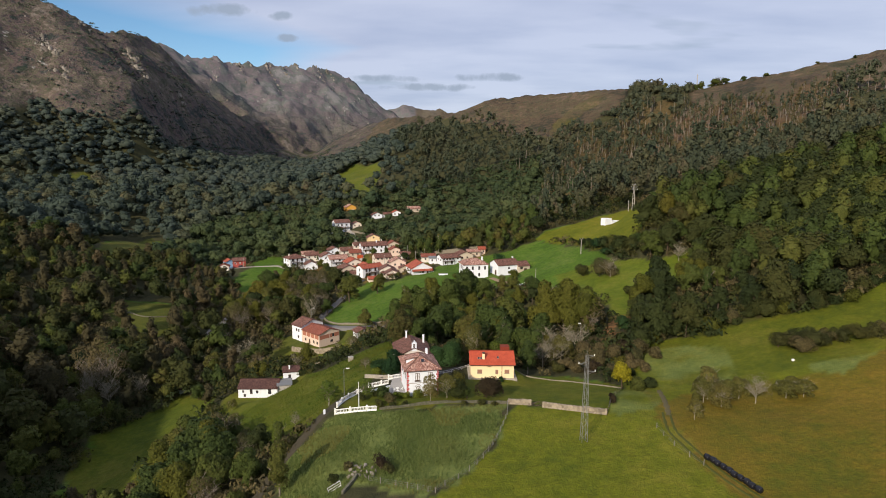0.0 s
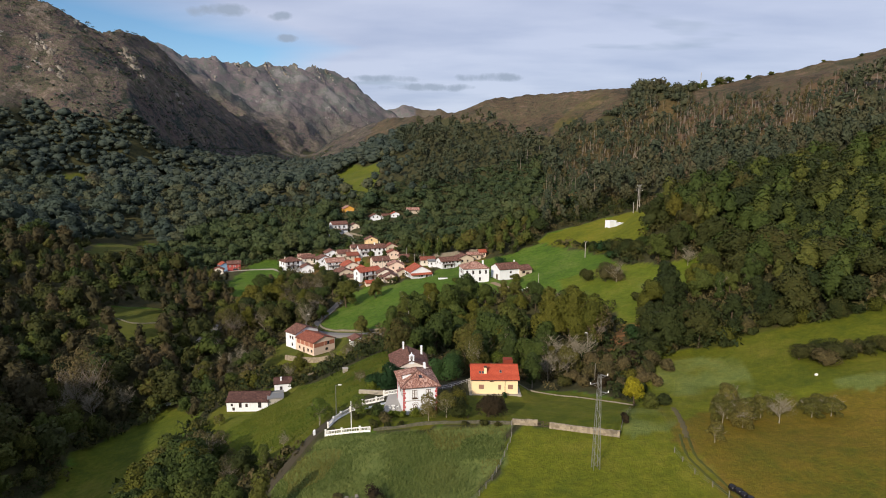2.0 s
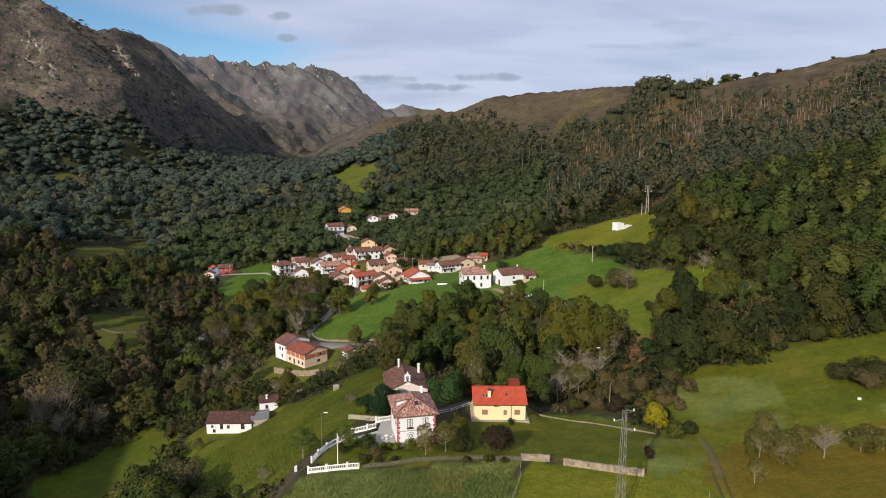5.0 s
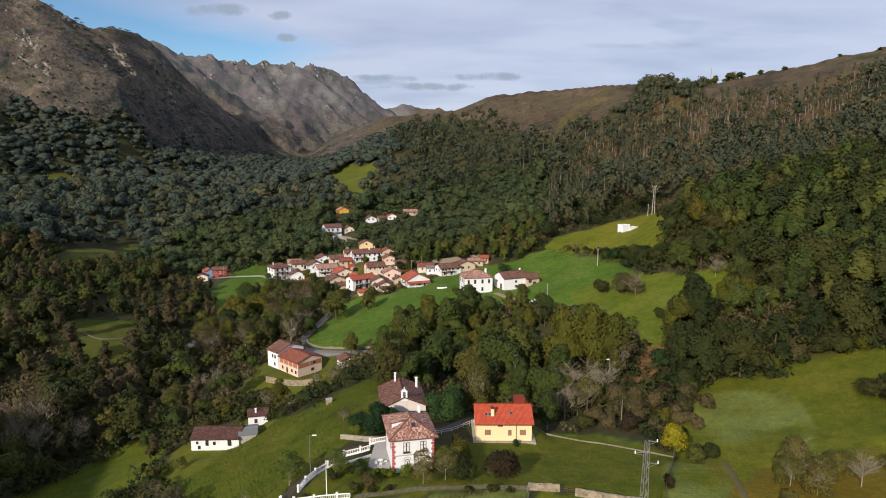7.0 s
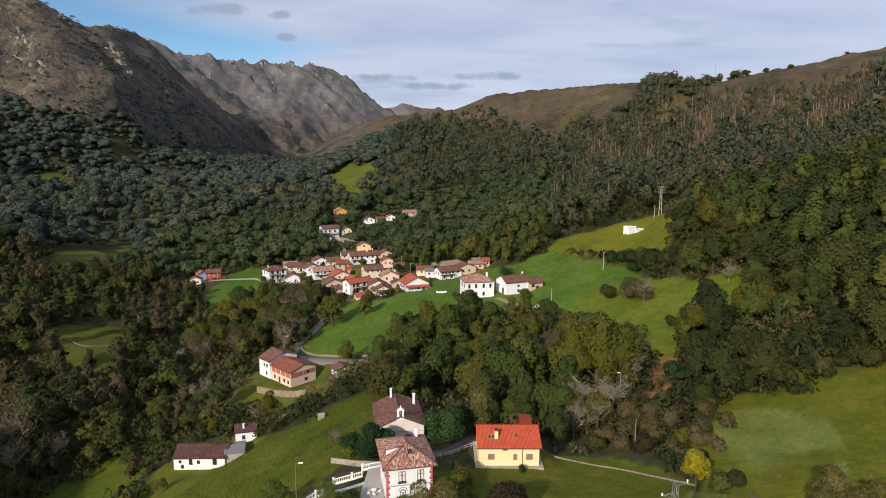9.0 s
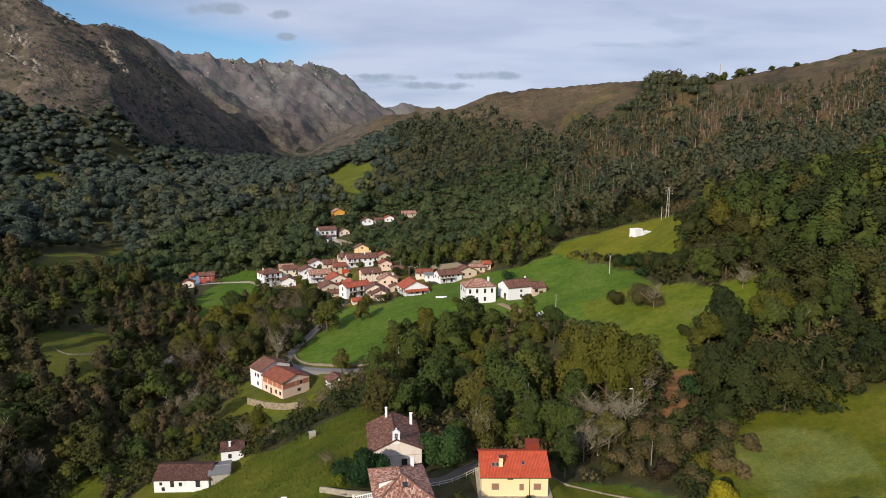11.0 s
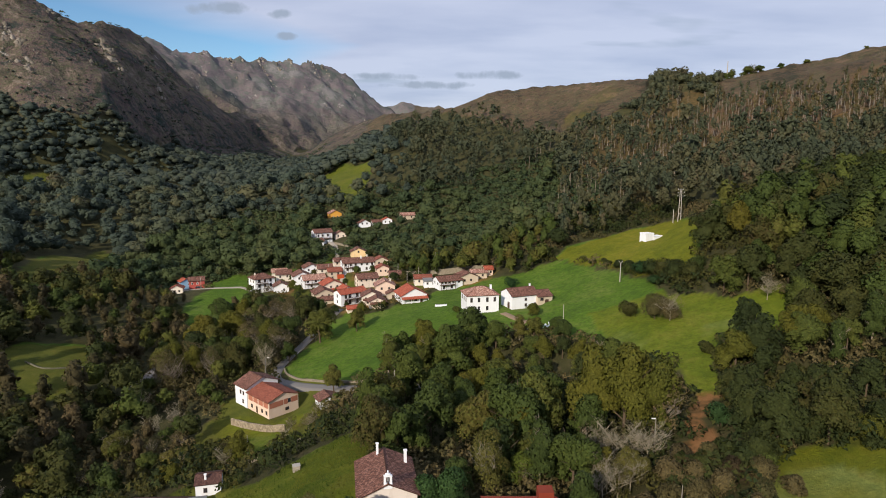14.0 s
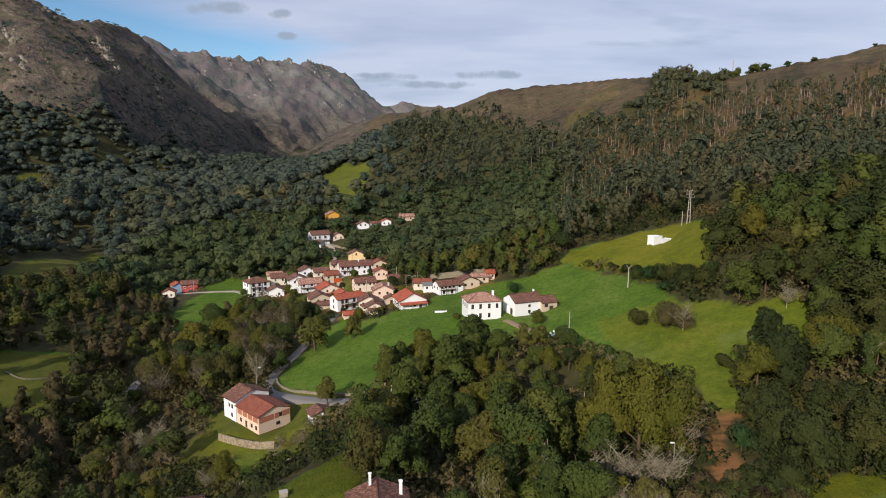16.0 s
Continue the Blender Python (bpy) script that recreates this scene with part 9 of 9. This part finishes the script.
def car(x, y, rot, paint, label):
    ob = thing("car", pose(x, y, gz(x, y) + 0.05, 0, 0, rot), label, "car")
    bm = B()
    prof = [(-2.1, 0.35), (-2.1, 0.8), (-1.7, 0.92), (-1.2, 1.4), (0.3, 1.45), (1.0, 0.98), (1.95, 0.85), (2.1, 0.6), (2.1, 0.35)]
    rings = [[bm.verts.new((a, s * (0.82 if b < 1.0 else 0.66), b)) for a, b in prof] for s in (-1, 1)]
    bm.faces.new(rings[0][::-1])
    bm.faces.new(rings[1])
    for i in range(len(prof)):
        j = (i + 1) % len(prof)
        bm.faces.new((rings[0][i], rings[0][j], rings[1][j], rings[1][i]))
    bmesh.ops.recalc_face_normals(bm, faces=bm.faces)
    part("body", bm, paint, ob)
    for s in (-1, 1):
        bm = B()
        vs = [bm.verts.new((a, s * (0.84 - 0.16 * (b - 0.95) / 0.4), b)) for a, b in ((-1.4, 1.0), (-1.05, 1.34), (0.2, 1.36), (0.75, 1.0))]
        bm.faces.new(vs)
        bmesh.ops.solidify(bm, geom=bm.faces[:], thickness=0.03)
        part("side_window", bm, GLASS, ob)
        for wx in (-1.3, 1.3):
            bm = B()
            rod(bm, (wx, s * 0.62, 0.32), (wx, s * 0.84, 0.32), 0.32, n=14)
            wl = part("wheel", bm, BLACK_WRAP, ob)
            bm = B()
            rod(bm, (wx, s * 0.8, 0.32), (wx, s * 0.86, 0.32), 0.18, n=10)
            part("rim", bm, METAL, wl)


PAINTS = [plain("dark_car_paint", (0.03, 0.035, 0.05), 0.25, 0.2, vary=0.05), plain("red_car_paint", (0.45, 0.05, 0.03), 0.3, 0.1, vary=0.05), plain("white_car_paint", (0.75, 0.75, 0.75), 0.3, vary=0.05)]
car(49.2, 196.6, 70, PAINTS[0], "dark car parked under the trees")
car(-66.6, 448.6, 60, PAINTS[2], "white car parked in the village street")
car(-63.4, 441.4, 30, PAINTS[0], "dark car parked between the village houses")
car(-147.6, 447.0, 5, PAINTS[0], "dark car parked beside the red-walled house")
orange_box = thing("orange_skip", pose(-58.2, 430.6, gz(-58.2, 430.6), 0, 0, 14), "orange skip standing among the village houses", "skip")
bm = B()
block(bm, -2.0, 2.0, -1.2, 1.2, 0.0, 2.2, 0.08)
part("body", bm, ORANGE, orange_box)
bm = B()
for s in (-1, 1):
    block(bm, -2.05, 2.05, s * 1.2 - 0.08, s * 1.2 + 0.08, 2.05, 2.25)
part("rim", bm, ORANGE, orange_box)
heap = thing("white_rubble", pose(37.0, 298.0, gz(37.0, 298.0)), "scattered white stones along the hedge", "stones")
for i in range(34):
    bm = B()
    x, y = rr.uniform(-6.5, 8.0), rr.uniform(-1.8, 1.8)
    m = Matrix.LocRotScale((x, y, gz(37.0 + x, 298.0 + y) - gz(37.0, 298.0) + 0.2), Euler((rr.uniform(0, 3), rr.uniform(0, 3), 0)), (rr.uniform(0.25, 0.6), rr.uniform(0.2, 0.5), rr.uniform(0.2, 0.4)))
    bmesh.ops.create_icosphere(bm, subdivisions=1, radius=1.0, matrix=m)
    part("stone", bm, WHITE, heap)

# patterns of trees that were not planted go away
for kinds in KINDS.values():
    for ob in kinds:
        if ob.name not in USED:
            for c in list(ob.children):
                bpy.data.objects.remove(c)
            bpy.data.objects.remove(ob)
